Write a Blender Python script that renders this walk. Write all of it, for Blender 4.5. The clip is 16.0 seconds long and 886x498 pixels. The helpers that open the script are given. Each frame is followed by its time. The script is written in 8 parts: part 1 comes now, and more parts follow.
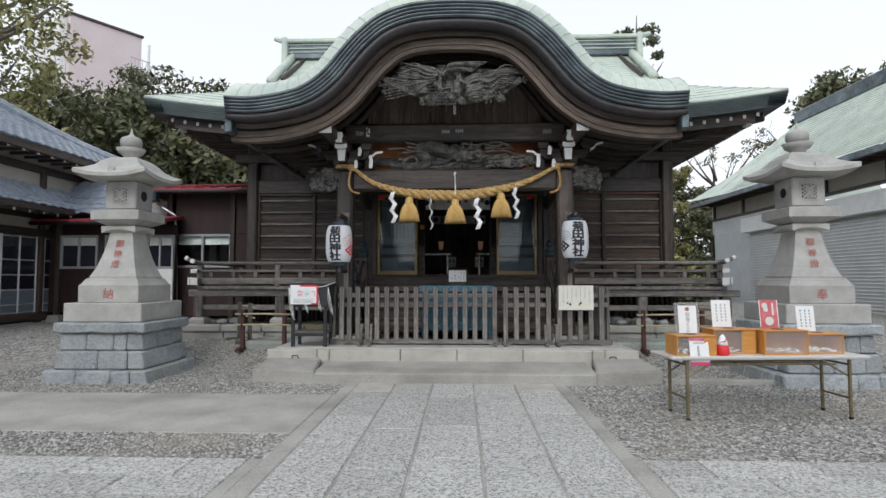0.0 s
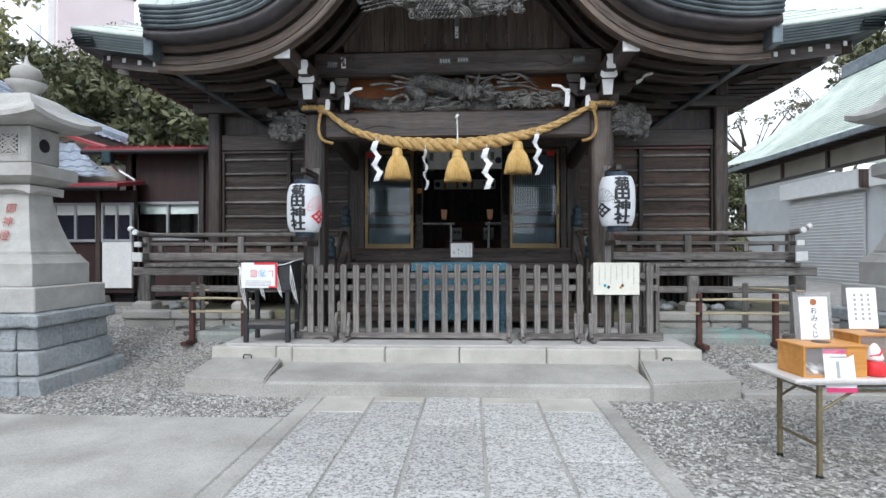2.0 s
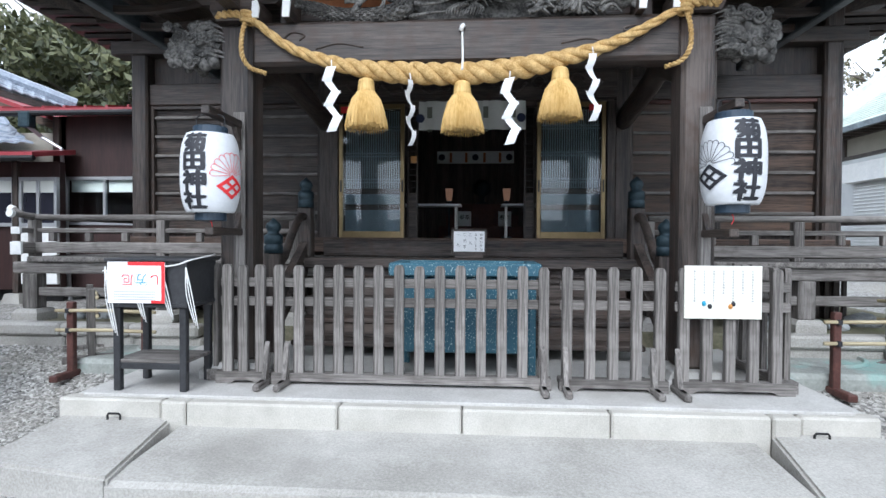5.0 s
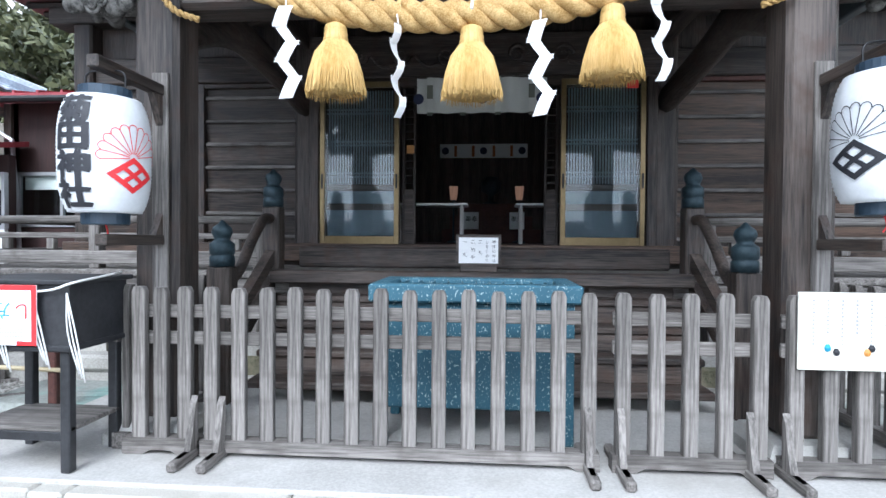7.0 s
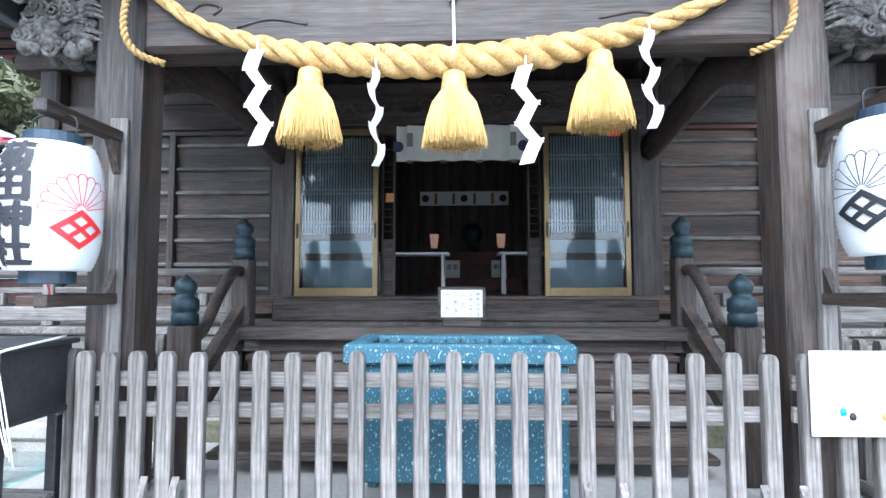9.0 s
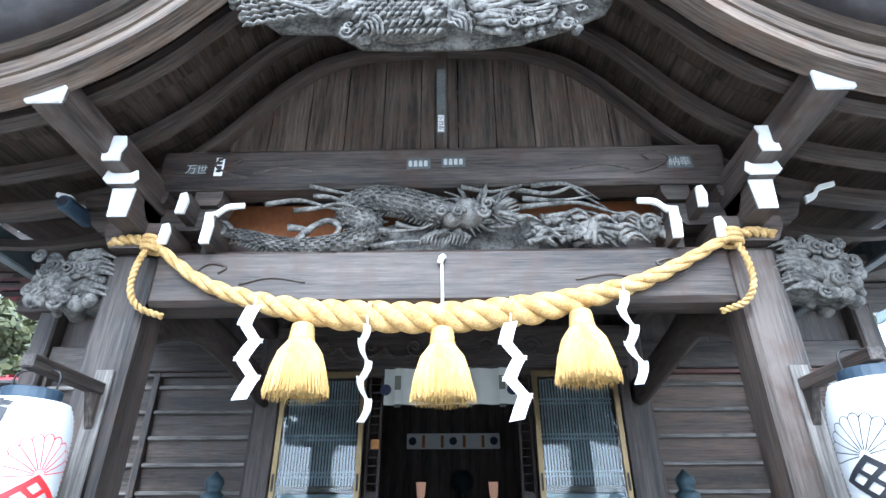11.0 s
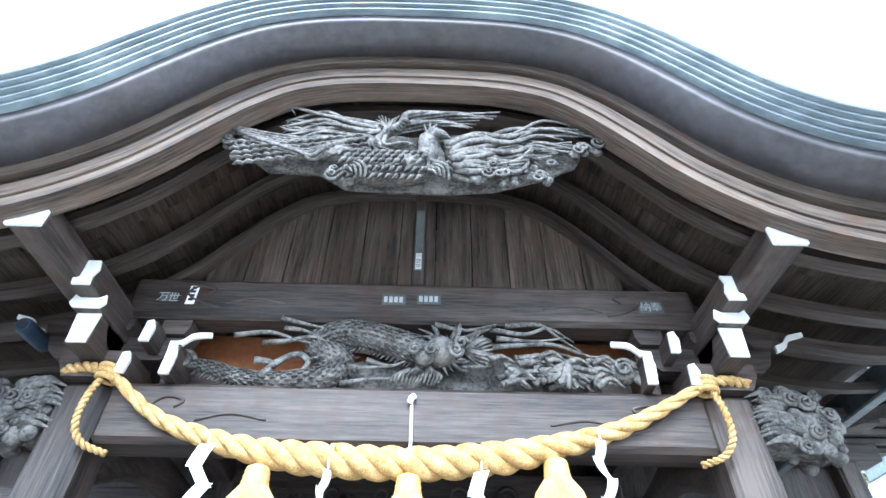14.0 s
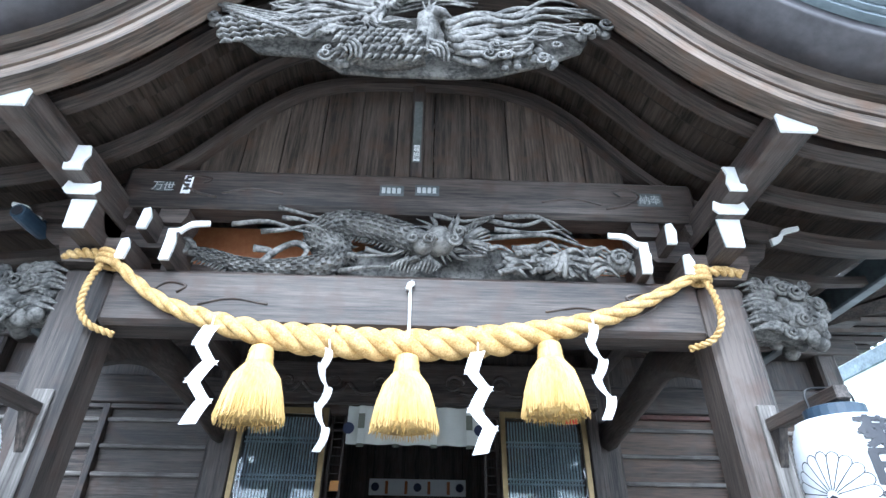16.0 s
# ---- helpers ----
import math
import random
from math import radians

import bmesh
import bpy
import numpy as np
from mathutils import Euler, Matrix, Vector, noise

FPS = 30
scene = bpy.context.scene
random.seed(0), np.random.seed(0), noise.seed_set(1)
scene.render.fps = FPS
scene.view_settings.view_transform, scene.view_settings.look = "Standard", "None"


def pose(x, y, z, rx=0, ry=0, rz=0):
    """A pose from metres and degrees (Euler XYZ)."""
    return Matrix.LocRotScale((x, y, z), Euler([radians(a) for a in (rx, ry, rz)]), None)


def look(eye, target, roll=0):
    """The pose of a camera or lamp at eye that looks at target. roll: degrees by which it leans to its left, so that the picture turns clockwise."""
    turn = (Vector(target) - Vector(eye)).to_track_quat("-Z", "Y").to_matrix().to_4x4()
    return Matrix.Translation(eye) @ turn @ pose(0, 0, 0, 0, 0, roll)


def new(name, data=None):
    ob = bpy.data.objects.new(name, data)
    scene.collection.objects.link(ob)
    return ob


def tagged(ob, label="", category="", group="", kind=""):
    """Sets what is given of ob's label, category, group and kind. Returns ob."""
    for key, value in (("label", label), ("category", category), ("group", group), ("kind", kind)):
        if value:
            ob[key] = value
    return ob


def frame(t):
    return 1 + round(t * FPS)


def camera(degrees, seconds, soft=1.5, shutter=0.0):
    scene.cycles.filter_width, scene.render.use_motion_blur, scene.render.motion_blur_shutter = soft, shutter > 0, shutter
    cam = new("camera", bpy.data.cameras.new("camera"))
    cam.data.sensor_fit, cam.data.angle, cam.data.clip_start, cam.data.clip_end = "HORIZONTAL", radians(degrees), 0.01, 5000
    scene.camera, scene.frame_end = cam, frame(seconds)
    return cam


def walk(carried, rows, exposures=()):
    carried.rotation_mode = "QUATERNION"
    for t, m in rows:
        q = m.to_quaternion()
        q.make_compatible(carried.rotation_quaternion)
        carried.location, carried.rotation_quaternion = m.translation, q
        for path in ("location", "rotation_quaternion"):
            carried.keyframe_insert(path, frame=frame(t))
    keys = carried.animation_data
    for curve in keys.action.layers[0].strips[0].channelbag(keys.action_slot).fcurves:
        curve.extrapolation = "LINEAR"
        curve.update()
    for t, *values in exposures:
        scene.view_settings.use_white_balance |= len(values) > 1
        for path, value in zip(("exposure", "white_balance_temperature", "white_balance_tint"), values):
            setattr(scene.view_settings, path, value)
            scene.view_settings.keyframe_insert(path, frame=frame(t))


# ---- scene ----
cam = camera(77.7, 16.0)
S = 1.06  # plan units to metres
PATH = [
    (0, (0.156, 0.14, 1.389), (0.087, 2.136, 1.498), 0.0),
    (0.5, (0.188, 0.681, 1.42), (0.108, 2.678, 1.495), -0.1),
    (1, (0.158, 1.192, 1.445), (0.07, 3.189, 1.495), -0.0),
    (1.5, (0.187, 1.677, 1.433), (0.092, 3.675, 1.467), -0.1),
    (2, (0.209, 2.153, 1.416), (0.108, 4.15, 1.427), -0.1),
    (2.5, (0.228, 2.589, 1.436), (0.122, 4.587, 1.438), -0.1),
    (3, (0.275, 3.043, 1.46), (0.166, 5.04, 1.438), -0.1),
    (3.5, (0.245, 3.444, 1.456), (0.131, 5.44, 1.435), -0.0),
    (3.7, (0.201, 3.629, 1.468), (0.087, 5.626, 1.448), 0.1),
    (5.8, (0.215, 5.19, 1.478), (0.063, 7.183, 1.431), 0.3),
    (6, (0.224, 5.322, 1.487), (0.076, 7.316, 1.445), 0.3),
    (6.5, (0.234, 5.608, 1.517), (0.079, 7.601, 1.477), 0.1),
    (7, (0.138, 5.882, 1.531), (-0.021, 7.876, 1.496), 0.4),
    (7.5, (0.111, 6.042, 1.536), (-0.028, 8.037, 1.506), 0.3),
    (8, (0.119, 6.098, 1.548), (0.009, 8.095, 1.526), 0.0),
    (8.2, (0.116, 6.102, 1.553), (0.018, 8.099, 1.532), 0.1),
    (10.5, (0.108, 6.099, 1.667), (0.045, 7.95, 2.417), -0.2),
    (11, (0.114, 6.07, 1.687), (0.075, 7.84, 2.612), -0.1),
    (11.5, (0.124, 6.05, 1.69), (0.103, 7.723, 2.782), 0.0),
    (12, (0.129, 6.053, 1.696), (0.127, 7.647, 2.899), 0.1),
    (12.5, (0.135, 6.043, 1.706), (0.141, 7.598, 2.96), 0.3),
    (13, (0.13, 6.024, 1.712), (0.148, 7.528, 3.027), 0.4),
    (13.5, (0.133, 6.043, 1.7), (0.161, 7.527, 3.038), 0.5),
    (14, (0.15, 6.072, 1.7), (0.179, 7.563, 3.027), 0.7),
    (14.5, (0.147, 6.105, 1.68), (0.188, 7.626, 2.975), 0.6),
    (15, (0.15, 6.138, 1.664), (0.196, 7.722, 2.88), 0.7),
    (15.5, (0.148, 6.156, 1.639), (0.198, 7.797, 2.776), 0.7),
    (16, (0.145, 6.163, 1.626), (0.194, 7.851, 2.693), 0.8),
]
EXPOSURES = [(0, 0.25, 6300, 10), (1, 0.58, 6150, 10), (2, 0.85, 6000, 10), (3.5, 1.15, 5900, 10), (6, 1.45, 5700, 9), (8, 2.1, 5550, 9), (10.3, 2.65, 5350, 7), (12.5, 2.75, 5350, 6), (16, 2.65, 5300, 6)]
walk(cam, [(t, look(S * Vector(eye), S * Vector(target), roll)) for t, eye, target, roll in PATH], EXPOSURES)

# ---- light: bright overcast sky ----
world = bpy.data.worlds.new("sky")
scene.world = world
world.use_nodes = True
wn, wl = world.node_tree.nodes, world.node_tree.links
wn.clear()
sky = wn.new("ShaderNodeTexSky")
sky.sky_type, sky.sun_disc = "NISHITA", False
sky.sun_elevation, sky.sun_rotation = radians(52), radians(200)
dull = wn.new("ShaderNodeHueSaturation")
dull.inputs["Saturation"].default_value = 0.25
lift = wn.new("ShaderNodeMixRGB")
lift.inputs["Fac"].default_value = 0.6
lift.inputs["Color2"].default_value = (11.5, 11.8, 12.3, 1)
back = wn.new("ShaderNodeBackground")
back.inputs["Strength"].default_value = 0.1
wl.new(sky.outputs[0], dull.inputs["Color"])
wl.new(dull.outputs[0], lift.inputs["Color1"])
wl.new(lift.outputs[0], back.inputs["Color"])
wl.new(back.outputs[0], wn.new("ShaderNodeOutputWorld").inputs["Surface"])
sun = new("sun", bpy.data.lights.new("sun", "SUN"))
sun.data.energy, sun.data.angle, sun.data.color = 0.9, radians(25), (1, 0.97, 0.93)
sun.matrix_basis = look((-3, -9, 14), (0, 8, 0))


# ---- materials ----
def node_mat(name):
    m = bpy.data.materials.new(name)
    m.use_nodes = True
    n, l = m.node_tree.nodes, m.node_tree.links
    return m, n, l, n["Principled BSDF"]


def rgba(c):
    return (c[0], c[1], c[2], 1)


def surface(name, dark, light, rough=0.7, metal=0.0, fine=40.0, coarse=1.5, bump=0.2, stretch=(1, 1, 1), stain=None, stain_amount=0.45, depth=0.01, per_piece=0.0, lo=0.72, hi=1.28, coord="Object"):
    """Two scales of noise between two colours, optional stain colour, and relief."""
    m, n, l, p = node_mat(name)
    tc, mp = n.new("ShaderNodeTexCoord"), n.new("ShaderNodeMapping")
    mp.inputs["Scale"].default_value = stretch
    l.new(tc.outputs[coord], mp.inputs["Vector"])
    f, c = n.new("ShaderNodeTexNoise"), n.new("ShaderNodeTexNoise")
    for t, s, d in ((f, fine, 6), (c, coarse, 4)):
        t.inputs["Scale"].default_value, t.inputs["Detail"].default_value = s, d
        t.inputs["Roughness"].default_value = 0.65
        l.new(mp.outputs[0], t.inputs["Vector"])
    add = n.new("ShaderNodeMath")
    add.operation = "ADD"
    l.new(f.outputs["Fac"], add.inputs[0])
    l.new(c.outputs["Fac"], add.inputs[1])
    ramp = n.new("ShaderNodeMapRange")
    ramp.inputs["From Min"].default_value, ramp.inputs["From Max"].default_value = lo, hi
    l.new(add.outputs[0], ramp.inputs["Value"])
    mix = n.new("ShaderNodeMixRGB")
    mix.inputs["Color1"].default_value, mix.inputs["Color2"].default_value = rgba(dark), rgba(light)
    l.new(ramp.outputs[0], mix.inputs["Fac"])
    col = mix.outputs[0]
    if stain:
        sn = n.new("ShaderNodeTexNoise")
        sn.inputs["Scale"].default_value, sn.inputs["Detail"].default_value = coarse * 0.8 + 0.3, 8
        l.new(tc.outputs[coord], sn.inputs["Vector"])
        sr = n.new("ShaderNodeMapRange")
        sr.inputs["From Min"].default_value, sr.inputs["From Max"].default_value = 0.5, 0.72
        sr.inputs["To Max"].default_value = stain_amount
        l.new(sn.outputs["Fac"], sr.inputs["Value"])
        sm = n.new("ShaderNodeMixRGB")
        sm.inputs["Color2"].default_value = rgba(stain)
        l.new(sr.outputs[0], sm.inputs["Fac"])
        l.new(col, sm.inputs["Color1"])
        col = sm.outputs[0]
    if per_piece:
        oi, hs = n.new("ShaderNodeObjectInfo"), n.new("ShaderNodeHueSaturation")
        vr = n.new("ShaderNodeMapRange")
        vr.inputs["To Min"].default_value, vr.inputs["To Max"].default_value = 1 - per_piece, 1 + per_piece
        l.new(oi.outputs["Random"], vr.inputs["Value"])
        l.new(vr.outputs[0], hs.inputs["Value"])
        l.new(col, hs.inputs["Color"])
        col = hs.outputs[0]
    l.new(col, p.inputs["Base Color"])
    p.inputs["Roughness"].default_value, p.inputs["Metallic"].default_value = rough, metal
    if bump:
        b = n.new("ShaderNodeBump")
        b.inputs["Strength"].default_value, b.inputs["Distance"].default_value = bump, depth
        l.new(add.outputs[0], b.inputs["Height"])
        l.new(b.outputs[0], p.inputs["Normal"])
    return m


def woods(name, dark, light, rough=0.75, stain=None, per_piece=0.0, bump=0.5):
    """One timber in three grain directions, and "u" along a bent board."""
    grain = {"x": (0.05, 1, 1), "y": (1, 0.05, 1), "z": (1, 1, 0.05), "u": (0.05, 1, 1)}
    return {a: surface(name + "_" + a, dark, light, rough, 0, 75, 9, bump, grain[a], stain, 0.7, 0.004, per_piece, 0.82, 1.20, "UV" if a == "u" else "Object") for a in "xyzu"}


OLD = woods("old_timber", (0.010, 0.0078, 0.007), (0.090, 0.071, 0.060), 0.55, (0.050, 0.026, 0.017), 0.25, 0.7)
GREY = woods("weathered_timber", (0.075, 0.068, 0.062), (0.25, 0.232, 0.215), 0.82, (0.085, 0.074, 0.066), 0.2, 0.7)
BROWN = woods("brown_timber", (0.018, 0.011, 0.008), (0.125, 0.080, 0.056), 0.58, (0.070, 0.054, 0.045), 0.25, 0.7)
WORN = woods("worn_timber", (0.024, 0.018, 0.014), (0.152, 0.116, 0.091), 0.62, (0.10, 0.058, 0.036), 0.25, 0.8)
# Lattice bars; the pale blue-grey stands in for sky reflected in the glass.
BARS = surface("blue_grey_lattice", (0.20, 0.235, 0.26), (0.36, 0.40, 0.43), 0.6, 0, 40, 5, 0.1)
CARVED = surface("carved_timber", (0.032, 0.031, 0.029), (0.185, 0.178, 0.165), 0.7, 0, 45, 9, 0.7, stain=(0.035, 0.028, 0.023), lo=0.85, hi=1.15)
MAROON = surface("maroon_boards", (0.020, 0.009, 0.008), (0.048, 0.020, 0.018), 0.6, 0, 30, 3, 0.3, (1, 1, 0.1))
BLACKWOOD = surface("black_paint", (0.012, 0.013, 0.015), (0.035, 0.036, 0.04), 0.5, 0, 30, 3, 0.15)
REDWOOD = surface("red_stained_wood", (0.045, 0.016, 0.013), (0.11, 0.042, 0.032), 0.6, 0, 30, 4, 0.3)
PATINA = surface("pale_copper_patina", (0.44, 0.52, 0.46), (0.66, 0.71, 0.63), 0.6, 0, 12, 1.2, 0.15, stain=(0.30, 0.36, 0.33))
# Darker copy of the copper edge: the main eave's shade is in its colour.
EAVE = surface("blackened_copper_eave", (0.025, 0.034, 0.036), (0.075, 0.098, 0.098), 0.5, 0.3, 14, 2, 0.1, (0.3, 1, 1))
# Copper edge; its pale stain colour imitates bluish-white sky reflection.
EDGE = surface("dark_copper_edge", (0.055, 0.070, 0.078), (0.15, 0.18, 0.195), 0.34, 0.55, 14, 2, 0.1, (0.3, 1, 1), (0.28, 0.34, 0.36))
FASCIA = surface("dark_copper_cladding", (0.035, 0.033, 0.036), (0.085, 0.080, 0.085), 0.45, 0.3, 12, 2, 0.15, stain=(0.075, 0.055, 0.045))
GRANITE = surface("pale_granite", (0.30, 0.295, 0.275), (0.52, 0.515, 0.49), 0.85, 0, 120, 2.6, 0.35, stain=(0.26, 0.24, 0.205), per_piece=0.06)
ROUGHSTONE = surface("rough_blue_granite", (0.24, 0.265, 0.28), (0.47, 0.50, 0.51), 0.9, 0, 26, 2.4, 0.9, stain=(0.25, 0.235, 0.205), depth=0.03, per_piece=0.12)
SLAB = surface("pitted_paving_granite", (0.14, 0.138, 0.13), (0.60, 0.595, 0.57), 0.85, 0, 64, 36, 1.0, depth=0.012, per_piece=0.13, lo=0.80, hi=1.08, stain=(0.40, 0.385, 0.35), stain_amount=0.35)
KERB = surface("kerb_granite", (0.36, 0.345, 0.305), (0.56, 0.54, 0.49), 0.85, 0, 110, 1.8, 0.3, stain=(0.30, 0.28, 0.24), per_piece=0.07)
CONCRETE = surface("worn_concrete", (0.26, 0.25, 0.225), (0.50, 0.485, 0.45), 0.85, 0, 60, 1.1, 0.25, stain=(0.185, 0.175, 0.155))
PLATFORM = surface("smooth_platform_concrete", (0.36, 0.35, 0.33), (0.55, 0.54, 0.515), 0.8, 0, 60, 1.6, 0.2, stain=(0.27, 0.25, 0.22), stain_amount=0.6)
GREENSTONE = surface("copper_stained_stone", (0.22, 0.235, 0.215), (0.38, 0.40, 0.37), 0.85, 0, 30, 2, 0.4, stain=(0.16, 0.40, 0.36), stain_amount=0.9)
MOSS = surface("mossy_earth", (0.10, 0.10, 0.06), (0.22, 0.20, 0.14), 0.95, 0, 30, 2, 0.6, stain=(0.13, 0.16, 0.05), depth=0.03)
ROPE = surface("straw_rope", (0.33, 0.19, 0.05), (0.66, 0.46, 0.20), 0.75, 0, 110, 14, 0.8, (1, 1, 1), depth=0.006, lo=0.8, hi=1.2)
STRAW = surface("golden_straw", (0.40, 0.24, 0.055), (0.72, 0.50, 0.20), 0.7, 0, 90, 6, 0.4, (1, 1, 0.08))
PAPER = surface("white_paper", (0.76, 0.77, 0.78), (0.83, 0.84, 0.84), 0.7, 0, 30, 3, 0.05)
SHADE = surface("lantern_paper", (0.58, 0.60, 0.62), (0.68, 0.70, 0.72), 0.7, 0, 30, 3, 0.1)
WHITE = surface("white_paint", (0.66, 0.67, 0.66), (0.82, 0.82, 0.80), 0.55, 0, 25, 4, 0.1)
# Ink and small black parts, and the painted shade of the stone lantern hollows.
INK_AND_SHADE = surface("black_ink", (0.012, 0.013, 0.018), (0.02, 0.021, 0.027), 0.6, 0, 20, 4, 0)
RED = surface("red_ink", (0.62, 0.02, 0.025), (0.72, 0.035, 0.04), 0.55, 0, 20, 4, 0)
CYAN = surface("blue_ink", (0.02, 0.25, 0.42), (0.03, 0.33, 0.5), 0.55, 0, 20, 4, 0)
PINK = surface("magenta_ink", (0.55, 0.03, 0.13), (0.62, 0.05, 0.16), 0.55, 0, 20, 4, 0)
ENGRAVED = surface("red_engraving", (0.30, 0.05, 0.04), (0.42, 0.08, 0.06), 0.7, 0, 40, 6, 0.1)
FAINT = surface("faint_grey_ink", (0.30, 0.31, 0.31), (0.42, 0.43, 0.42), 0.7, 0, 40, 6, 0)
CAP = surface("blue_black_lacquer", (0.015, 0.03, 0.05), (0.035, 0.06, 0.09), 0.4, 0, 20, 4, 0.1)
BRONZE = surface("dark_bronze", (0.012, 0.026, 0.036), (0.045, 0.075, 0.09), 0.5, 0.4, 30, 5, 0.2)
GOLDALU = surface("bronze_anodised_frame", (0.20, 0.145, 0.07), (0.27, 0.20, 0.10), 0.35, 0.6, 30, 3, 0)
STEEL = surface("brown_steel", (0.13, 0.105, 0.06), (0.24, 0.20, 0.12), 0.5, 0.4, 40, 5, 0.1)
# Iron parts, and the black panels that stand in for underfloor shade.
IRON_AND_SHADE = surface("black_iron", (0.012, 0.012, 0.013), (0.03, 0.03, 0.032), 0.5, 0.5, 40, 5, 0.1)
CLOTH = surface("white_curtain_cloth", (0.60, 0.61, 0.57), (0.72, 0.73, 0.69), 0.85, 0, 120, 2, 0.1)
DULLGREEN = surface("grey_green_ribbon", (0.14, 0.15, 0.12), (0.2, 0.21, 0.17), 0.8, 0, 60, 4, 0.1)
TILE = surface("blue_grey_roof_tile", (0.17, 0.20, 0.25), (0.40, 0.45, 0.52), 0.32, 0, 20, 4, 0.15, stain=(0.24, 0.27, 0.32), per_piece=0.1)
REDROOF = surface("red_metal_roof", (0.25, 0.03, 0.04), (0.40, 0.07, 0.08), 0.45, 0, 20, 2, 0.1)
PLASTER = surface("cream_plaster", (0.36, 0.335, 0.28), (0.50, 0.47, 0.41), 0.85, 0, 40, 1.2, 0.1)
SHUTTER = surface("grey_shutter", (0.50, 0.51, 0.51), (0.64, 0.65, 0.65), 0.5, 0.1, 30, 1.5, 0.05)
WALLGREY = surface("pale_grey_cladding", (0.50, 0.52, 0.53), (0.64, 0.66, 0.67), 0.7, 0, 30, 1.2, 0.1)
ALU = surface("silver_aluminium", (0.42, 0.43, 0.45), (0.55, 0.56, 0.58), 0.35, 0.5, 30, 3, 0)
ORANGE = surface("varnished_box_wood", (0.46, 0.19, 0.035), (0.66, 0.32, 0.08), 0.4, 0, 30, 5, 0.15, (0.08, 1, 1))
TABLETOP = surface("pale_laminate", (0.52, 0.50, 0.47), (0.66, 0.64, 0.61), 0.4, 0, 30, 3, 0)
BAMBOO = surface("dry_bamboo", (0.32, 0.26, 0.15), (0.52, 0.45, 0.30), 0.55, 0, 30, 4, 0.15, (0.15, 1, 1))
PINKWALL = surface("pink_render", (0.62, 0.53, 0.54), (0.70, 0.62, 0.62), 0.85, 0, 8, 0.3, 0.05)
RUST = surface("rust_orange_board", (0.30, 0.10, 0.035), (0.42, 0.17, 0.07), 0.8, 0, 30, 4, 0.1)
NAVY = surface("navy_cloth", (0.02, 0.03, 0.07), (0.04, 0.05, 0.1), 0.8, 0, 40, 4, 0.1)
BARK = surface("bark", (0.06, 0.05, 0.04), (0.16, 0.14, 0.11), 0.9, 0, 20, 3, 0.8, (1, 1, 0.2), depth=0.03)


def boxpaint():
    """Blue-green paint flaked to white specks."""
    m, n, l, p = node_mat("flaked_blue_green_paint")
    tc = n.new("ShaderNodeTexCoord")
    a, b = n.new("ShaderNodeTexNoise"), n.new("ShaderNodeTexNoise")
    a.inputs["Scale"].default_value, a.inputs["Detail"].default_value = 95, 4
    b.inputs["Scale"].default_value, b.inputs["Detail"].default_value = 3, 5
    mp = n.new("ShaderNodeMapping")
    mp.inputs["Scale"].default_value = (1, 1, 0.55)
    l.new(tc.outputs["Object"], mp.inputs["Vector"])
    l.new(mp.outputs[0], a.inputs["Vector"])
    l.new(tc.outputs["Object"], b.inputs["Vector"])
    r = n.new("ShaderNodeMapRange")
    r.inputs["From Min"].default_value, r.inputs["From Max"].default_value = 0.60, 0.66
    l.new(a.outputs["Fac"], r.inputs["Value"])
    base, mix = n.new("ShaderNodeMixRGB"), n.new("ShaderNodeMixRGB")
    base.inputs["Color1"].default_value, base.inputs["Color2"].default_value = (0.012, 0.06, 0.095, 1), (0.045, 0.14, 0.19, 1)
    mix.inputs["Color2"].default_value = (0.36, 0.46, 0.46, 1)
    l.new(b.outputs["Fac"], base.inputs["Fac"])
    l.new(r.outputs[0], mix.inputs["Fac"])
    l.new(base.outputs[0], mix.inputs["Color1"])
    l.new(mix.outputs[0], p.inputs["Base Color"])
    p.inputs["Roughness"].default_value = 0.6
    bp = n.new("ShaderNodeBump")
    bp.inputs["Strength"].default_value, bp.inputs["Distance"].default_value = 0.5, 0.004
    l.new(r.outputs[0], bp.inputs["Height"])
    l.new(bp.outputs[0], p.inputs["Normal"])
    return m


FLAKED = boxpaint()


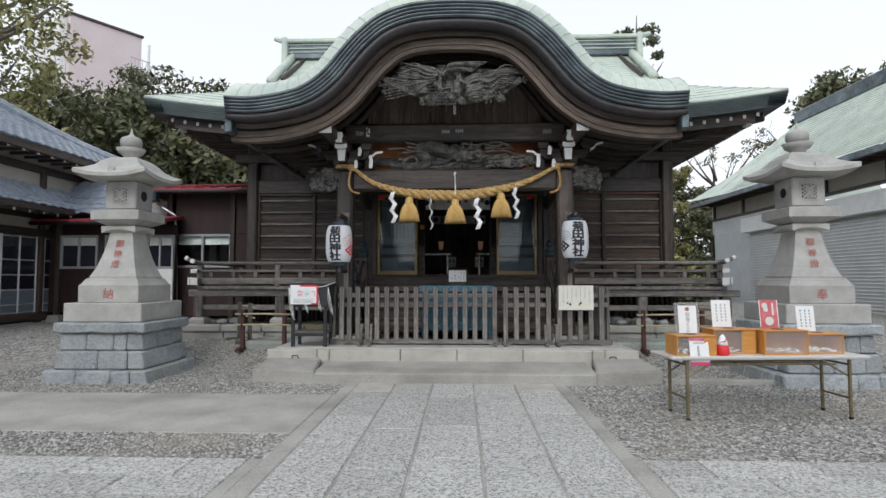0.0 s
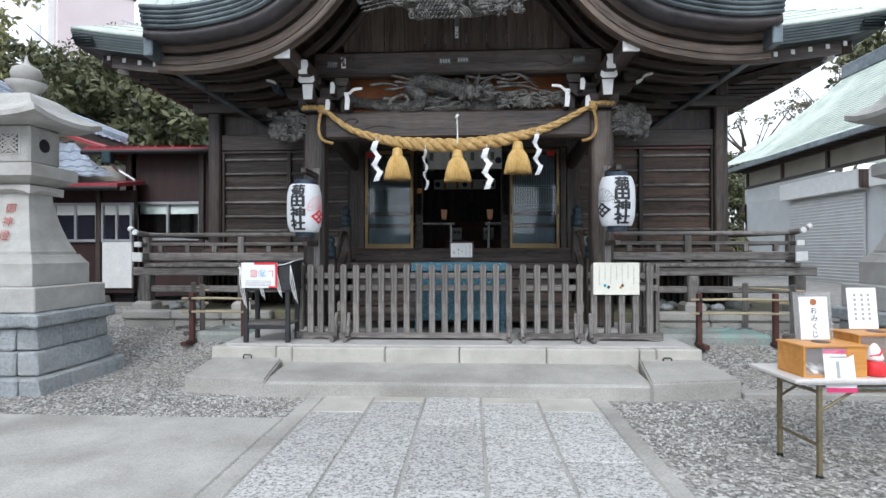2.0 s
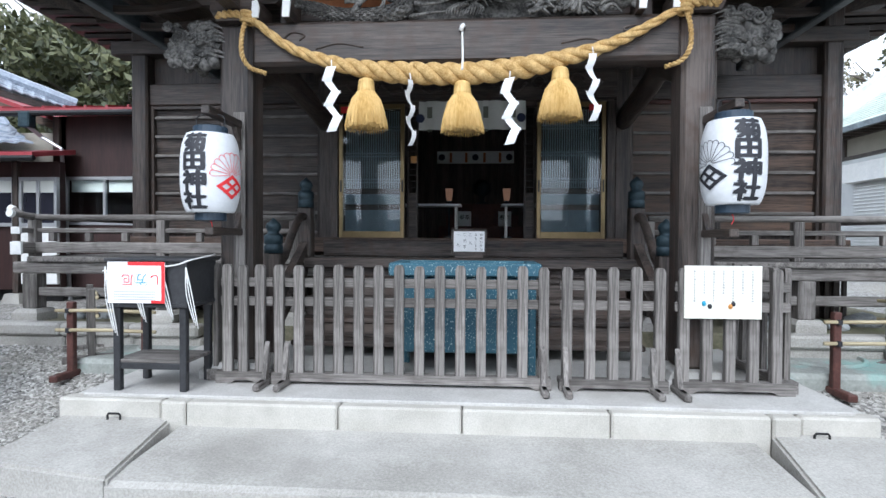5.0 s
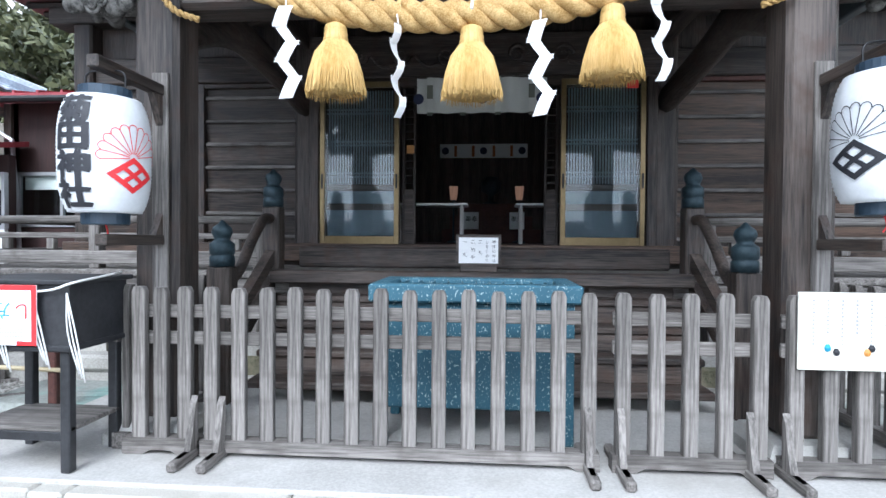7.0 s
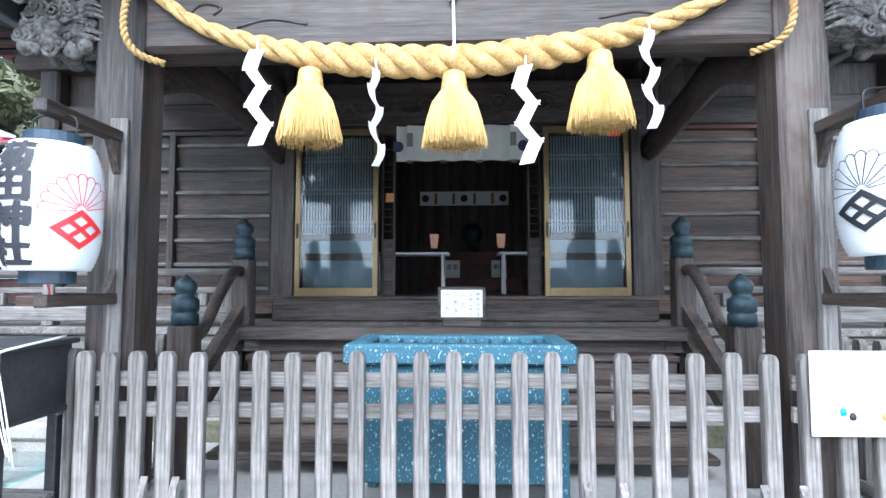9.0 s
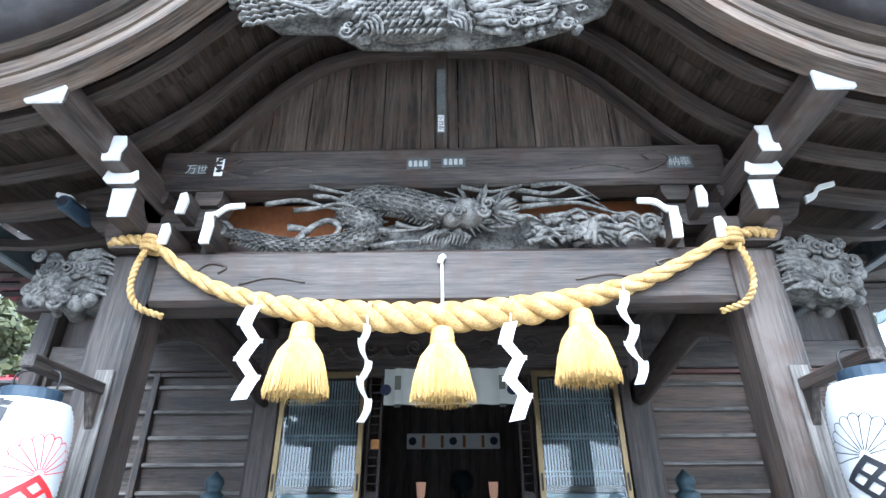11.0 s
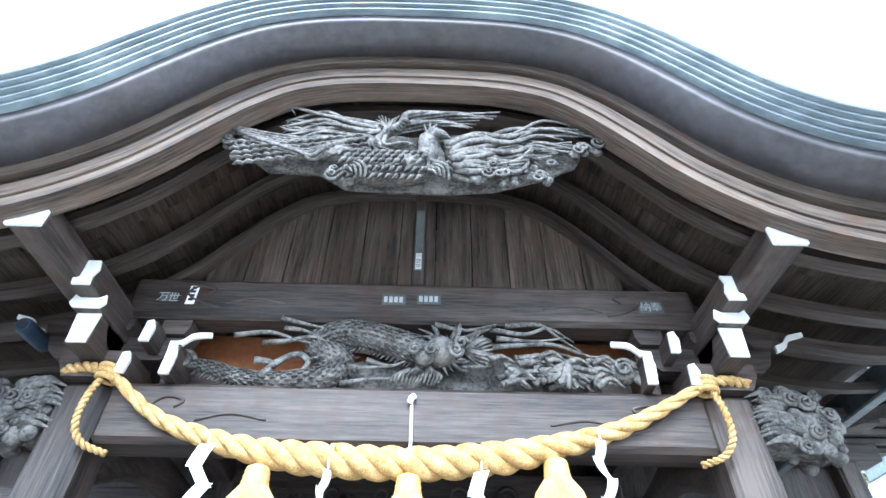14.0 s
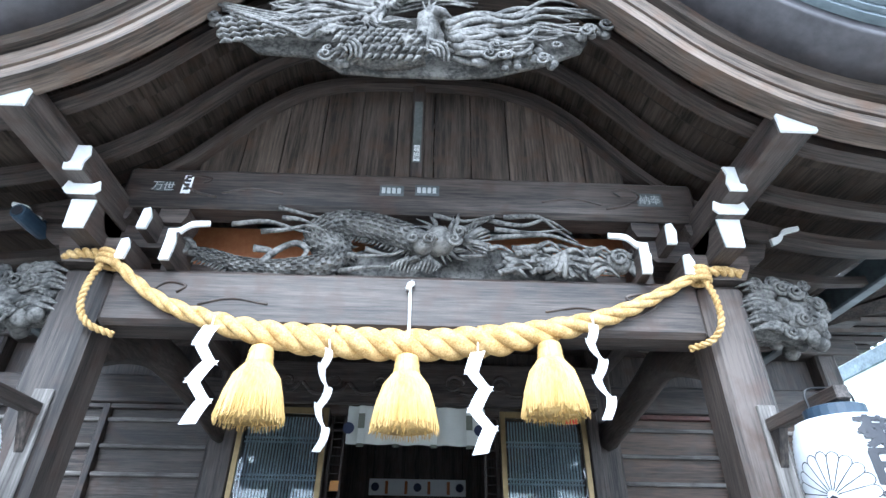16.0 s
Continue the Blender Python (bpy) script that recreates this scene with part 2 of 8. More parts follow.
def gravel_mat(name, island):
    m, n, l, p = node_mat(name)
    tc = n.new("ShaderNodeTexCoord")
    big = n.new("ShaderNodeTexNoise")
    big.inputs["Scale"].default_value, big.inputs["Detail"].default_value = 0.7, 6
    l.new(tc.outputs["Object"], big.inputs["Vector"])
    ramp = n.new("ShaderNodeValToRGB")
    e = ramp.color_ramp.elements
    e[0].color, e[1].color = (0.12, 0.118, 0.11, 1), (0.55, 0.54, 0.51, 1)
    mid = e.new(0.5)
    mid.color = (0.28, 0.27, 0.25, 1)
    if island:
        g = n.new("ShaderNodeNewGeometry")
        l.new(g.outputs["Random Per Island"], ramp.inputs["Fac"])
    else:
        v = n.new("ShaderNodeTexVoronoi")
        v.inputs["Scale"].default_value = 34
        l.new(tc.outputs["Object"], v.inputs["Vector"])
        sep = n.new("ShaderNodeSeparateColor")
        l.new(v.outputs["Color"], sep.inputs[0])
        l.new(sep.outputs[0], ramp.inputs["Fac"])
        b = n.new("ShaderNodeBump")
        b.invert = True
        b.inputs["Strength"].default_value, b.inputs["Distance"].default_value = 0.8, 0.015
        l.new(v.outputs["Distance"], b.inputs["Height"])
        l.new(b.outputs[0], p.inputs["Normal"])
    sand = n.new("ShaderNodeMixRGB")
    sand.inputs["Color2"].default_value = (0.36, 0.335, 0.285, 1)
    r = n.new("ShaderNodeMapRange")
    r.inputs["From Min"].default_value, r.inputs["From Max"].default_value, r.inputs["To Max"].default_value = 0.5, 0.7, 0.55
    l.new(big.outputs["Fac"], r.inputs["Value"])
    l.new(r.outputs[0], sand.inputs["Fac"])
    l.new(ramp.outputs[0], sand.inputs["Color1"])
    l.new(sand.outputs[0], p.inputs["Base Color"])
    p.inputs["Roughness"].default_value = 0.85
    return m


GRAVEL, PEBBLE = gravel_mat("gravel_ground", False), gravel_mat("gravel_pebbles", True)


def leaf_mat(name, dark, light):
    m, n, l, p = node_mat(name)
    g, mix = n.new("ShaderNodeNewGeometry"), n.new("ShaderNodeMixRGB")
    mix.inputs["Color1"].default_value, mix.inputs["Color2"].default_value = rgba(dark), rgba(light)
    l.new(g.outputs["Random Per Island"], mix.inputs["Fac"])
    l.new(mix.outputs[0], p.inputs["Base Color"])
    p.inputs["Roughness"].default_value = 0.55
    return m


LEAF = leaf_mat("evergreen_leaf", (0.035, 0.046, 0.02), (0.165, 0.172, 0.08))
LEAF_OLIVE = leaf_mat("olive_leaf", (0.12, 0.125, 0.04), (0.34, 0.32, 0.13))
LEAF_BARE = leaf_mat("sparse_leaf", (0.10, 0.10, 0.05), (0.24, 0.22, 0.13))

GLASS, gn, gl, gp = node_mat("window_glass")
gp.inputs["Base Color"].default_value = (0.85, 0.92, 0.93, 1)
gp.inputs["Roughness"].default_value, gp.inputs["Transmission Weight"].default_value, gp.inputs["IOR"].default_value = 0.02, 1.0, 1.4
ACRYLIC, gn, gl, gp = node_mat("clear_acrylic")
gp.inputs["Base Color"].default_value = (0.95, 0.95, 0.95, 1)
gp.inputs["Roughness"].default_value, gp.inputs["Transmission Weight"].default_value, gp.inputs["IOR"].default_value = 0.15, 0.9, 1.3
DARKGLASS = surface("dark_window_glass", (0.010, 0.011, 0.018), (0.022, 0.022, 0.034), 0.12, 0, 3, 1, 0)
FROSTED = surface("frosted_glass", (0.10, 0.13, 0.155), (0.16, 0.20, 0.23), 0.4, 0, 20, 2, 0)
GLOW, gn, gl, gp = node_mat("lit_paper_lamp")
gp.inputs["Base Color"].default_value = (0.4, 0.22, 0.12, 1)
gp.inputs["Emission Color"].default_value, gp.inputs["Emission Strength"].default_value = (1, 0.55, 0.36, 1), 0.05


# ---- building helpers ----
def P(x, y, z, rz=0.0):
    return pose(S * x, S * y, S * z, 0, 0, rz)


def thing(name, x, y, z, label, category, rz=0.0, group="", kind=""):
    ob = new(name)
    ob.empty_display_size = 0.1
    ob.matrix_basis = P(x, y, z, rz)
    return tagged(ob, label, category, group, kind)


def part(name, bm, material, parent=None, label="", smooth=False):
    """Links a bmesh as one mesh object, under a thing or a part or alone."""
    bmesh.ops.recalc_face_normals(bm, faces=bm.faces)
    bmesh.ops.scale(bm, vec=(S, S, S), verts=bm.verts)
    me = bpy.data.meshes.new(name)
    bm.to_mesh(me)
    bm.free()
    me.materials.append(material)
    if smooth:
        me.shade_smooth()
    ob = new(name, me)
    ob.parent = parent
    return tagged(ob, label)


def again(ob, x, y, z, rz=0.0, parent=None):
    """A further piece on the same mesh."""
    o = bpy.data.objects.new(ob.name, ob.data)
    scene.collection.objects.link(o)
    o.parent = parent or ob.parent
    o.matrix_basis = P(x, y, z, rz)
    return o


def solo(name, bm, material, label, category, smooth=False, group="", kind=""):
    return tagged(part(name, bm, material, None, label, smooth), label, category, group, kind)


def structure(name, bm, material, label="", smooth=False):
    return tagged(part(name, bm, material, None, label, smooth), label, "", "", "structure")


def box(x0, x1, y0, y1, z0, z1, c=0.006, bm=None):
    """A box with chamfered edges."""
    bm = bm or bmesh.new()
    mid = ((x0 + x1) / 2, (y0 + y1) / 2, (z0 + z1) / 2)
    h = (abs(x1 - x0) / 2, abs(y1 - y0) / 2, abs(z1 - z0) / 2)
    c = min(c, 0.45 * min(h))
    v = {}
    for sx in (-1, 1):
        for sy in (-1, 1):
            for sz in (-1, 1):
                s = (sx, sy, sz)
                for a in range(3):
                    co = [mid[i] + s[i] * (h[i] - (0 if i == a else c)) for i in range(3)]
                    v[s, a] = bm.verts.new(co)
    for a in range(3):
        b, d = (a + 1) % 3, (a + 2) % 3

        def key(va, vb, vd):
            k = [0, 0, 0]
            k[a], k[b], k[d] = va, vb, vd
            return tuple(k)
        for s in (-1, 1):
            bm.faces.new([v[key(s, i, j), a] for i, j in ((-1, -1), (1, -1), (1, 1), (-1, 1))])
            for u in (-1, 1):
                bm.faces.new([v[key(s, u, -1), a], v[key(s, u, 1), a], v[key(s, u, 1), b], v[key(s, u, -1), b]])
    for sx in (-1, 1):
        for sy in (-1, 1):
            for sz in (-1, 1):
                bm.faces.new([v[(sx, sy, sz), a] for a in range(3)])
    return bm


def prism(poly, axis, a, b, bm=None):
    """A polygon in the two other axes, pushed from a to b along axis."""
    bm = bm or bmesh.new()

    def at(p, t):
        return {"x": (t, p[0], p[1]), "y": (p[0], t, p[1]), "z": (p[0], p[1], t)}[axis]
    lo, hi = [bm.verts.new(at(p, a)) for p in poly], [bm.verts.new(at(p, b)) for p in poly]
    bm.faces.new(lo)
    bm.faces.new(hi[::-1])
    for i in range(len(poly)):
        j = (i + 1) % len(poly)
        bm.faces.new((lo[i], lo[j], hi[j], hi[i]))
    return bm


def lathe(profile, n=24, bm=None, x=0.0, y=0.0, square=False):
    """Rings of (radius, z) turned about the upright axis; square: four flat sides of that half-width."""
    bm = bm or bmesh.new()
    rings = []
    for r, z in profile:
        if square:
            rings.append([bm.verts.new((x + r * i, y + r * j, z)) for i, j in ((-1, -1), (1, -1), (1, 1), (-1, 1))])
        else:
            rings.append([bm.verts.new((x + r * math.cos(2 * math.pi * k / n), y + r * math.sin(2 * math.pi * k / n), z)) for k in range(n)])
    m = len(rings[0])
    for lo, hi in zip(rings, rings[1:]):
        for k in range(m):
            bm.faces.new((lo[k], lo[(k + 1) % m], hi[(k + 1) % m], hi[k]))
    bm.faces.new(rings[0][::-1])
    bm.faces.new(rings[-1])
    return bm


def tube(points, radii, n=8, bm=None, flat=1.0, up=(0, 0, 1)):
    """A swept, tapering round or flattened bar."""
    bm = bm or bmesh.new()
    pts = [Vector(p) for p in points]
    if not isinstance(radii, (list, tuple)):
        radii = [radii] * len(pts)
    rings, side = [], None
    for i, p in enumerate(pts):
        d = (pts[min(i + 1, len(pts) - 1)] - pts[max(i - 1, 0)]).normalized()
        if side is None:
            side = d.cross(Vector(up))
            if side.length < 1e-3:
                side = d.cross(Vector((1, 0, 0)))
        side = (side - d * side.dot(d)).normalized()
        other = d.cross(side)
        rings.append([bm.verts.new(p + radii[i] * (math.cos(2 * math.pi * k / n) * side + flat * math.sin(2 * math.pi * k / n) * other)) for k in range(n)])
    for lo, hi in zip(rings, rings[1:]):
        for k in range(n):
            bm.faces.new((lo[k], lo[(k + 1) % n], hi[(k + 1) % n], hi[k]))
    bm.faces.new(rings[0][::-1])
    bm.faces.new(rings[-1])
    return bm


def smooth_line(knots, n):
    """Catmull-Rom through the knots, n steps a span."""
    k = [Vector(p) for p in knots]
    k = [2 * k[0] - k[1]] + k + [2 * k[-1] - k[-2]]
    out = []
    for i in range(1, len(k) - 2):
        a, b, c, d = k[i - 1:i + 3]
        for j in range(n):
            t = j / n
            out.append(0.5 * (2 * b + (c - a) * t + (2 * a - 5 * b + 4 * c - d) * t * t + (3 * b - a - 3 * c + d) * t ** 3))
    return out + [k[-2]]


def cloud_mesh(name, verts, faces, material):
    me = bpy.data.meshes.new(name)
    me.from_pydata([tuple(v) for v in verts], [], faces)
    me.materials.append(material)
    return me


def letters(body, size):
    """A glyph as a bmesh in the x-z plane, facing -y, centred."""
    cu = bpy.data.curves.new("glyph", "FONT")
    cu.body, cu.size, cu.align_x, cu.align_y = body, size, "CENTER", "CENTER"
    cu.resolution_u = 3
    ob = new("glyph", cu)
    bpy.context.view_layer.update()
    me = bpy.data.meshes.new_from_object(ob.evaluated_get(bpy.context.evaluated_depsgraph_get()))
    bm = bmesh.new()
    bm.from_mesh(me)
    bpy.data.objects.remove(ob)
    bpy.data.curves.remove(cu)
    bpy.data.meshes.remove(me)
    if bm.verts:
        xs, ys = [v.co.x for v in bm.verts], [v.co.y for v in bm.verts]
        cx, cy = (min(xs) + max(xs)) / 2, (min(ys) + max(ys)) / 2
        for v in bm.verts:
            v.co = (v.co.x - cx, 0, v.co.y - cy)
    return bm


def join(into, bm, m=Matrix.Identity(4)):
    base = len(into.verts)
    vs = [into.verts.new(m @ v.co) for v in bm.verts]
    for f in bm.faces:
        try:
            into.faces.new([vs[v.index] for v in f.verts])
        except ValueError:
            pass
    bm.free()
    return into


def column(text, size, pitch, x=0.0, y=0.0, z=0.0, bm=None):
    """Characters one under another; z is the first one's middle."""
    bm = bm or bmesh.new()
    for i, ch in enumerate(text):
        g = letters(ch, size)
        g.verts.index_update()
        join(bm, g, Matrix.Translation((x, y, z - i * pitch)))
    return bm

# ---- ground ----
def ground_z(y):
    """The yard rises a little towards the hall."""
    f = min(1.0, max(0.0, (y - 8.55) / 1.75))
    return 0.30 * f * f * (3 - 2 * f) + 0.012 * min(12.0, max(0.0, y - 10.3))


g = bmesh.new()
gx = [-400, -120, -40, -20] + [-12 + 2 * k for k in range(13)] + [20, 40, 120, 400]
gy = [-400, -100, -30, -10, 0, 4, 8.2] + [8.5 + 0.18 * k for k in range(12)] + [12, 16, 22.3, 40, 100, 400]
rows = [[g.verts.new((x, y, ground_z(y))) for x in gx] for y in gy]
for a, b in zip(rows, rows[1:]):
    for i in range(len(gx) - 1):
        g.faces.new((a[i], a[i + 1], b[i + 1], b[i]))
structure("ground", g, GRAVEL, "grey gravel ground of a shrine yard", True)
structure("concrete_patch", box(-6.2, -1.385, 5.1, 6.76, -0.1, 0.012, 0.01), CONCRETE, "worn grey concrete strip beside the paved path")
structure("earth_bank", box(-4.98, 5.4, 10.36, 16.5, -0.1, 0.53, 0.02), MOSS, "mossy earth plinth under the hall veranda")
for i, (x0, x1) in enumerate(((-5.04, -2.73), (2.73, 5.5))):
    bank = tagged(new("bank_edging_%d" % (i + 1)), "two courses of worn stone edging the earth plinth", "", "", "structure")
    for k in range(3):
        w = (x1 - x0) / 3
        part("stone", box(x0 + k * w + 0.006, x0 + (k + 1) * w - 0.006, 10.24, 10.40, 0.10, 0.405, 0.02), CONCRETE, bank)
        part("stone", box(x0 - 0.03 + k * w, x0 - 0.03 + (k + 1) * w - 0.01, 10.20, 10.40, 0.41, 0.545, 0.025), CONCRETE, bank)
for i, (x0, x1) in enumerate(((-1.38, -1.215), (1.36, 1.50))):
    structure("path_edging_%d" % (i + 1), box(x0, x1, -6, 7.56, -0.1, 0.010, 0.01), CONCRETE, "narrow grey stone edging of the path")
structure("path_bed", box(-1.214, 1.36, -6, 7.57, -0.1, 0.002, 0.002), CONCRETE, "mortar bed of the paved path")
structure("cross_path_bed", box(-9, -1.385, 2.6, 4.42, -0.1, 0.002, 0.002), CONCRETE, "mortar bed of the cross path")
structure("cross_path_bed_2", box(1.50, 9, 2.6, 4.48, -0.1, 0.002, 0.002), CONCRETE, "mortar bed of the cross path")

# Added wall, never in view: darkens what the door glass mirrors and cuts low light.
structure("boundary_wall", box(-26, 26, -15.3, -15, -0.1, 2.6, 0.02), MAROON, "added plain dark wall out of view, mirrored in the door glass")

# ---- stone platform ----
structure("platform", box(-2.72, 2.72, 8.40, 10.45, 0.0, 0.345, 0.02), PLATFORM, "pale concrete platform before the hall")
structure("platform_floor", box(-2.60, 2.60, 8.33, 10.4, 0.345, 0.372, 0.008), PLATFORM, "smooth concrete platform floor")
structure("step_middle", prism([(7.45, -0.05), (8.27, -0.05), (8.27, 0.192), (7.49, 0.146), (7.45, 0.125)], "x", -1.83, 1.93), CONCRETE, "broad worn concrete step")


def side_step(name, plan, zf, zb):
    """Step with a top that rises to the platform."""
    bm = bmesh.new()
    low = [bm.verts.new((x, y, -0.05)) for x, y in plan]
    top = [bm.verts.new((x, y, zf if k < 2 else zb)) for k, (x, y) in enumerate(plan)]
    bm.faces.new(low[::-1])
    bm.faces.new(top)
    for k in range(4):
        bm.faces.new((low[k], low[(k + 1) % 4], top[(k + 1) % 4], top[k]))
    bmesh.ops.bevel(bm, geom=list(bm.edges), offset=0.018, segments=2, affect="EDGES")
    structure(name, bm, CONCRETE, "stained concrete side step")


side_step("step_left", [(-2.70, 7.60), (-1.80, 7.44), (-1.93, 8.36), (-2.72, 8.40)], 0.178, 0.235)
side_step("step_right", [(1.90, 7.42), (2.82, 7.60), (2.72, 8.40), (2.06, 8.36)], 0.178, 0.245)
structure("kerb_low", box(2.82, 6.0, 7.55, 7.72, -0.05, 0.06, 0.01), CONCRETE, "low concrete kerb in the gravel")

HX, WALL = 0.12, 11.75     # hall axis, front wall plane
HL, HR = -4.42, 4.54
FLOOR = 1.25


# ---- hall: floor, walls, pillars ----
structure("hall_floor", box(HL, HR, 11.45, 18.0, 1.30, 1.48, 0.01), BROWN["x"], "dark timber floor inside the hall")
structure("hall_ceiling", box(HL, HR, 11.9, 18.0, 3.9, 4.0, 0.01), OLD["x"], "dark timber ceiling inside the hall")
structure("wall_back", box(HL, HR, 17.9, 18.1, 0.2, 4.3, 0.01), OLD["z"], "dark board wall at the back of the hall")
structure("wall_west", box(HL - 0.05, HL + 0.12, 11.9, 17.9, 0.9, 4.3, 0.01), OLD["y"], "dark board side wall of the hall")
structure("wall_east", box(HR - 0.12, HR + 0.05, 11.9, 17.9, 0.9, 4.3, 0.01), OLD["y"], "dark board side wall of the hall")
structure("wall_north_left", box(HL + 0.1, -1.72, WALL + 0.05, WALL + 0.13, 1.2, 3.28, 0.004), OLD["z"], "dark board wall with battens")
structure("wall_north_right", box(1.86, HR - 0.1, WALL + 0.05, WALL + 0.13, 1.2, 3.28, 0.004), OLD["z"], "dark board wall with battens")
structure("wall_over_door", box(HL + 0.1, HR - 0.1, WALL + 0.05, WALL + 0.13, 3.28, 4.45, 0.004), OLD["z"], "dark upper board wall of the hall")


def beam(name, x0, x1, y0, y1, z0, z1, timber, label="dark weathered timber beam", c=0.012):
    return structure(name, box(x0, x1, y0, y1, z0, z1, c), timber, label)


for i, x in enumerate((HL + 0.11, -1.80, 1.94, HR - 0.11)):
    structure("pillar_%d" % (i + 1), box(x - 0.11, x + 0.11, WALL - 0.13, WALL + 0.15, 0.2, 4.45, 0.025), OLD["z"], "square dark timber pillar")
beam("tie_beam_low", HL - 0.1, HR + 0.1, WALL - 0.15, WALL + 0.12, 1.20, 1.42, OLD["x"])
beam("tie_beam_mid_1", HL, -1.69, WALL - 0.06, WALL + 0.12, 3.22, 3.50, OLD["x"])
beam("tie_beam_mid_2", 1.83, HR, WALL - 0.06, WALL + 0.12, 3.22, 3.50, OLD["x"])
beam("tie_beam_door", -1.69, 1.83, WALL - 0.10, WALL + 0.12, 3.13, 3.30, OLD["x"])
beam("tie_beam_top", HL - 0.25, HR + 0.25, WALL - 0.17, WALL + 0.12, 3.86, 4.04, OLD["x"])
beam("wall_plate", HL - 0.5, HR + 0.5, WALL - 0.10, WALL + 0.12, 4.30, 4.52, OLD["x"])

# wall battens
for side, x0, x1, mid in (("left", HL + 0.22, -1.91, -3.0), ("right", 2.05, HR - 0.22, 3.12)):
    root = tagged(new("wall_battens_" + side), "rows of dark horizontal wall battens", "", "", "structure")
    bars = (x0, mid, x1)
    tim = BROWN if side == "right" else OLD
    for a, b in zip(bars, bars[1:]):
        for k in range(7):
            z = 1.55 + k * 0.252
            part("batten", box(a + 0.04, b - 0.04, WALL - 0.022, WALL + 0.052, z - 0.019, z + 0.019, 0.006), GREY["x"], root)
            part("board", prism([(WALL + 0.045, z + 0.02), (WALL + 0.06, z + 0.02), (WALL + 0.06, z + 0.236), (WALL + 0.018, z + 0.236)], "x", a + 0.03, b - 0.03), tim["x"], root)
        part("rail", box(a + 0.03, b - 0.03, WALL - 0.03, WALL + 0.05, 3.17, 3.215, 0.005), REDWOOD if side == "right" else tim["x"], root)
    for x in bars:
        part("stile", box(x - 0.035, x + 0.035, WALL - 0.04, WALL + 0.05, 1.43, 3.215, 0.006), OLD["z"], root)

# ---- veranda ----
structure("veranda_floor", box(-4.85, 5.02, 10.42, 11.6, 1.19, FLOOR, 0.01), GREY["y"], "weathered plank veranda floor")
structure("veranda_side_west", box(-4.85, HL, 11.6, 17.5, 1.19, FLOOR, 0.01), GREY["x"], "weathered plank veranda floor")
structure("veranda_side_east", box(HR, 5.02, 11.6, 17.5, 1.19, FLOOR, 0.01), GREY["x"], "weathered plank veranda floor")
beam("veranda_beam", -5.05, 5.27, 10.46, 10.62, 1.06, 1.188, GREY["x"], "weathered veranda edge beam")
beam("veranda_tie_1", -4.86, -2.2, 10.50, 10.58, 0.80, 0.90, GREY["x"], "weathered veranda tie rail")
beam("veranda_tie_2", 2.3, 5.05, 10.50, 10.58, 0.80, 0.90, GREY["x"], "weathered veranda tie rail")
for i, x in enumerate((-4.86, -3.3, -1.9, 2.0, 3.5, 5.03)):
    structure("veranda_post_%d" % (i + 1), box(x - 0.085, x + 0.085, 10.46, 10.63, 0.66, 1.06, 0.015), GREY["z"], "square weathered veranda post")
    structure("veranda_base_%d" % (i + 1), lathe([(0.15, 0.50), (0.15, 0.62), (0.11, 0.665)], x=x, y=10.545, square=True), CONCRETE, "stone block under a veranda post")
root = tagged(new("under_floor_lattice"), "dark upright slats closing the space under the hall", "", "", "structure")
slat = part("slat", box(-0.025, 0.025, 11.55, 11.59, 0.3, 1.19, 0.004), OLD["z"], root)
slat.matrix_basis = P(HL, 0, 0)
for k in range(1, 88):
    again(slat, HL + k * 0.103, 0, 0, 0, root)
structure("under_floor_wall", box(HL, HR, 11.7, 11.75, 0.1, 1.2, 0.004), OLD["z"], "dark boards under the hall")
structure("under_floor_sill", box(HL, HR, 11.5, 11.75, 0.16, 0.34, 0.02), CONCRETE, "stone sill under the hall")


def white_cap(name, parent, x, y, z, w, h, d=0.012):
    part(name, box(x - w / 2, x + w / 2, y - d, y, z - h / 2, z + h / 2, 0.003), WHITE, parent, "white painted end cap")


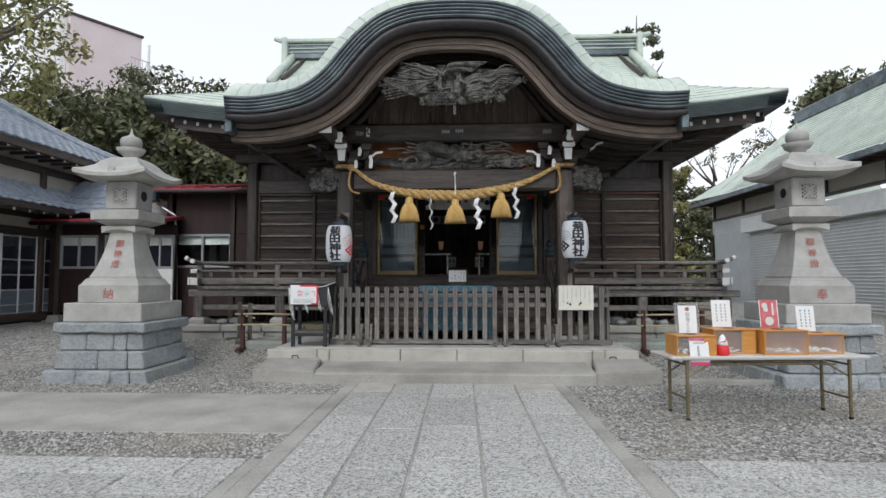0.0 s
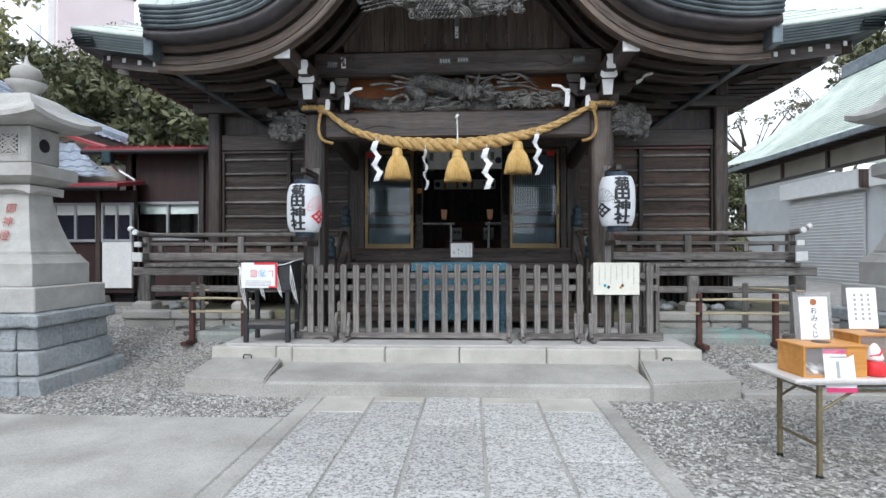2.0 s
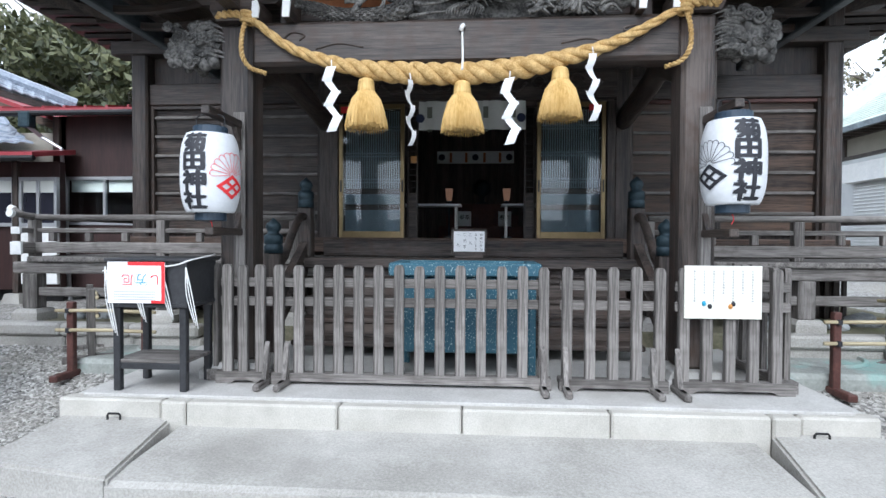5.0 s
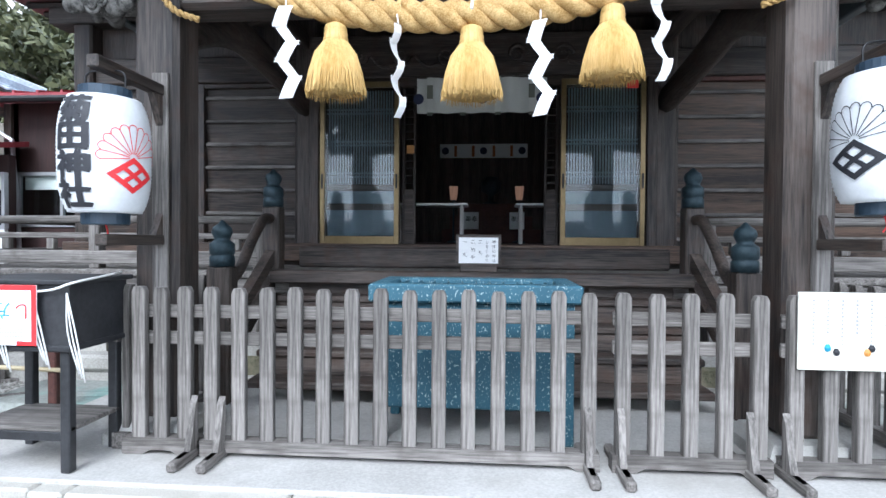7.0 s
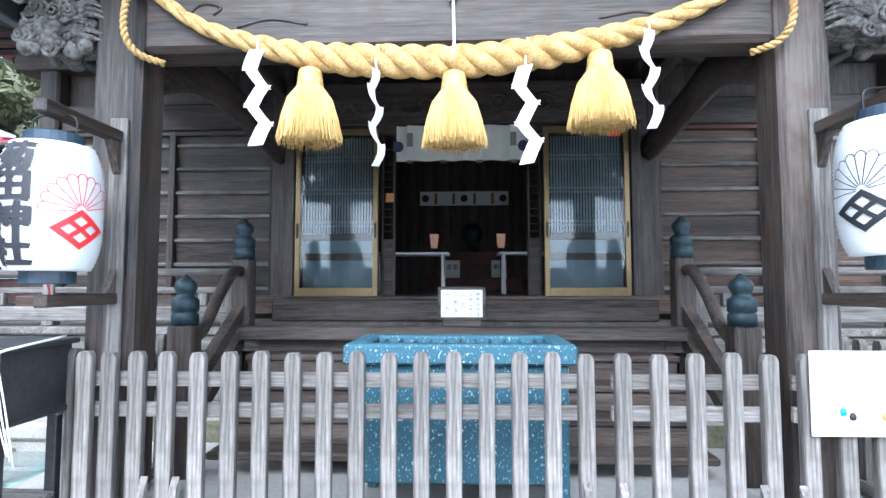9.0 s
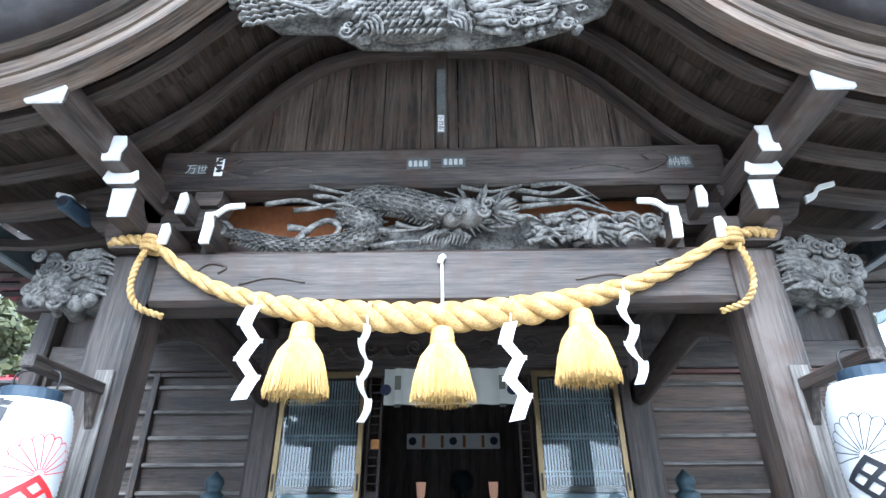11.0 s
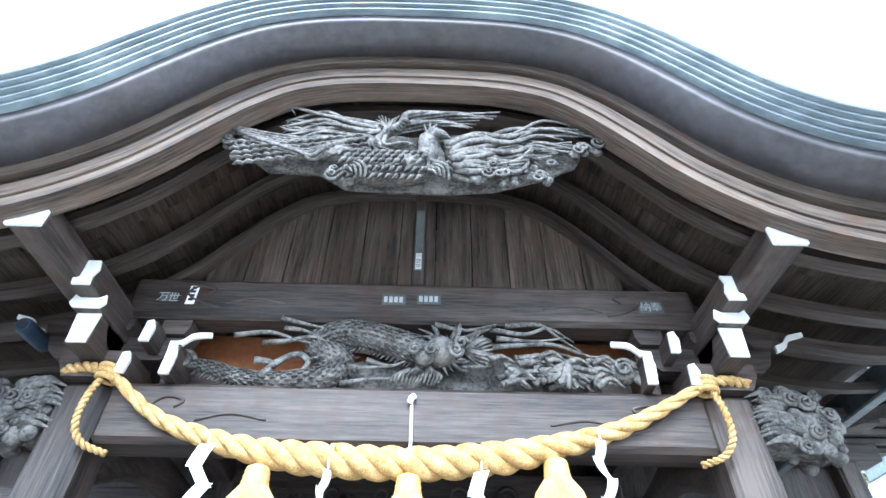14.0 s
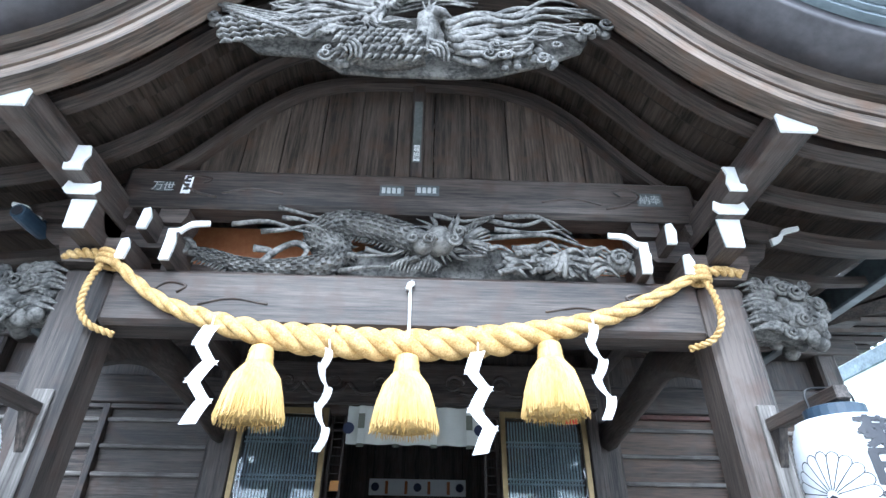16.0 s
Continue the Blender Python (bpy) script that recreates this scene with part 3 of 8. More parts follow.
def railing(x_in, x_out, sgn):
    """Veranda rail from the stair to the corner, with upturned ends, and its return along the side."""
    r = thing("veranda_railing", 0, 0, 0, "weathered timber veranda railing with white-capped ends", "railing", kind="structure")
    y = 10.58
    for k, px in enumerate((x_in, (x_in + x_out) / 2, x_out)):
        part("post", box(px - 0.05, px + 0.05, y - 0.05, y + 0.05, FLOOR, 1.66, 0.008), GREY["z"], r)
    for k in range(7):
        px = x_in + (k + 0.5) * (x_out - x_in) / 7
        part("spindle", box(px - 0.035, px + 0.035, y - 0.03, y + 0.03, 1.42, 1.52, 0.006), GREY["z"], r)
    tip = smooth_line([(x_in, y, 1.69), ((x_in + x_out) / 2, y, 1.69), (x_out - 0.1 * sgn, y, 1.69), (x_out + 0.12 * sgn, y, 1.715), (x_out + 0.26 * sgn, y, 1.78)], 5)
    part("handrail", tube(tip, 0.036, 10), GREY["x"], r, "", True)
    part("middle_rail", box(min(x_in, x_out + 0.16 * sgn), max(x_in, x_out + 0.16 * sgn), y - 0.03, y + 0.03, 1.52, 1.57, 0.006), GREY["x"], r)
    part("base_rail", box(min(x_in, x_out + 0.2 * sgn), max(x_in, x_out + 0.2 * sgn), y - 0.055, y + 0.055, 1.29, 1.41, 0.01), GREY["x"], r)
    part("rail_cap", tube([(x_out + 0.25 * sgn, y, 1.775), (x_out + 0.30 * sgn, y, 1.80)], 0.042, 10), WHITE, r, "white painted end cap")
    part("rail_cap", box(x_out + 0.16 * sgn - 0.02, x_out + 0.16 * sgn + 0.02, y - 0.04, y + 0.04, 1.51, 1.58, 0.004), WHITE, r, "white painted end cap")
    part("rail_cap", box(x_out + 0.2 * sgn - 0.02, x_out + 0.2 * sgn + 0.02, y - 0.066, y + 0.066, 1.28, 1.42, 0.004), WHITE, r, "white painted end cap")
    # return along the side of the hall
    for py in (12.6, 14.6):
        part("post", box(x_out - 0.05, x_out + 0.05, py - 0.05, py + 0.05, FLOOR, 1.66, 0.008), GREY["z"], r)
    part("handrail", tube([(x_out, y - 0.3, 1.72), (x_out, y, 1.70), (x_out, 17.2, 1.70)], 0.036, 10), GREY["y"], r, "", True)
    part("middle_rail", box(x_out - 0.03, x_out + 0.03, y - 0.24, 17.2, 1.515, 1.565, 0.006), GREY["y"], r)
    part("base_rail", box(x_out - 0.055, x_out + 0.055, y - 0.24, 17.2, 1.285, 1.405, 0.01), GREY["y"], r)
    part("rail_cap", box(x_out - 0.065, x_out + 0.065, y - 0.27, y - 0.235, 1.275, 1.415, 0.006), WHITE, r, "white painted end cap")
    part("rail_cap", box(x_out - 0.055, x_out + 0.055, y - 0.27, y - 0.235, 1.50, 1.58, 0.006), WHITE, r, "white painted end cap")
    part("rail_cap", tube([(x_out, y - 0.30, 1.72), (x_out, y - 0.34, 1.727)], 0.042, 10), WHITE, r, "white painted end cap")


railing(-1.85, -4.88, -1)
railing(1.95, 4.95, 1)

# ---- stair up to the hall ----
st = tagged(new("stair"), "dark timber stair up to the hall", "", "", "structure")
for k in range(4):
    z, y = FLOOR - (k + 1) * 0.18, 10.42 - (k + 1) * 0.20
    part("tread", box(-1.55, 1.65, y - 0.03, y + 0.24, z - 0.05, z, 0.012), OLD["x"], st)
    part("riser", box(-1.53, 1.63, y + 0.19, y + 0.225, z, z + 0.13, 0.004), OLD["x"], st)
part("nosing", box(-1.66, 1.76, 10.30, 10.46, 1.16, 1.268, 0.012), OLD["x"], st)
part("threshold", box(-1.70, 1.84, 11.15, 11.62, 1.252, 1.45, 0.012), OLD["x"], st)


def newel(name, x, y, z0, z1, r):
    """Post with an onion finial of dark bronze."""
    n = thing(name, x, y, 0, "square timber newel post with a dark bronze onion finial", "newel post", group="stair newels")
    part("post", box(-r, r, -r, r, z0, z1, 0.012), OLD["z"], n)
    prof = [(0.085, z1), (0.085, z1 + 0.07), (0.072, z1 + 0.08), (0.085, z1 + 0.09), (0.085, z1 + 0.16), (0.065, z1 + 0.175), (0.05, z1 + 0.19),
            (0.06, z1 + 0.21), (0.072, z1 + 0.24), (0.062, z1 + 0.275), (0.03, z1 + 0.30), (0.008, z1 + 0.325)]
    part("finial", lathe(prof, 16), BRONZE, n, "dark bronze onion finial", True)


for sgn, x in ((-1, -1.70), (1, 1.80)):
    newel("newel_post", x, 10.50, 1.25, 1.80, 0.075)
    newel("newel_post", x + 0.02 * sgn, 9.62, 0.37, 1.33, 0.08)
    sr = thing("stair_rail", x, 0, 0, "curved dark timber stair handrail", "handrail", group="stair rails")
    part("handrail", tube(smooth_line([(0, 10.44, 1.70), (0, 10.28, 1.68), (0, 10.05, 1.50), (0, 9.85, 1.30), (0, 9.68, 1.22)], 6), 0.042, 10), OLD["y"], sr, "", True)
    for dz in (0.18, 0.40):
        part("stringer", prism([(10.44, 1.62 - dz), (9.66, 1.12 - dz), (9.66, 1.03 - dz), (10.44, 1.50 - dz)], "x", -0.04, 0.04), OLD["y"], sr)

# ---- sliding doors ----


def glazed_door(x0, x1, name):
    d = thing(name, (x0 + x1) / 2, WALL - 0.24, 1.45, "bronze-framed glazed sliding door before a timber lattice", "sliding door", kind="structure")
    w, h = (x1 - x0) / 2, 1.70
    for a, b, c, e in ((-w, -w + 0.05, 0, h), (w - 0.05, w, 0, h)):
        part("stile", box(a, b, -0.02, 0.02, c, e, 0.003), GOLDALU, d)
    part("bottom_rail", box(-w + 0.05, w - 0.05, -0.018, 0.018, 0, 0.11, 0.003), GOLDALU, d)
    part("top_rail", box(-w + 0.05, w - 0.05, -0.018, 0.018, h - 0.06, h, 0.003), GOLDALU, d)
    pane = part("pane", box(-w + 0.05, w - 0.05, -0.004, 0.004, 0.11, h - 0.06, 0.001), GLASS, d)
    pane.visible_shadow = False
    part("pull_handle", box(-w + 0.015, -w + 0.035, -0.03, -0.02, 0.60, 0.75, 0.002), IRON_AND_SHADE, d, "dark recessed pull")
    part("pull_handle", box(w - 0.035, w - 0.015, -0.03, -0.02, 0.60, 0.75, 0.002), IRON_AND_SHADE, d, "dark recessed pull")
    # lattice door behind the glass
    lat = thing("lattice_door", (x0 + x1) / 2, WALL - 0.18, 1.45, "dark timber lattice door with a solid lower panel", "lattice door", kind="structure")
    for a, b, c, e in ((-w, -w + 0.06, 0, h), (w - 0.06, w, 0, h)):
        part("stile", box(a, b, -0.02, 0.02, c, e, 0.004), OLD["z"], lat)
    for z in (0, 0.38, 0.58, h - 0.08):
        part("rail", box(-w + 0.06, w - 0.06, -0.018, 0.018, z, z + 0.07, 0.004), OLD["x"], lat)
    part("panel", box(-w + 0.06, w - 0.06, 0.0, 0.015, 0.07, 0.58, 0.002), FROSTED, lat)
    n = 24
    for k in range(n):
        x = -w + 0.07 + (k + 0.5) * (2 * w - 0.14) / n
        part("lattice_bar", box(x - 0.0065, x + 0.0065, -0.016, 0.004, 0.65, h - 0.08, 0.001), BARS, lat)
    part("backing", box(-w + 0.06, w - 0.06, 0.012, 0.02, 0.65, h - 0.08, 0.001), OLD["z"], lat, "dark backing board")
    for k, z in enumerate((0.72, 0.76, 1.05, 1.09, 1.38, 1.42)):
        part("lattice_bar", box(-w + 0.06, w - 0.06, -0.018, 0.006, z, z + 0.014, 0.001), BARS, lat)


glazed_door(-1.60, -0.77, "door_1")
glazed_door(0.87, 1.70, "door_2")
for i, x in enumerate((-0.70, 0.80)):
    lat = thing("lattice_strip", x, WALL - 0.02, 1.45, "narrow dark lattice strip beside the doorway", "lattice", kind="structure")
    for a in (-0.07, 0.05):
        part("stile", box(a, a + 0.025, -0.02, 0.02, 0, 1.7, 0.003), OLD["z"], lat)
    for k in range(14):
        part("lattice_bar", box(-0.045, 0.05, -0.012, 0.012, 0.6 + k * 0.078, 0.612 + k * 0.078, 0.001), OLD["x"], lat)
    part("panel", box(-0.045, 0.05, -0.006, 0.006, 0.02, 0.6, 0.001), OLD["x"], lat)
beam("door_sill", -1.66, 1.80, WALL - 0.30, WALL + 0.10, 1.42, 1.452, GOLDALU, "bronze door track sill", 0.004)
for i, x in enumerate((-1.66, 1.76)):
    structure("door_jamb_%d" % (i + 1), box(x - 0.05, x + 0.05, WALL - 0.28, WALL - 0.131, 1.453, 3.16, 0.008), OLD["z"], "dark timber door jamb")

# ---- porch posts and beams ----
PX, PY = (-1.73, 1.80), 8.98
for i, x in enumerate(PX):
    structure("porch_post_%d" % (i + 1), box(x - 0.13, x + 0.13, PY - 0.13, PY + 0.13, 0.50, 3.14, 0.03), OLD["z"], "square weathered porch post with chamfered corners")
    structure("post_base_%d" % (i + 1), lathe([(0.24, 0.36), (0.24, 0.44), (0.20, 0.50), (0.16, 0.505)], x=x, y=PY, square=True), GRANITE, "stone base under a porch post")
structure("porch_beam", box(PX[0] + 0.13, PX[1] - 0.13, PY - 0.13, PY + 0.10, 2.81, 3.15, 0.03), OLD["x"], "heavy weathered rainbow beam with incised scrolls")
structure("upper_beam", box(PX[0] - 0.02, PX[1] + 0.02, PY - 0.10, PY + 0.10, 3.60, 3.90, 0.03), OLD["x"], "weathered upper beam with incised scrolls and votive stickers")
for i, x in enumerate((PX[0] + 0.35, PX[1] - 0.35, 0.035)):
    structure("beam_strut_%d" % (i + 1), box(x - 0.05, x + 0.05, PY + 0.02, PY + 0.10, 3.15, 3.60, 0.01), OLD["z"], "dark strut behind the carving")

# roof profile of the porch: half-width and height
KNOTS = [(0, 5.33), (0.35, 5.32), (0.72, 5.27), (1.09, 5.13), (1.40, 4.89), (1.64, 4.625), (1.90, 4.325), (2.20, 4.12), (2.57, 4.02), (2.95, 3.975), (3.31, 3.99)]
CURVE = smooth_line([(0.968 * a, 1.39 + 0.985 * (b - 1.39), 0) for a, b in KNOTS], 4)
KX = 0.04


def roof_line(d):
    """The porch roof's outline, d metres inside its top, from the west tip to the east tip."""
    half = []
    for i, p in enumerate(CURVE):
        t = (CURVE[min(i + 1, len(CURVE) - 1)] - CURVE[max(i - 1, 0)]).normalized()
        if i == 0:
            t = Vector((1, 0, 0))
        half.append((p.x + d * t.y, p.y - d * t.x))
    half = [q for q in half if q[0] >= -1e-6]
    return [(KX - a, b) for a, b in half[:0:-1]] + [(KX + a, b) for a, b in half]


def band(d0, d1, y0, y1, rise=0.0, bm=None):
    """A strip that follows the outline between two depths, from y0 to y1."""
    bm = bm or bmesh.new()
    up, low = roof_line(d0), roof_line(d1)
    rows = [[bm.verts.new((x, y, z + r)) for x, z in line] for line, y, r in ((up, y0, 0), (up, y1, rise), (low, y1, rise), (low, y0, 0))]
    uv = bm.loops.layers.uv.new("UVMap")
    run = [0.0]
    for (xa, za), (xb, zb) in zip(up, up[1:]):
        run.append(run[-1] + math.hypot(xb - xa, zb - za))
    across = [0.0, abs(y1 - y0), abs(y1 - y0) + abs(d1 - d0), 2 * abs(y1 - y0) + abs(d1 - d0), 2 * abs(y1 - y0) + 2 * abs(d1 - d0)]
    n = min(len(r) for r in rows)
    for k in range(4):
        a, b = rows[k][:n], rows[(k + 1) % 4][:n]
        for i in range(n - 1):
            f = bm.faces.new((a[i], a[i + 1], b[i + 1], b[i]))
            for lp, (u, v) in zip(f.loops, ((run[i], across[k]), (run[i + 1], across[k]), (run[i + 1], across[k + 1]), (run[i], across[k + 1]))):
                lp[uv].uv = (u + 3 * d0, v + 5 * d0 + 0.7 * y0)
    bm.faces.new([r[0] for r in rows])
    bm.faces.new([r[n - 1] for r in rows][::-1])
    return bm


YF = 7.57
kara = thing("porch_roof", 0, 0, 0, "undulating cusped porch roof of pale green copper with dark timber bargeboards", "roof", kind="structure")
SHEET = ((YF + 0.01, 0.0, 0.0), (YF + 0.05, -0.075, 0.0), (YF + 0.15, -0.17, 0.0), (YF + 0.34, -0.27, 0.02), (YF + 0.75, -0.34, 0.08), (11.3, -0.34, 0.55))
bm = bmesh.new()
rows = [[bm.verts.new((x, y, z + r)) for x, z in roof_line(d)] for y, d, r in SHEET]
rows = [r[(len(r) - min(len(q) for q in rows)) // 2:][:min(len(q) for q in rows)] for r in rows]
for a, b in zip(rows, rows[1:]):
    for i in range(len(a) - 1):
        bm.faces.new((a[i], a[i + 1], b[i + 1], b[i]))
part("copper_sheet", bm, PATINA, kara, "pale green copper sheets", True)
for k in range(5):
    part("copper_edge", band(0.004 + k * 0.042, 0.040 + k * 0.042, YF + k * 0.016, YF + 0.28), EDGE, kara, "dark green layered copper edge", True)
part("copper_fascia", band(0.212, 0.30, YF + 0.10, YF + 0.45), FASCIA, kara, "dark copper-clad fascia", True)
part("bargeboard", band(0.30, 0.375, YF + 0.325, YF + 0.49), WORN["u"], kara, "brown timber moulding")
part("bargeboard", band(0.375, 0.415, YF + 0.40, YF + 0.49), OLD["u"], kara, "dark timber moulding")
part("bargeboard", band(0.415, 0.495, YF + 0.345, YF + 0.49), WORN["u"], kara, "curved timber bargeboard")
part("bargeboard", band(0.499, 0.56, YF + 0.358, YF + 0.49), WORN["u"], kara, "curved weathered bargeboard")
part("roof_deck", band(0.29, 0.325, YF + 0.47, 11.2, 0.25), OLD["u"], kara, "dark boards above the soffit")
# soffit of short boards, each set a little differently
bm, rnd = bmesh.new(), random.Random(8)
uv = bm.loops.layers.uv.new("UVMap")
outline = roof_line(0.36)
for i in range(0, len(outline) - 2, 2):
    for k in range(8):
        ya, yb = YF + 0.47 + k * 0.46, YF + 0.465 + (k + 1) * 0.46
        d = rnd.uniform(-0.012, 0.012)
        cross = []
        for (x, z), y in ((outline[i], ya), (outline[i + 1], ya), (outline[i + 2], ya), (outline[i + 2], yb), (outline[i + 1], yb), (outline[i], yb)):
            cross.append((x, y, z + d + 0.07 * (y - YF)))
        o = rnd.uniform(0, 9)
        for q in ((0, 1, 4, 5), (1, 2, 3, 4)):
            f = bm.faces.new([bm.verts.new(cross[c]) for c in q])
            for lp in f.loops:
                lp[uv].uv = (lp.vert.co.y + o, lp.vert.co.x + o)
bmesh.ops.solidify(bm, geom=bm.faces[:], thickness=0.02)
part("soffit", bm, WORN["u"], kara, "dark weathered soffit boards")
for k in range(8):
    y = 8.20 + k * 0.40
    part("rib", band(0.395, 0.455, y, y + 0.06, 0.0), OLD["u"], kara, "curved dark rafter")
    part("rib", band(0.375, 0.425, y + 0.062, y + 0.12, 0.0), OLD["u"], kara, "curved dark rafter")
# standing seams of the copper sheets
for k in range(44):
    i = 2 + k * 2
    lines = [roof_line(d - 0.002) for _, d, _ in SHEET]
    if i < min(len(q) for q in lines):
        part("seam", tube([(q[i][0], y, q[i][1] + r) for q, (y, _, r) in zip(lines, SHEET)], 0.009, 5), PATINA, kara)

for sgn in (-1, 1):
    part("side_fascia", box(KX + sgn * 3.20 - 0.05, KX + sgn * 3.20 + 0.05, YF + 0.15, 11.45, 3.47, 3.66, 0.012), EDGE, kara, "dark green copper gutter")

# gable boards behind the carving
gable = thing("gable_wall", 0, 0, 0, "weathered upright boards closing the porch gable", "wall", kind="structure")
inner = roof_line(0.40)
for k in range(15):
    x0, x1 = -1.89 + k * 0.256, -1.89 + (k + 1) * 0.256 - 0.007
    top = [np.interp(x, [p[0] for p in inner], [p[1] for p in inner]) for x in (x0, x1)]
    if min(top) > 3.92:
        part("board", prism([(x0, 3.88), (x1, 3.88), (x1, top[1]), (x0, top[0])], "y", PY + 0.02, PY + 0.05), WORN["z"], gable)
part("centre_strut", box(KX - 0.045, KX + 0.045, PY - 0.04, PY + 0.02, 3.9, 4.85, 0.008), OLD["z"], gable)
part("arch_rib", band(0.41, 0.48, PY - 0.06, PY + 0.02), OLD["u"], gable, "dark arched rib")

for i, x in enumerate(PX):
    p = thing("purlin", x * 1.0 + (0.10 if x > 0 else -0.11), 0, 0, "square porch purlin with a white painted end", "beam", kind="structure")
    part("timber", box(-0.085, 0.085, 8.04, 11.6, 3.53, 3.70, 0.012), OLD["y"], p)
    part("end_cap", box(-0.088, 0.088, 8.015, 8.04, 3.527, 3.703, 0.004), WHITE, p, "white painted end")

# curved tie beams from porch posts back to the hall
for i, (x, xe) in enumerate(((PX[0], -1.80), (PX[1], 1.94))):
    structure("shrimp_beam_%d" % (i + 1), tube(smooth_line([(x, PY + 0.1, 2.78), (x, 9.7, 3.02), (xe, 10.6, 3.08), (xe, WALL - 0.1, 2.95)], 5), [0.10] * 15 + [0.10], 8, flat=1.3), OLD["y"], "curved dark tie beam", True)

# ---- main roof ----
EX, EY = 6.02, 10.25


def main_half(v):
    t = min(1, v / 0.5)
    return 6.02 + (4.30 - 6.02) * (t * (2 - t)) if v < 0.5 else 4.30 + 0.2 * (v - 0.5)


def main_z(v, s):
    return 4.55 + 2.8 * (0.8 * v + 0.2 * v * v) + 0.34 * abs(s) ** 3.2 * (1 - v) ** 2


def side_z(v, s):
    return main_z(v, 1) - 0.10 * (1 - abs(s) ** 3.2) * (1 - v)


def main_slope(sgn, drop0, drop1, y_eave=EY):
    bm, grid = bmesh.new(), []
    for drop in (drop0, drop1):
        rows = []
        for j in range(21):
            v = j / 20
            y = EY + v * 4.3 if sgn > 0 else 18.85 - v * 4.3
            rows.append([bm.verts.new((HX + main_half(v) * (i / 20 - 1), y, main_z(v, i / 20 - 1) - drop)) for i in range(41)])
        grid.append(rows)
    for rows in grid:
        for j in range(20):
            for i in range(40):
                bm.faces.new((rows[j][i], rows[j][i + 1], rows[j + 1][i + 1], rows[j + 1][i]))
    for i in range(40):
        bm.faces.new((grid[0][0][i], grid[0][0][i + 1], grid[1][0][i + 1], grid[1][0][i]))
    for j in range(20):
        for e in (0, 40):
            bm.faces.new((grid[0][j][e], grid[0][j + 1][e], grid[1][j + 1][e], grid[1][j][e]))
    return bm


def side_slope(sgn, drop0, drop1):
    """Hip on the side below the gable."""
    bm, grid = bmesh.new(), []
    for drop in (drop0, drop1):
        rows = []
        for j in range(11):
            v = 0.5 * j / 10
            y0, y1 = EY + v * 4.3, 18.85 - v * 4.3
            rows.append([bm.verts.new((HX + sgn * main_half(v), y0 + (y1 - y0) * i / 24, side_z(v, 2 * i / 24 - 1) - drop)) for i in range(25)])
        grid.append(rows)
    for rows in grid:
        for j in range(10):
            for i in range(24):
                bm.faces.new((rows[j][i], rows[j][i + 1], rows[j + 1][i + 1], rows[j + 1][i]))
    for i in range(24):
        bm.faces.new((grid[0][0][i], grid[0][0][i + 1], grid[1][0][i + 1], grid[1][0][i]))
    return bm


roof = thing("main_roof", 0, 0, 0, "broad curved hall roof of pale green copper with dark layered eaves", "roof", kind="structure")
for s in (1, -1):
    part("slope", main_slope(s, 0, 0.05), PATINA, roof, "pale green copper sheets", True)
    part("hip_slope", side_slope(s, 0, 0.05), PATINA, roof, "pale green copper sheets", True)
# layered edge along the front and sides
for k in range(6):
    inset = 0.012 * k
    bm = bmesh.new()
    ring = []
    for i in range(41):
        ring.append((HX + (EX - inset) * (i / 20 - 1), EY + inset, main_z(0, i / 20 - 1)))
    for pts in (ring,):
        rows = [[bm.verts.new((x, y + dy, z - dz)) for x, y, z in pts] for dy, dz in ((0, 0.052 + 0.04 * k), (0.3, 0.052 + 0.04 * k), (0.3, 0.089 + 0.04 * k), (0, 0.089 + 0.04 * k))]
        for a, b in zip(rows, rows[1:] + rows[:1]):
            for i in range(40):
                bm.faces.new((a[i], a[i + 1], b[i + 1], b[i]))
    for sgn in (-1, 1):
        pts = [(HX + sgn * (EX - inset), EY + 8.6 * i / 24, side_z(0, 2 * i / 24 - 1)) for i in range(25)]
        rows = [[bm.verts.new((x - sgn * dx, y, z - dz)) for x, y, z in pts] for dx, dz in ((0, 0.052 + 0.04 * k), (0.3, 0.052 + 0.04 * k), (0.3, 0.089 + 0.04 * k), (0, 0.089 + 0.04 * k))]
        for a, b in zip(rows, rows[1:] + rows[:1]):
            for i in range(24):
                bm.faces.new((a[i], a[i + 1], b[i + 1], b[i]))
    part("copper_edge", bm, EAVE, roof, "dark green layered copper edge")
# soffit and rafters
bm = bmesh.new()
front = [[(HX + (EX - 0.1) * (i / 20 - 1), EY + 0.1, main_z(0, i / 20 - 1) - 0.29) for i in range(41)],
         [(HX + 4.7 * (i / 20 - 1), WALL + 0.2, 4.50) for i in range(41)]]
rows = [[bm.verts.new(p) for p in r] for r in front]
for i in range(40):
    bm.faces.new((rows[0][i], rows[0][i + 1], rows[1][i + 1], rows[1][i]))
for sgn in (-1, 1):
    a = [bm.verts.new((HX + sgn * (EX - 0.1), EY + 0.1 + 8.4 * i / 24, side_z(0, 2 * i / 24 - 1) - 0.29)) for i in range(25)]
    b = [bm.verts.new((HX + sgn * 4.6, EY + 1.5 + 5.6 * i / 24, 4.50)) for i in range(25)]
    for i in range(24):
        bm.faces.new((a[i], a[i + 1], b[i + 1], b[i]))
part("soffit", bm, OLD["x"], roof, "dark soffit boards")
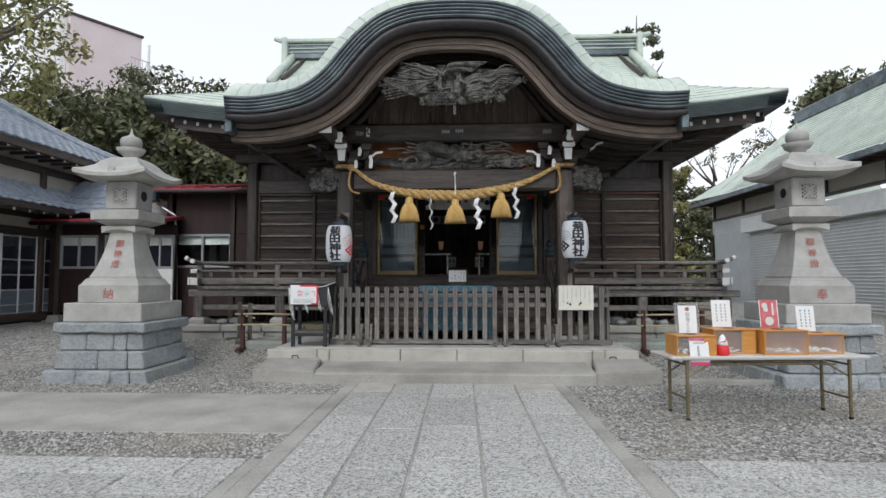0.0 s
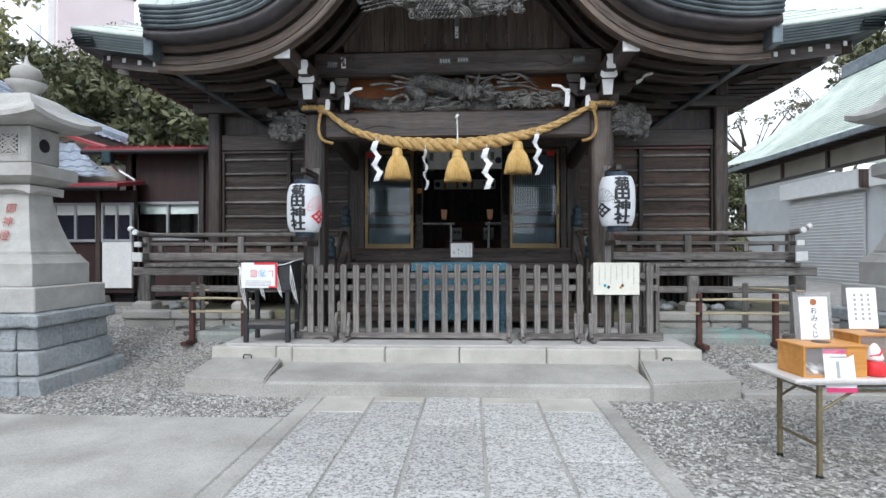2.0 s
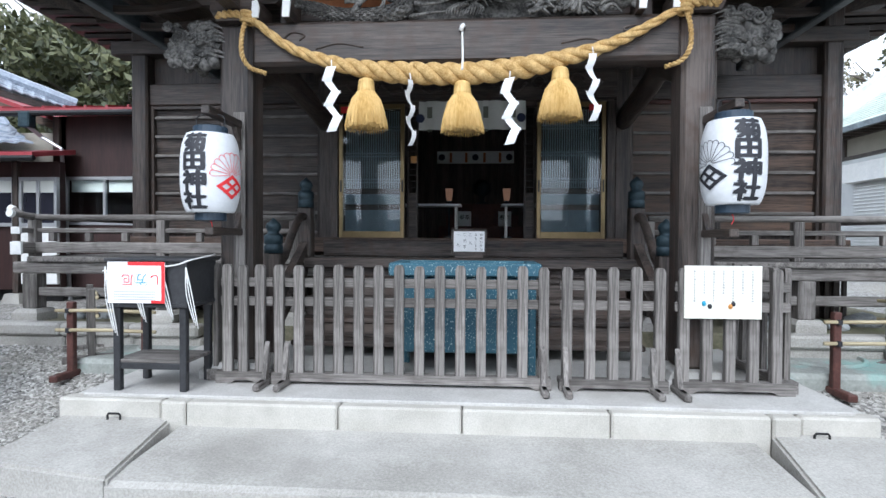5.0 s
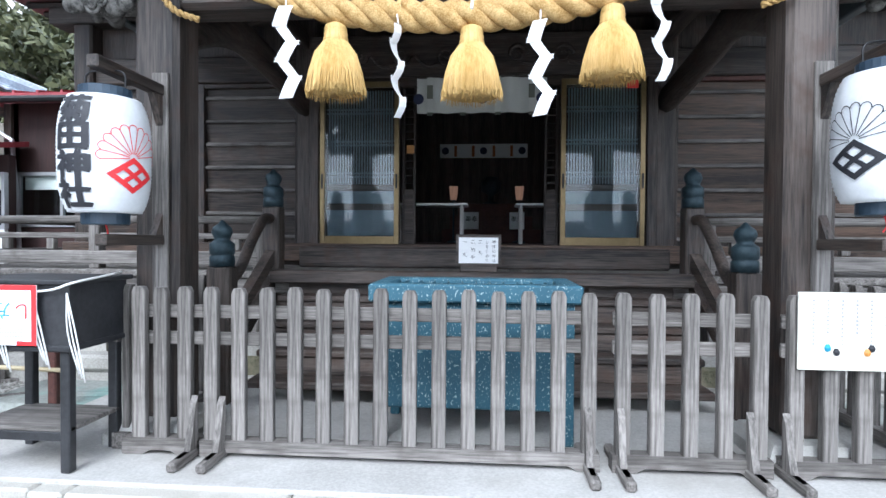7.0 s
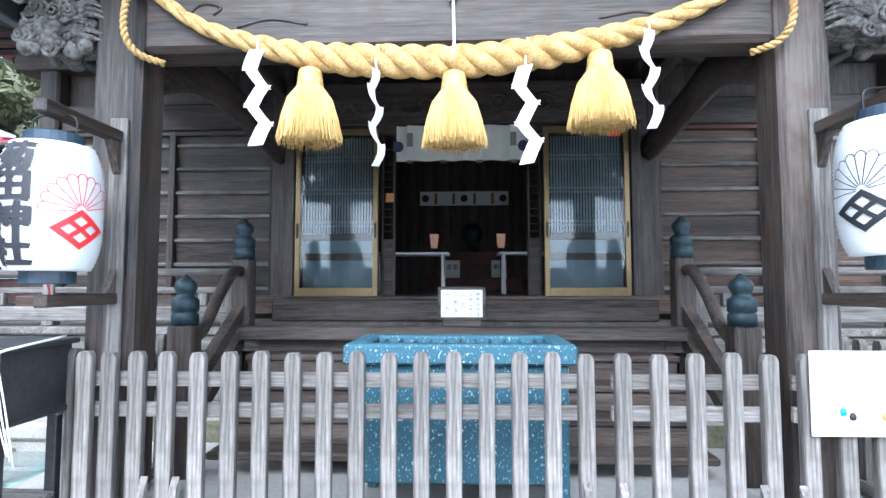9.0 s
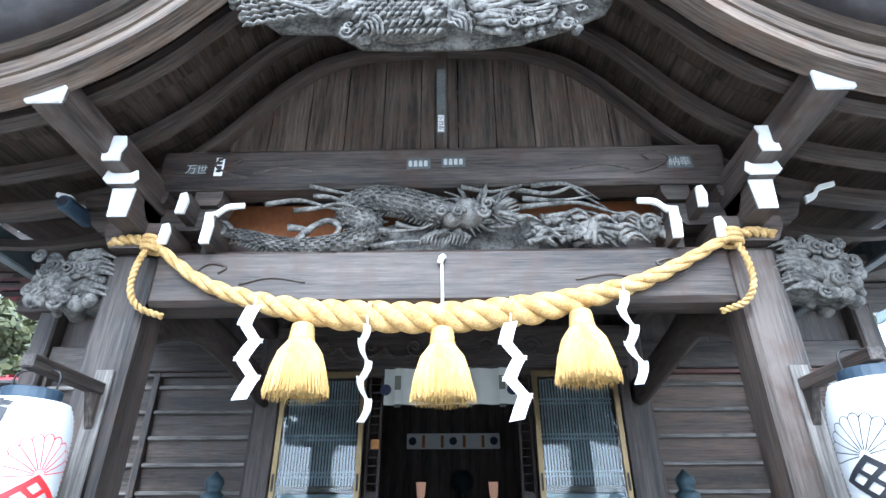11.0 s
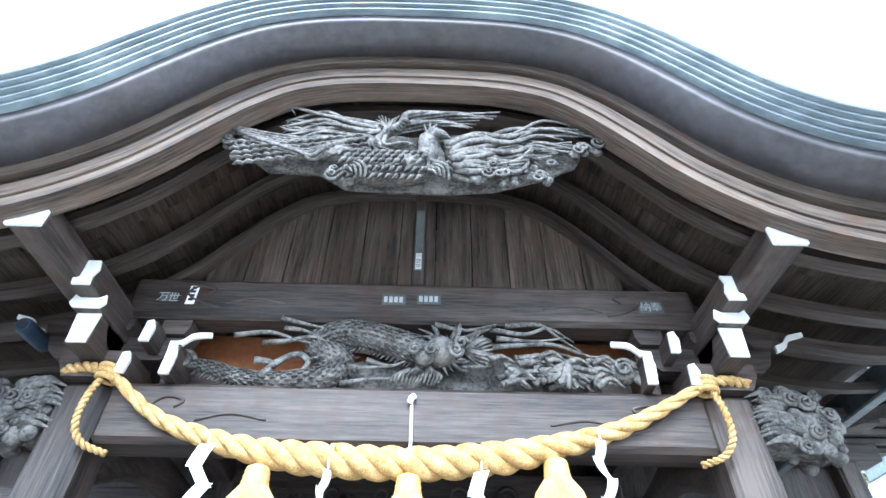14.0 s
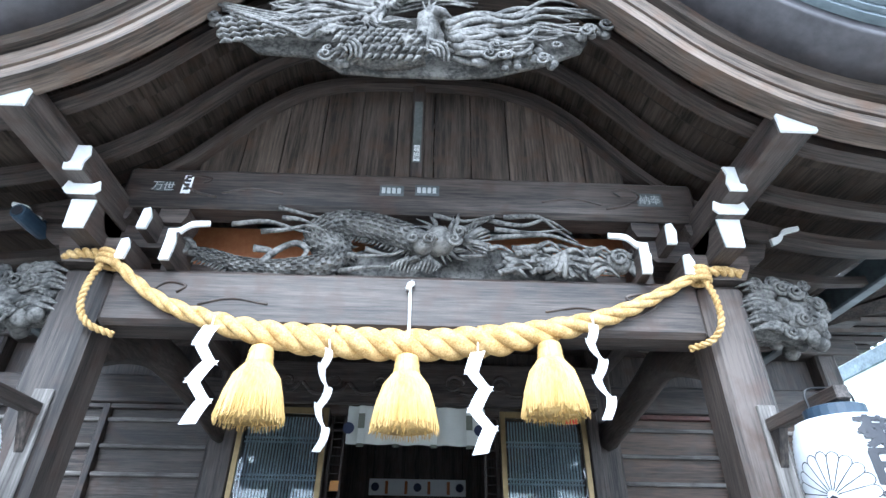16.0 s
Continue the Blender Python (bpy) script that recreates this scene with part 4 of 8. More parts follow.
for i in range(46):
    s = -0.97 + 1.94 * i / 45
    x0, x1 = HX + (EX - 0.25) * s, HX + 4.55 * s if abs(s) > 0.75 else HX + (EX - 0.25) * s
    z = main_z(0, s) - 0.36
    part("rafter", tube([(x0, EY + 0.30, z - 0.02), (x1, WALL + 0.1, 4.40)], 0.045, 4), OLD["y"], roof)
    part("rafter_tip", box(x0 - 0.028, x0 + 0.028, EY + 0.262, EY + 0.275, z - 0.055, z + 0.015, 0.003), WHITE, roof, "white painted rafter tip")
for sgn in (-1, 1):
    bm = bmesh.new()
    for i in range(12):
        xa, xb = (HX + sgn * (3.0 + 2.55 * q / 12) for q in (i, i + 1))
        za, zb = (main_z(0, (q - HX) / EX) - 0.38 for q in (xa, xb))
        prism([(xa, za - 0.10), (xb, zb - 0.10), (xb, zb + 0.10), (xa, za + 0.10)], "y", EY + 0.275, EY + 0.31, bm)
    part("eave_board", bm, OLD["x"], roof, "dark eave board behind the rafter tips")
    for i in range(30):
        y = EY + 0.5 + i * 0.27
        z = side_z(0, 2 * (y - EY) / 8.6 - 1) - 0.38
        part("rafter", tube([(HX + sgn * (EX - 0.3), y, z), (HX + sgn * 4.4, max(y, 11.6), 4.40)], 0.045, 4), OLD["x"], roof)
    part("corner_tip", box(HX + sgn * (EX - 0.52) - 0.06, HX + sgn * (EX - 0.52) + 0.06, EY + 0.42, EY + 0.55, 4.30, 4.50, 0.01), WHITE, roof, "white painted corner rafter end")
    part("hip_beam", tube([(HX + sgn * (EX - 0.3), EY + 0.3, 4.44), (HX + sgn * 4.3, WALL + 0.1, 4.30)], 0.09, 4), OLD["y"], roof)
# seams of the copper courses
for j in range(1, 26):
    v = j / 26
    pts = [(HX + main_half(v) * (i / 12 - 1), EY + v * 4.3, main_z(v, i / 12 - 1) + 0.006) for i in range(25)]
    part("course_lap", tube(pts, 0.012, 4), PATINA, roof)
# ridge
part("ridge", box(HX - 4.55, HX + 4.55, 14.25, 14.85, 7.2, 7.62, 0.03), EDGE, roof, "dark green copper ridge")
for k in range(3):
    part("ridge_lap", box(HX - 4.58, HX + 4.58, 14.22, 14.88, 7.36 + 0.1 * k, 7.385 + 0.1 * k, 0.005), PATINA, roof)
part("ridge_cap", box(HX - 4.7, HX + 4.7, 14.15, 14.95, 7.62, 7.72, 0.03), PATINA, roof)
for sgn in (-1, 1):
    x = HX + sgn * 4.62
    part("ridge_end", box(x - 0.07, x + 0.07, 14.1, 15.0, 6.95, 7.75, 0.03), PATINA, roof, "green copper ridge-end ornament")
    part("ridge_horn", tube([(x, 14.5, 7.75), (x + 0.15 * sgn, 14.5, 7.80), (x + 0.38 * sgn, 14.5, 7.86)], [0.09, 0.08, 0.06], 8), PATINA, roof, "projecting ridge horn")
    part("gable_end", prism([(12.4, 6.0), (16.7, 6.0), (14.55, 7.4)], "x", HX + sgn * 4.1, HX + sgn * 4.15), OLD["z"], roof, "dark gable boards")
    part("verge", tube([(HX + sgn * 4.32, 12.3, main_z(0.48, 1) + 0.05), (HX + sgn * 4.42, 13.4, main_z(0.74, 1) + 0.08), (HX + sgn * 4.45, 14.4, 7.35)], 0.10, 8), PATINA, roof, "rounded copper verge roll", True)

# ---- fence before the offering box ----
FZ, FY = 0.374, 8.70
picket_bm = prism([(-0.037, 0.03), (0.037, 0.03), (0.037, 0.868), (0.024, 0.895), (-0.024, 0.895), (-0.037, 0.868)], "y", -0.022, 0.022)
bmesh.ops.bevel(picket_bm, geom=[e for e in picket_bm.edges], offset=0.004, segments=1, affect="EDGES")


def fence_panel(x0, xs, x1, feet, y=FY, rz=0.0):
    f = thing("picket_fence", x0, y, FZ, "weathered grey timber picket fence panel with braced feet", "fence", rz, "fence before the offering box")
    first = part("picket", picket_bm.copy(), GREY["z"], f)
    first.matrix_basis = P(xs[0] - x0, 0, 0)
    for k, x in enumerate(xs[1:]):
        again(first, x - x0, 0.003 * (k % 2), 0.004 * ((k * 7) % 3 - 1), 0, f)
    w = x1 - x0
    for z in (0.615, 0.76):
        part("rail", box(-0.02, w + 0.02, 0.024, 0.052, z - 0.035, z + 0.035, 0.005), GREY["x"], f)
    part("bottom_rail", prism([(-0.03, 0.0), (0.08, 0.0), (0.13, 0.025), (w - 0.13, 0.025), (w - 0.08, 0.0), (w + 0.03, 0.0), (w + 0.03, 0.085), (-0.03, 0.085)], "y", -0.04, 0.05), GREY["x"], f)
    for x in feet:
        ft = part("foot", box(x - x0 - 0.025, x - x0 + 0.025, -0.26, 0.24, 0.0, 0.05, 0.012), GREY["y"], f)
        part("brace", prism([(-0.20, 0.05), (-0.11, 0.05), (-0.085, 0.12), (-0.05, 0.28), (-0.024, 0.32), (-0.024, 0.05), (0.06, 0.05), (0.06, 0.0), (-0.20, 0.0)], "x", x - x0 - 0.017, x - x0 + 0.017), GREY["z"], ft)
    return f


fence_panel(-1.77, [-1.72, -1.60, -1.467], -1.40, [-1.40])
fence_panel(-1.35, [-1.32 + 0.152 * k for k in range(14)], 0.68, [-1.25, 0.65])
fence_panel(0.80, [0.824 + 0.165 * k for k in range(5)], 1.51, [0.81, 1.43])
fence_panel(1.62, [1.65 + 0.16 * k for k in range(5)], 2.38, [1.60])
fence_panel(2.42, [2.50 + 0.16 * k for k in range(6)], 3.35, [], FY + 0.05, 90)
sidef = fence_panel(-1.85, [-1.80 + 0.16 * k for k in range(6)], -0.95, [], FY + 0.05, 90)
picket_bm.free()

# ---- offering box ----
ob = thing("offering_box", 0.07, 9.25, FZ, "worn blue-green offering box with flaked white specks and a slatted top", "offering box")
part("body", box(-0.55, 0.55, -0.26, 0.26, 0.19, 0.80, 0.01), FLAKED, ob)
for x in (-0.56, 0.50):
    for y in (-0.27, 0.21):
        part("leg", box(x, x + 0.06, y, y + 0.06, 0.0, 0.86, 0.006), FLAKED, ob)
part("top_frame", box(-0.60, 0.60, -0.31, -0.20, 0.80, 0.905, 0.012), FLAKED, ob)
part("top_frame", box(-0.60, 0.60, 0.20, 0.31, 0.80, 0.905, 0.012), FLAKED, ob)
part("top_frame", box(-0.60, -0.49, -0.20, 0.20, 0.80, 0.905, 0.012), FLAKED, ob)
part("top_frame", box(0.49, 0.60, -0.20, 0.20, 0.80, 0.905, 0.012), FLAKED, ob)
for k in range(11):
    x = -0.44 + k * 0.088
    part("slat", prism([(x - 0.03, 0.83), (x + 0.03, 0.83), (x, 0.89)], "y", -0.2, 0.2), FLAKED, ob, "ridged grey-blue slat")
crest = bmesh.new()
for k in range(7):
    a = radians(-60 + 20 * k)
    join(crest, tube([(0, 0, 0), (0.10 * math.sin(a), -0.006, 0.10 * math.cos(a)), (0.15 * math.sin(a), 0, 0.15 * math.cos(a))], [0.012, 0.03, 0.018], 6, flat=0.4), Matrix.Translation((0.03, -0.265, 0.42)))
part("crest", crest, BROWN["x"], ob, "worn brown carved crest", True)

# ---- prayer manners sign on the landing ----
sg = thing("sign_board", 0.07, 10.38, FLOOR + 0.018, "small framed white sign board with handwritten manners", "sign")
part("frame", box(-0.185, 0.185, -0.012, 0.012, 0.045, 0.305, 0.006), OLD["x"], sg, "dark wooden frame")
part("panel", box(-0.16, 0.16, -0.017, -0.010, 0.07, 0.28, 0.002), PAPER, sg, "white panel")
part("stand", box(-0.15, 0.15, -0.03, 0.03, 0.0, 0.05, 0.006), OLD["x"], sg)
for i, (txt, x, sz, pt) in enumerate((("神拝の作法", 0.125, 0.03, 0.038), ("心をこめて", 0.07, 0.03, 0.038), ("二礼", 0.015, 0.036, 0.085), ("二拍手", -0.045, 0.036, 0.062), ("一礼", -0.11, 0.036, 0.105))):
    part("lettering", column(txt, sz, pt, x, -0.019, 0.245), INK_AND_SHADE, sg)

# ---- notice board on the fence ----
nb = thing("notice_board", 1.90, FY - 0.045, 0.915, "cream notice board with faint handwriting on the fence", "notice")
part("panel", box(-0.265, 0.265, -0.006, 0.006, 0, 0.375, 0.003), surface("cream_card", (0.66, 0.65, 0.56), (0.76, 0.75, 0.67), 0.7, 0, 30, 3, 0.05), nb)
rnd = random.Random(4)
for k in range(7):
    x = 0.2 - k * 0.066
    bm = bmesh.new()
    for j in range(9 if k % 2 else 12):
        z = 0.33 - j * 0.019
        box(x - 0.007 * rnd.uniform(0.5, 1), x + 0.007 * rnd.uniform(0.4, 1), -0.0085, -0.007, z, z + 0.011, 0.0005, bm)
    part("writing", bm, FAINT, nb)
for x, z, mt in ((-0.13, 0.09, CYAN), (-0.09, 0.07, INK_AND_SHADE), (0.07, 0.09, INK_AND_SHADE), (0.05, 0.07, ORANGE)):
    part("drawn_figure", lathe([(0.001, z), (0.012, z + 0.004), (0.016, z + 0.02), (0.008, z + 0.036)], 10, x=x, y=-0.006), mt, nb)

# ---- black stand with a framed poster ----
bs = thing("black_stand", -2.15, 8.58, FZ, "black painted wooden stand with a lidded box and lower shelf", "stand")
for x in (-0.27, 0.22):
    for y in (-0.19, 0.15):
        part("leg", box(x, x + 0.05, y, y + 0.05, 0, 0.60, 0.005), BLACKWOOD, bs)
part("top", box(-0.30, 0.30, -0.22, 0.22, 0.60, 0.63, 0.006), BLACKWOOD, bs)
part("shelf", box(-0.27, 0.27, -0.18, 0.18, 0.20, 0.225, 0.004), GREY["x"], bs, "grey worn shelf")
part("stretcher", box(-0.22, 0.22, -0.185, -0.15, 0.155, 0.20, 0.004), BLACKWOOD, bs)
part("chest", prism([(-0.21, 0.63), (0.21, 0.63), (0.21, 0.92), (-0.21, 0.94)], "x", -0.28, 0.29), BLACKWOOD, bs)
part("lid", box(-0.31, 0.32, -0.23, 0.23, 0.925, 0.95, 0.006), BLACKWOOD, bs)
po = thing("poster", -2.21, 8.338, FZ + 0.635, "laminated white poster with a red border, hung upside down", "poster")
part("sheet", box(-0.21, 0.21, -0.003, 0.003, 0, 0.29, 0.001), PAPER, po)
part("border", box(-0.06, 0.21, -0.0055, -0.003, 0.265, 0.29, 0.0005), RED, po)
part("border", box(0.185, 0.21, -0.0055, -0.003, 0.02, 0.265, 0.0005), RED, po)
part("border", box(0.11, 0.21, -0.0055, -0.003, 0.0, 0.02, 0.0005), RED, po)
for ch, x, mt in (("厄", -0.06, RED), ("方", 0.04, CYAN), ("し", 0.135, RED)):
    gph = letters(ch, 0.085)
    bmesh.ops.rotate(gph, verts=gph.verts, cent=(0, 0, 0), matrix=Matrix.Rotation(math.pi, 3, "Y"))
    bmesh.ops.translate(gph, verts=gph.verts, vec=(x, -0.007, 0.165))
    part("lettering", gph, mt, po)
    if ch != "し":
        part("ring", tube([(x + 0.05 * math.cos(a), -0.0045, 0.165 + 0.05 * math.sin(a)) for a in (math.pi * k / 12 for k in range(25))], 0.0012, 4), FAINT, po, "thin grey ring")
for k in range(4):
    bm = bmesh.new()
    for j in range(22):
        x = -0.16 + j * 0.0138
        box(x, x + 0.009, -0.005, -0.0035, 0.075 - k * 0.018, 0.084 - k * 0.018, 0.0005, bm)
    part("writing", bm, FAINT, po)
cd = bmesh.new()
zt = 0.90
tube(smooth_line([(-0.31, -0.235, zt - 0.04), (-0.05, -0.235, zt - 0.015), (0.2, -0.235, zt), (0.33, -0.225, zt + 0.04), (0.34, 0.1, zt + 0.07)], 5), 0.006, 6, cd)
for x, l in ((-0.29, 0.46), (-0.08, 0.36), (0.12, 0.34), (0.30, 0.40)):
    for j in range(3):
        tube(smooth_line([(x, -0.240, zt - 0.01), (x + 0.02 * j, -0.235, zt - l * 0.5), (x + 0.05 + 0.015 * j, -0.225, zt - l - 0.02 * j)], 4), 0.004, 5, cd)
rc = part("cord", cd, WHITE, bs, "white paper cord with loose ends", True)


# ---- paper lanterns ----
LR = lambda z: 0.200 * (1 - abs(z / 0.36) ** 3.2) ** 0.45


def chochin(x, y, z, crest_mat, turn, face, label):
    """A ribbed paper lantern; turn: bearing of its lettering, face: bearing of its crest."""
    c = thing("paper_lantern", x, y, z, label, "paper lantern", group="paper lanterns")
    prof = [(0.085, -0.275)]
    n = 56
    for k in range(n + 1):
        zz = -0.272 + 0.544 * k / n
        prof.append((LR(zz) - (0.004 if k % 2 else 0), zz))
    part("shade", lathe(prof + [(0.085, 0.275)], 40), SHADE, c, "ribbed white paper shade", True)
    part("top_ring", lathe([(0.112, 0.262), (0.115, 0.27), (0.115, 0.325), (0.105, 0.33)], 24), CAP, c, "blue-black lacquered ring", False)
    part("bottom_ring", lathe([(0.10, -0.33), (0.105, -0.325), (0.105, -0.27), (0.10, -0.262)], 24), CAP, c, "blue-black lacquered ring", False)
    part("bail", tube(smooth_line([(-0.10, 0, 0.32), (-0.10, 0, 0.39), (-0.06, 0, 0.415), (0.06, 0, 0.415), (0.10, 0, 0.39), (0.10, 0, 0.32)], 4), 0.005, 6), IRON_AND_SHADE, c, "bent wire bail")
    part("pull_cord", tube(smooth_line([(0, 0, -0.33), (0.01, 0, -0.37), (-0.005, 0, -0.40)], 4), 0.004, 5), RED, c, "red cord")

    def wrap(bm, bearing):
        bmesh.ops.triangulate(bm, faces=bm.faces)
        for _ in range(2):
            long = [e for e in bm.edges if e.calc_length() > 0.022]
            if long:
                bmesh.ops.subdivide_edges(bm, edges=long, cuts=1)
                bmesh.ops.triangulate(bm, faces=bm.faces)
        for v in bm.verts:
            zz = max(-0.262, min(0.262, v.co.z))
            r = LR(zz) + 0.0035
            a = bearing + v.co.x / 0.200
            v.co = (r * math.sin(a), -r * math.cos(a), zz)
        return bm
    txt = bmesh.new()
    for i, ch in enumerate("菊田神社"):
        gph = letters(ch, 0.15)
        gph.verts.index_update()
        join(txt, gph, Matrix.Translation((0, 0, 0.195 - 0.128 * i)) @ Matrix.Diagonal((1.25, 1, 0.92, 1)))
        for d, e in ((0.009, 0.004), (-0.009, -0.004), (0.004, -0.006), (-0.005, 0.006)):
            gph = letters(ch, 0.15)
            gph.verts.index_update()
            join(txt, gph, Matrix.Translation((d, 0, 0.195 - 0.128 * i + e)) @ Matrix.Diagonal((1.25, 1, 0.92, 1)))
    part("lettering", wrap(txt, turn), INK_AND_SHADE, c, "bold black brush lettering")
    # fan-shaped flower over a lozenge of four lozenges
    cr = bmesh.new()
    cx, cz = 0.0, -0.02

    def stroke(pts, w):
        for p, q in zip(pts, pts[1:]):
            d = Vector((q[0] - p[0], 0, q[1] - p[1]))
            s = Vector((-d.z, 0, d.x)).normalized() * w
            vs = [cr.verts.new(Vector((u[0], 0, u[1])) + e * s) for u, e in ((p, 1), (p, -1), (q, -1), (q, 1))]
            cr.faces.new(vs)
    lobes = 11
    for k in range(lobes):
        a0, a1 = radians(-96 + 192 * k / lobes), radians(-96 + 192 * (k + 1) / lobes)
        am = (a0 + a1) / 2
        pts = []
        for j in range(9):
            u = math.pi * j / 8
            mx, mz = 0.135 * math.sin(am), 0.135 * math.cos(am)
            tx, tz = math.cos(am), -math.sin(am)
            hw = 0.135 * math.sin((a1 - a0) / 2)
            pts.append((cx + mx - tx * hw * math.cos(u) + math.sin(am) * 0.022 * math.sin(u), cz + mz - tz * hw * math.cos(u) + math.cos(am) * 0.022 * math.sin(u)))
        stroke(pts, 0.002)
        stroke([(cx + 0.02 * math.sin(a0), cz + 0.02 * math.cos(a0)), (cx + 0.135 * math.sin(a0), cz + 0.135 * math.cos(a0))], 0.0018)
    w, h = 0.118, 0.085
    zc = cz - h + 0.005

    def loz(x, z, a, b):
        return [(x - a, z), (x, z - b), (x + a, z), (x, z + b)]
    m = 5
    for i in range(m):
        for j in range(m):
            if i in (1, 3) and j in (1, 3):
                continue
            wd = (0.17, 0.26, 0.14, 0.26, 0.17)
            e = [0]
            for q in wd:
                e.append(e[-1] + q)
            cells = [(e[i], e[j]), (e[i + 1], e[j]), (e[i + 1], e[j + 1]), (e[i], e[j + 1])]
            cr.faces.new([cr.verts.new((cx + (p - q) * w, 0, zc + (p + q - 1) * h)) for p, q in cells])
    part("crest", wrap(cr, face), crest_mat, c, "printed fan-shaped flower crest over a lozenge")
    return c


chochin(-1.71, 8.42, 1.92, RED, -0.12, 1.22, "white paper lantern with black lettering and a red crest")
chochin(1.84, 8.39, 1.975, INK_AND_SHADE, 0.06, -1.14, "white paper lantern with black lettering and a black crest")
for x, s in ((-1.69, -1), (1.84, 1)):
    lb = thing("lantern_bracket", x, 8.85, 1.2, "weathered timber bracket that holds a paper lantern on the post", "bracket", group="lantern brackets")
    part("backboard", box(0.0 * s - 0.045, 0.045, -0.022, 0.0, -0.1, 1.25, 0.004), GREY["z"], lb, "pale upright board")
    part("arm", box(-0.03, 0.03, -0.55, -0.02, 1.12, 1.18, 0.006), OLD["y"], lb)
    part("brace", prism([(-0.02, 0.95), (-0.10, 1.12), (-0.02, 1.12)], "x", -0.02, 0.02), OLD["z"], lb)
    part("arm", box(-0.03, 0.03, -0.50, -0.02, 0.29, 0.345, 0.006), OLD["y"], lb)
    part("brace", prism([(-0.02, 0.47), (-0.09, 0.345), (-0.02, 0.345)], "x", -0.02, 0.02), OLD["z"], lb)

# ---- sacred rope, tassels and paper streamers ----
RY = 8.80
line = smooth_line([(-1.60, RY - 0.01, 3.175), (-1.28, RY, 2.935), (-0.95, RY + 0.01, 2.815), (-0.62, RY + 0.02, 2.75), (-0.28, RY + 0.02, 2.722), (0.05, RY + 0.02, 2.715), (0.35, RY + 0.02, 2.735), (0.62, RY + 0.02, 2.775), (1.05, RY + 0.01, 2.88), (1.34, RY, 3.0), (1.66, RY - 0.01, 3.175)], 16)
rope = thing("sacred_rope", 0, 0, 0, "thick twisted straw rope swelling towards its middle", "rope")
acc, angs = 0.0, []
for i, p in enumerate(line):
    if i:
        acc += (p - line[i - 1]).length
    angs.append(acc)
for k in range(3):
    pts, rad = [], []
    for i, p in enumerate(line):
        t = abs(p.x - 0.03) / 1.75
        r = 0.024 + 0.052 * max(0, 1 - max(0, (t - 0.28) / 0.72)) ** 1.5
        d = (line[min(i + 1, len(line) - 1)] - line[max(i - 1, 0)]).normalized()
        s = d.cross(Vector((0, 1, 0))).normalized()
        turns = angs[i] * 7.5
        a = 2 * math.pi * (k / 3) - turns * 2.2
        pts.append(p + 0.55 * r * (math.cos(a) * s + math.sin(a) * Vector((0, 1, 0))))
        rad.append(0.60 * r)
    part("strand", tube(pts, rad, 10), ROPE, rope, "twisted straw strand", True)


def cord(name, line, r, label=""):
    """Thin two-strand cord along a line."""
    bm, run = bmesh.new(), 0.0
    sides = []
    for i, p in enumerate(line):
        if i:
            run += (p - line[i - 1]).length
        d = (line[min(i + 1, len(line) - 1)] - line[max(i - 1, 0)]).normalized()
        u = d.cross(Vector((0.3, 1, 0.1))).normalized()
        a = run * 1.9 / r
        sides.append(0.52 * r * (math.cos(a) * u + math.sin(a) * d.cross(u)))
    for e in (-1, 1):
        tube([p + e * q for p, q in zip(line, sides)], 0.56 * r, 7, bm)
    part(name, bm, ROPE, rope, label, True)


for sgn, x in ((-1, -1.60), (1, 1.66)):
    cord("tail", smooth_line([(x, RY, 3.165), (x + 0.12 * sgn, RY - 0.01, 3.195), (x + 0.26 * sgn, RY + 0.02, 3.19)], 12), 0.03)
    cord("loop", smooth_line([(x, RY - 0.02, 3.165), (x + 0.03 * sgn, RY - 0.045, 3.02), (x + 0.035 * sgn, RY - 0.035, 2.87), (x - 0.01 * sgn, RY + 0.01, 2.785), (x - 0.10 * sgn, RY + 0.10, 2.765)], 14), 0.019, "thin straw cord looped round the beam")
    for k in range(3):
        z = 3.12 + 0.03 * k
        part("knot", tube([(x + 0.045 * math.cos(a), RY - 0.005 + 0.05 * math.sin(a), z + 0.015 * math.sin(a * 0.5)) for a in (k + 2 * math.pi * q / 14 for q in range(15))], 0.017, 7), ROPE, rope, "straw cord knot", True)
part("hanger", tube(smooth_line([(0.05, RY - 0.07, 2.72), (0.05, PY - 0.145, 2.85), (0.045, PY - 0.145, 3.06)], 5), 0.009, 6), WHITE, rope, "white twisted cord", True)
part("hanger_knot", tube([(0.035, PY - 0.15, 3.04), (0.045, PY - 0.155, 3.07), (0.06, PY - 0.15, 3.085)], 0.018, 7), WHITE, rope, "", True)
for x, z in ((-0.33, 2.725), (0.42, 2.745)):
    part("tie_band", tube([(x - 0.012, RY + 0.02, z), (x + 0.012, RY + 0.02, z)], 0.083, 14), ROPE, rope, "thin straw binding")


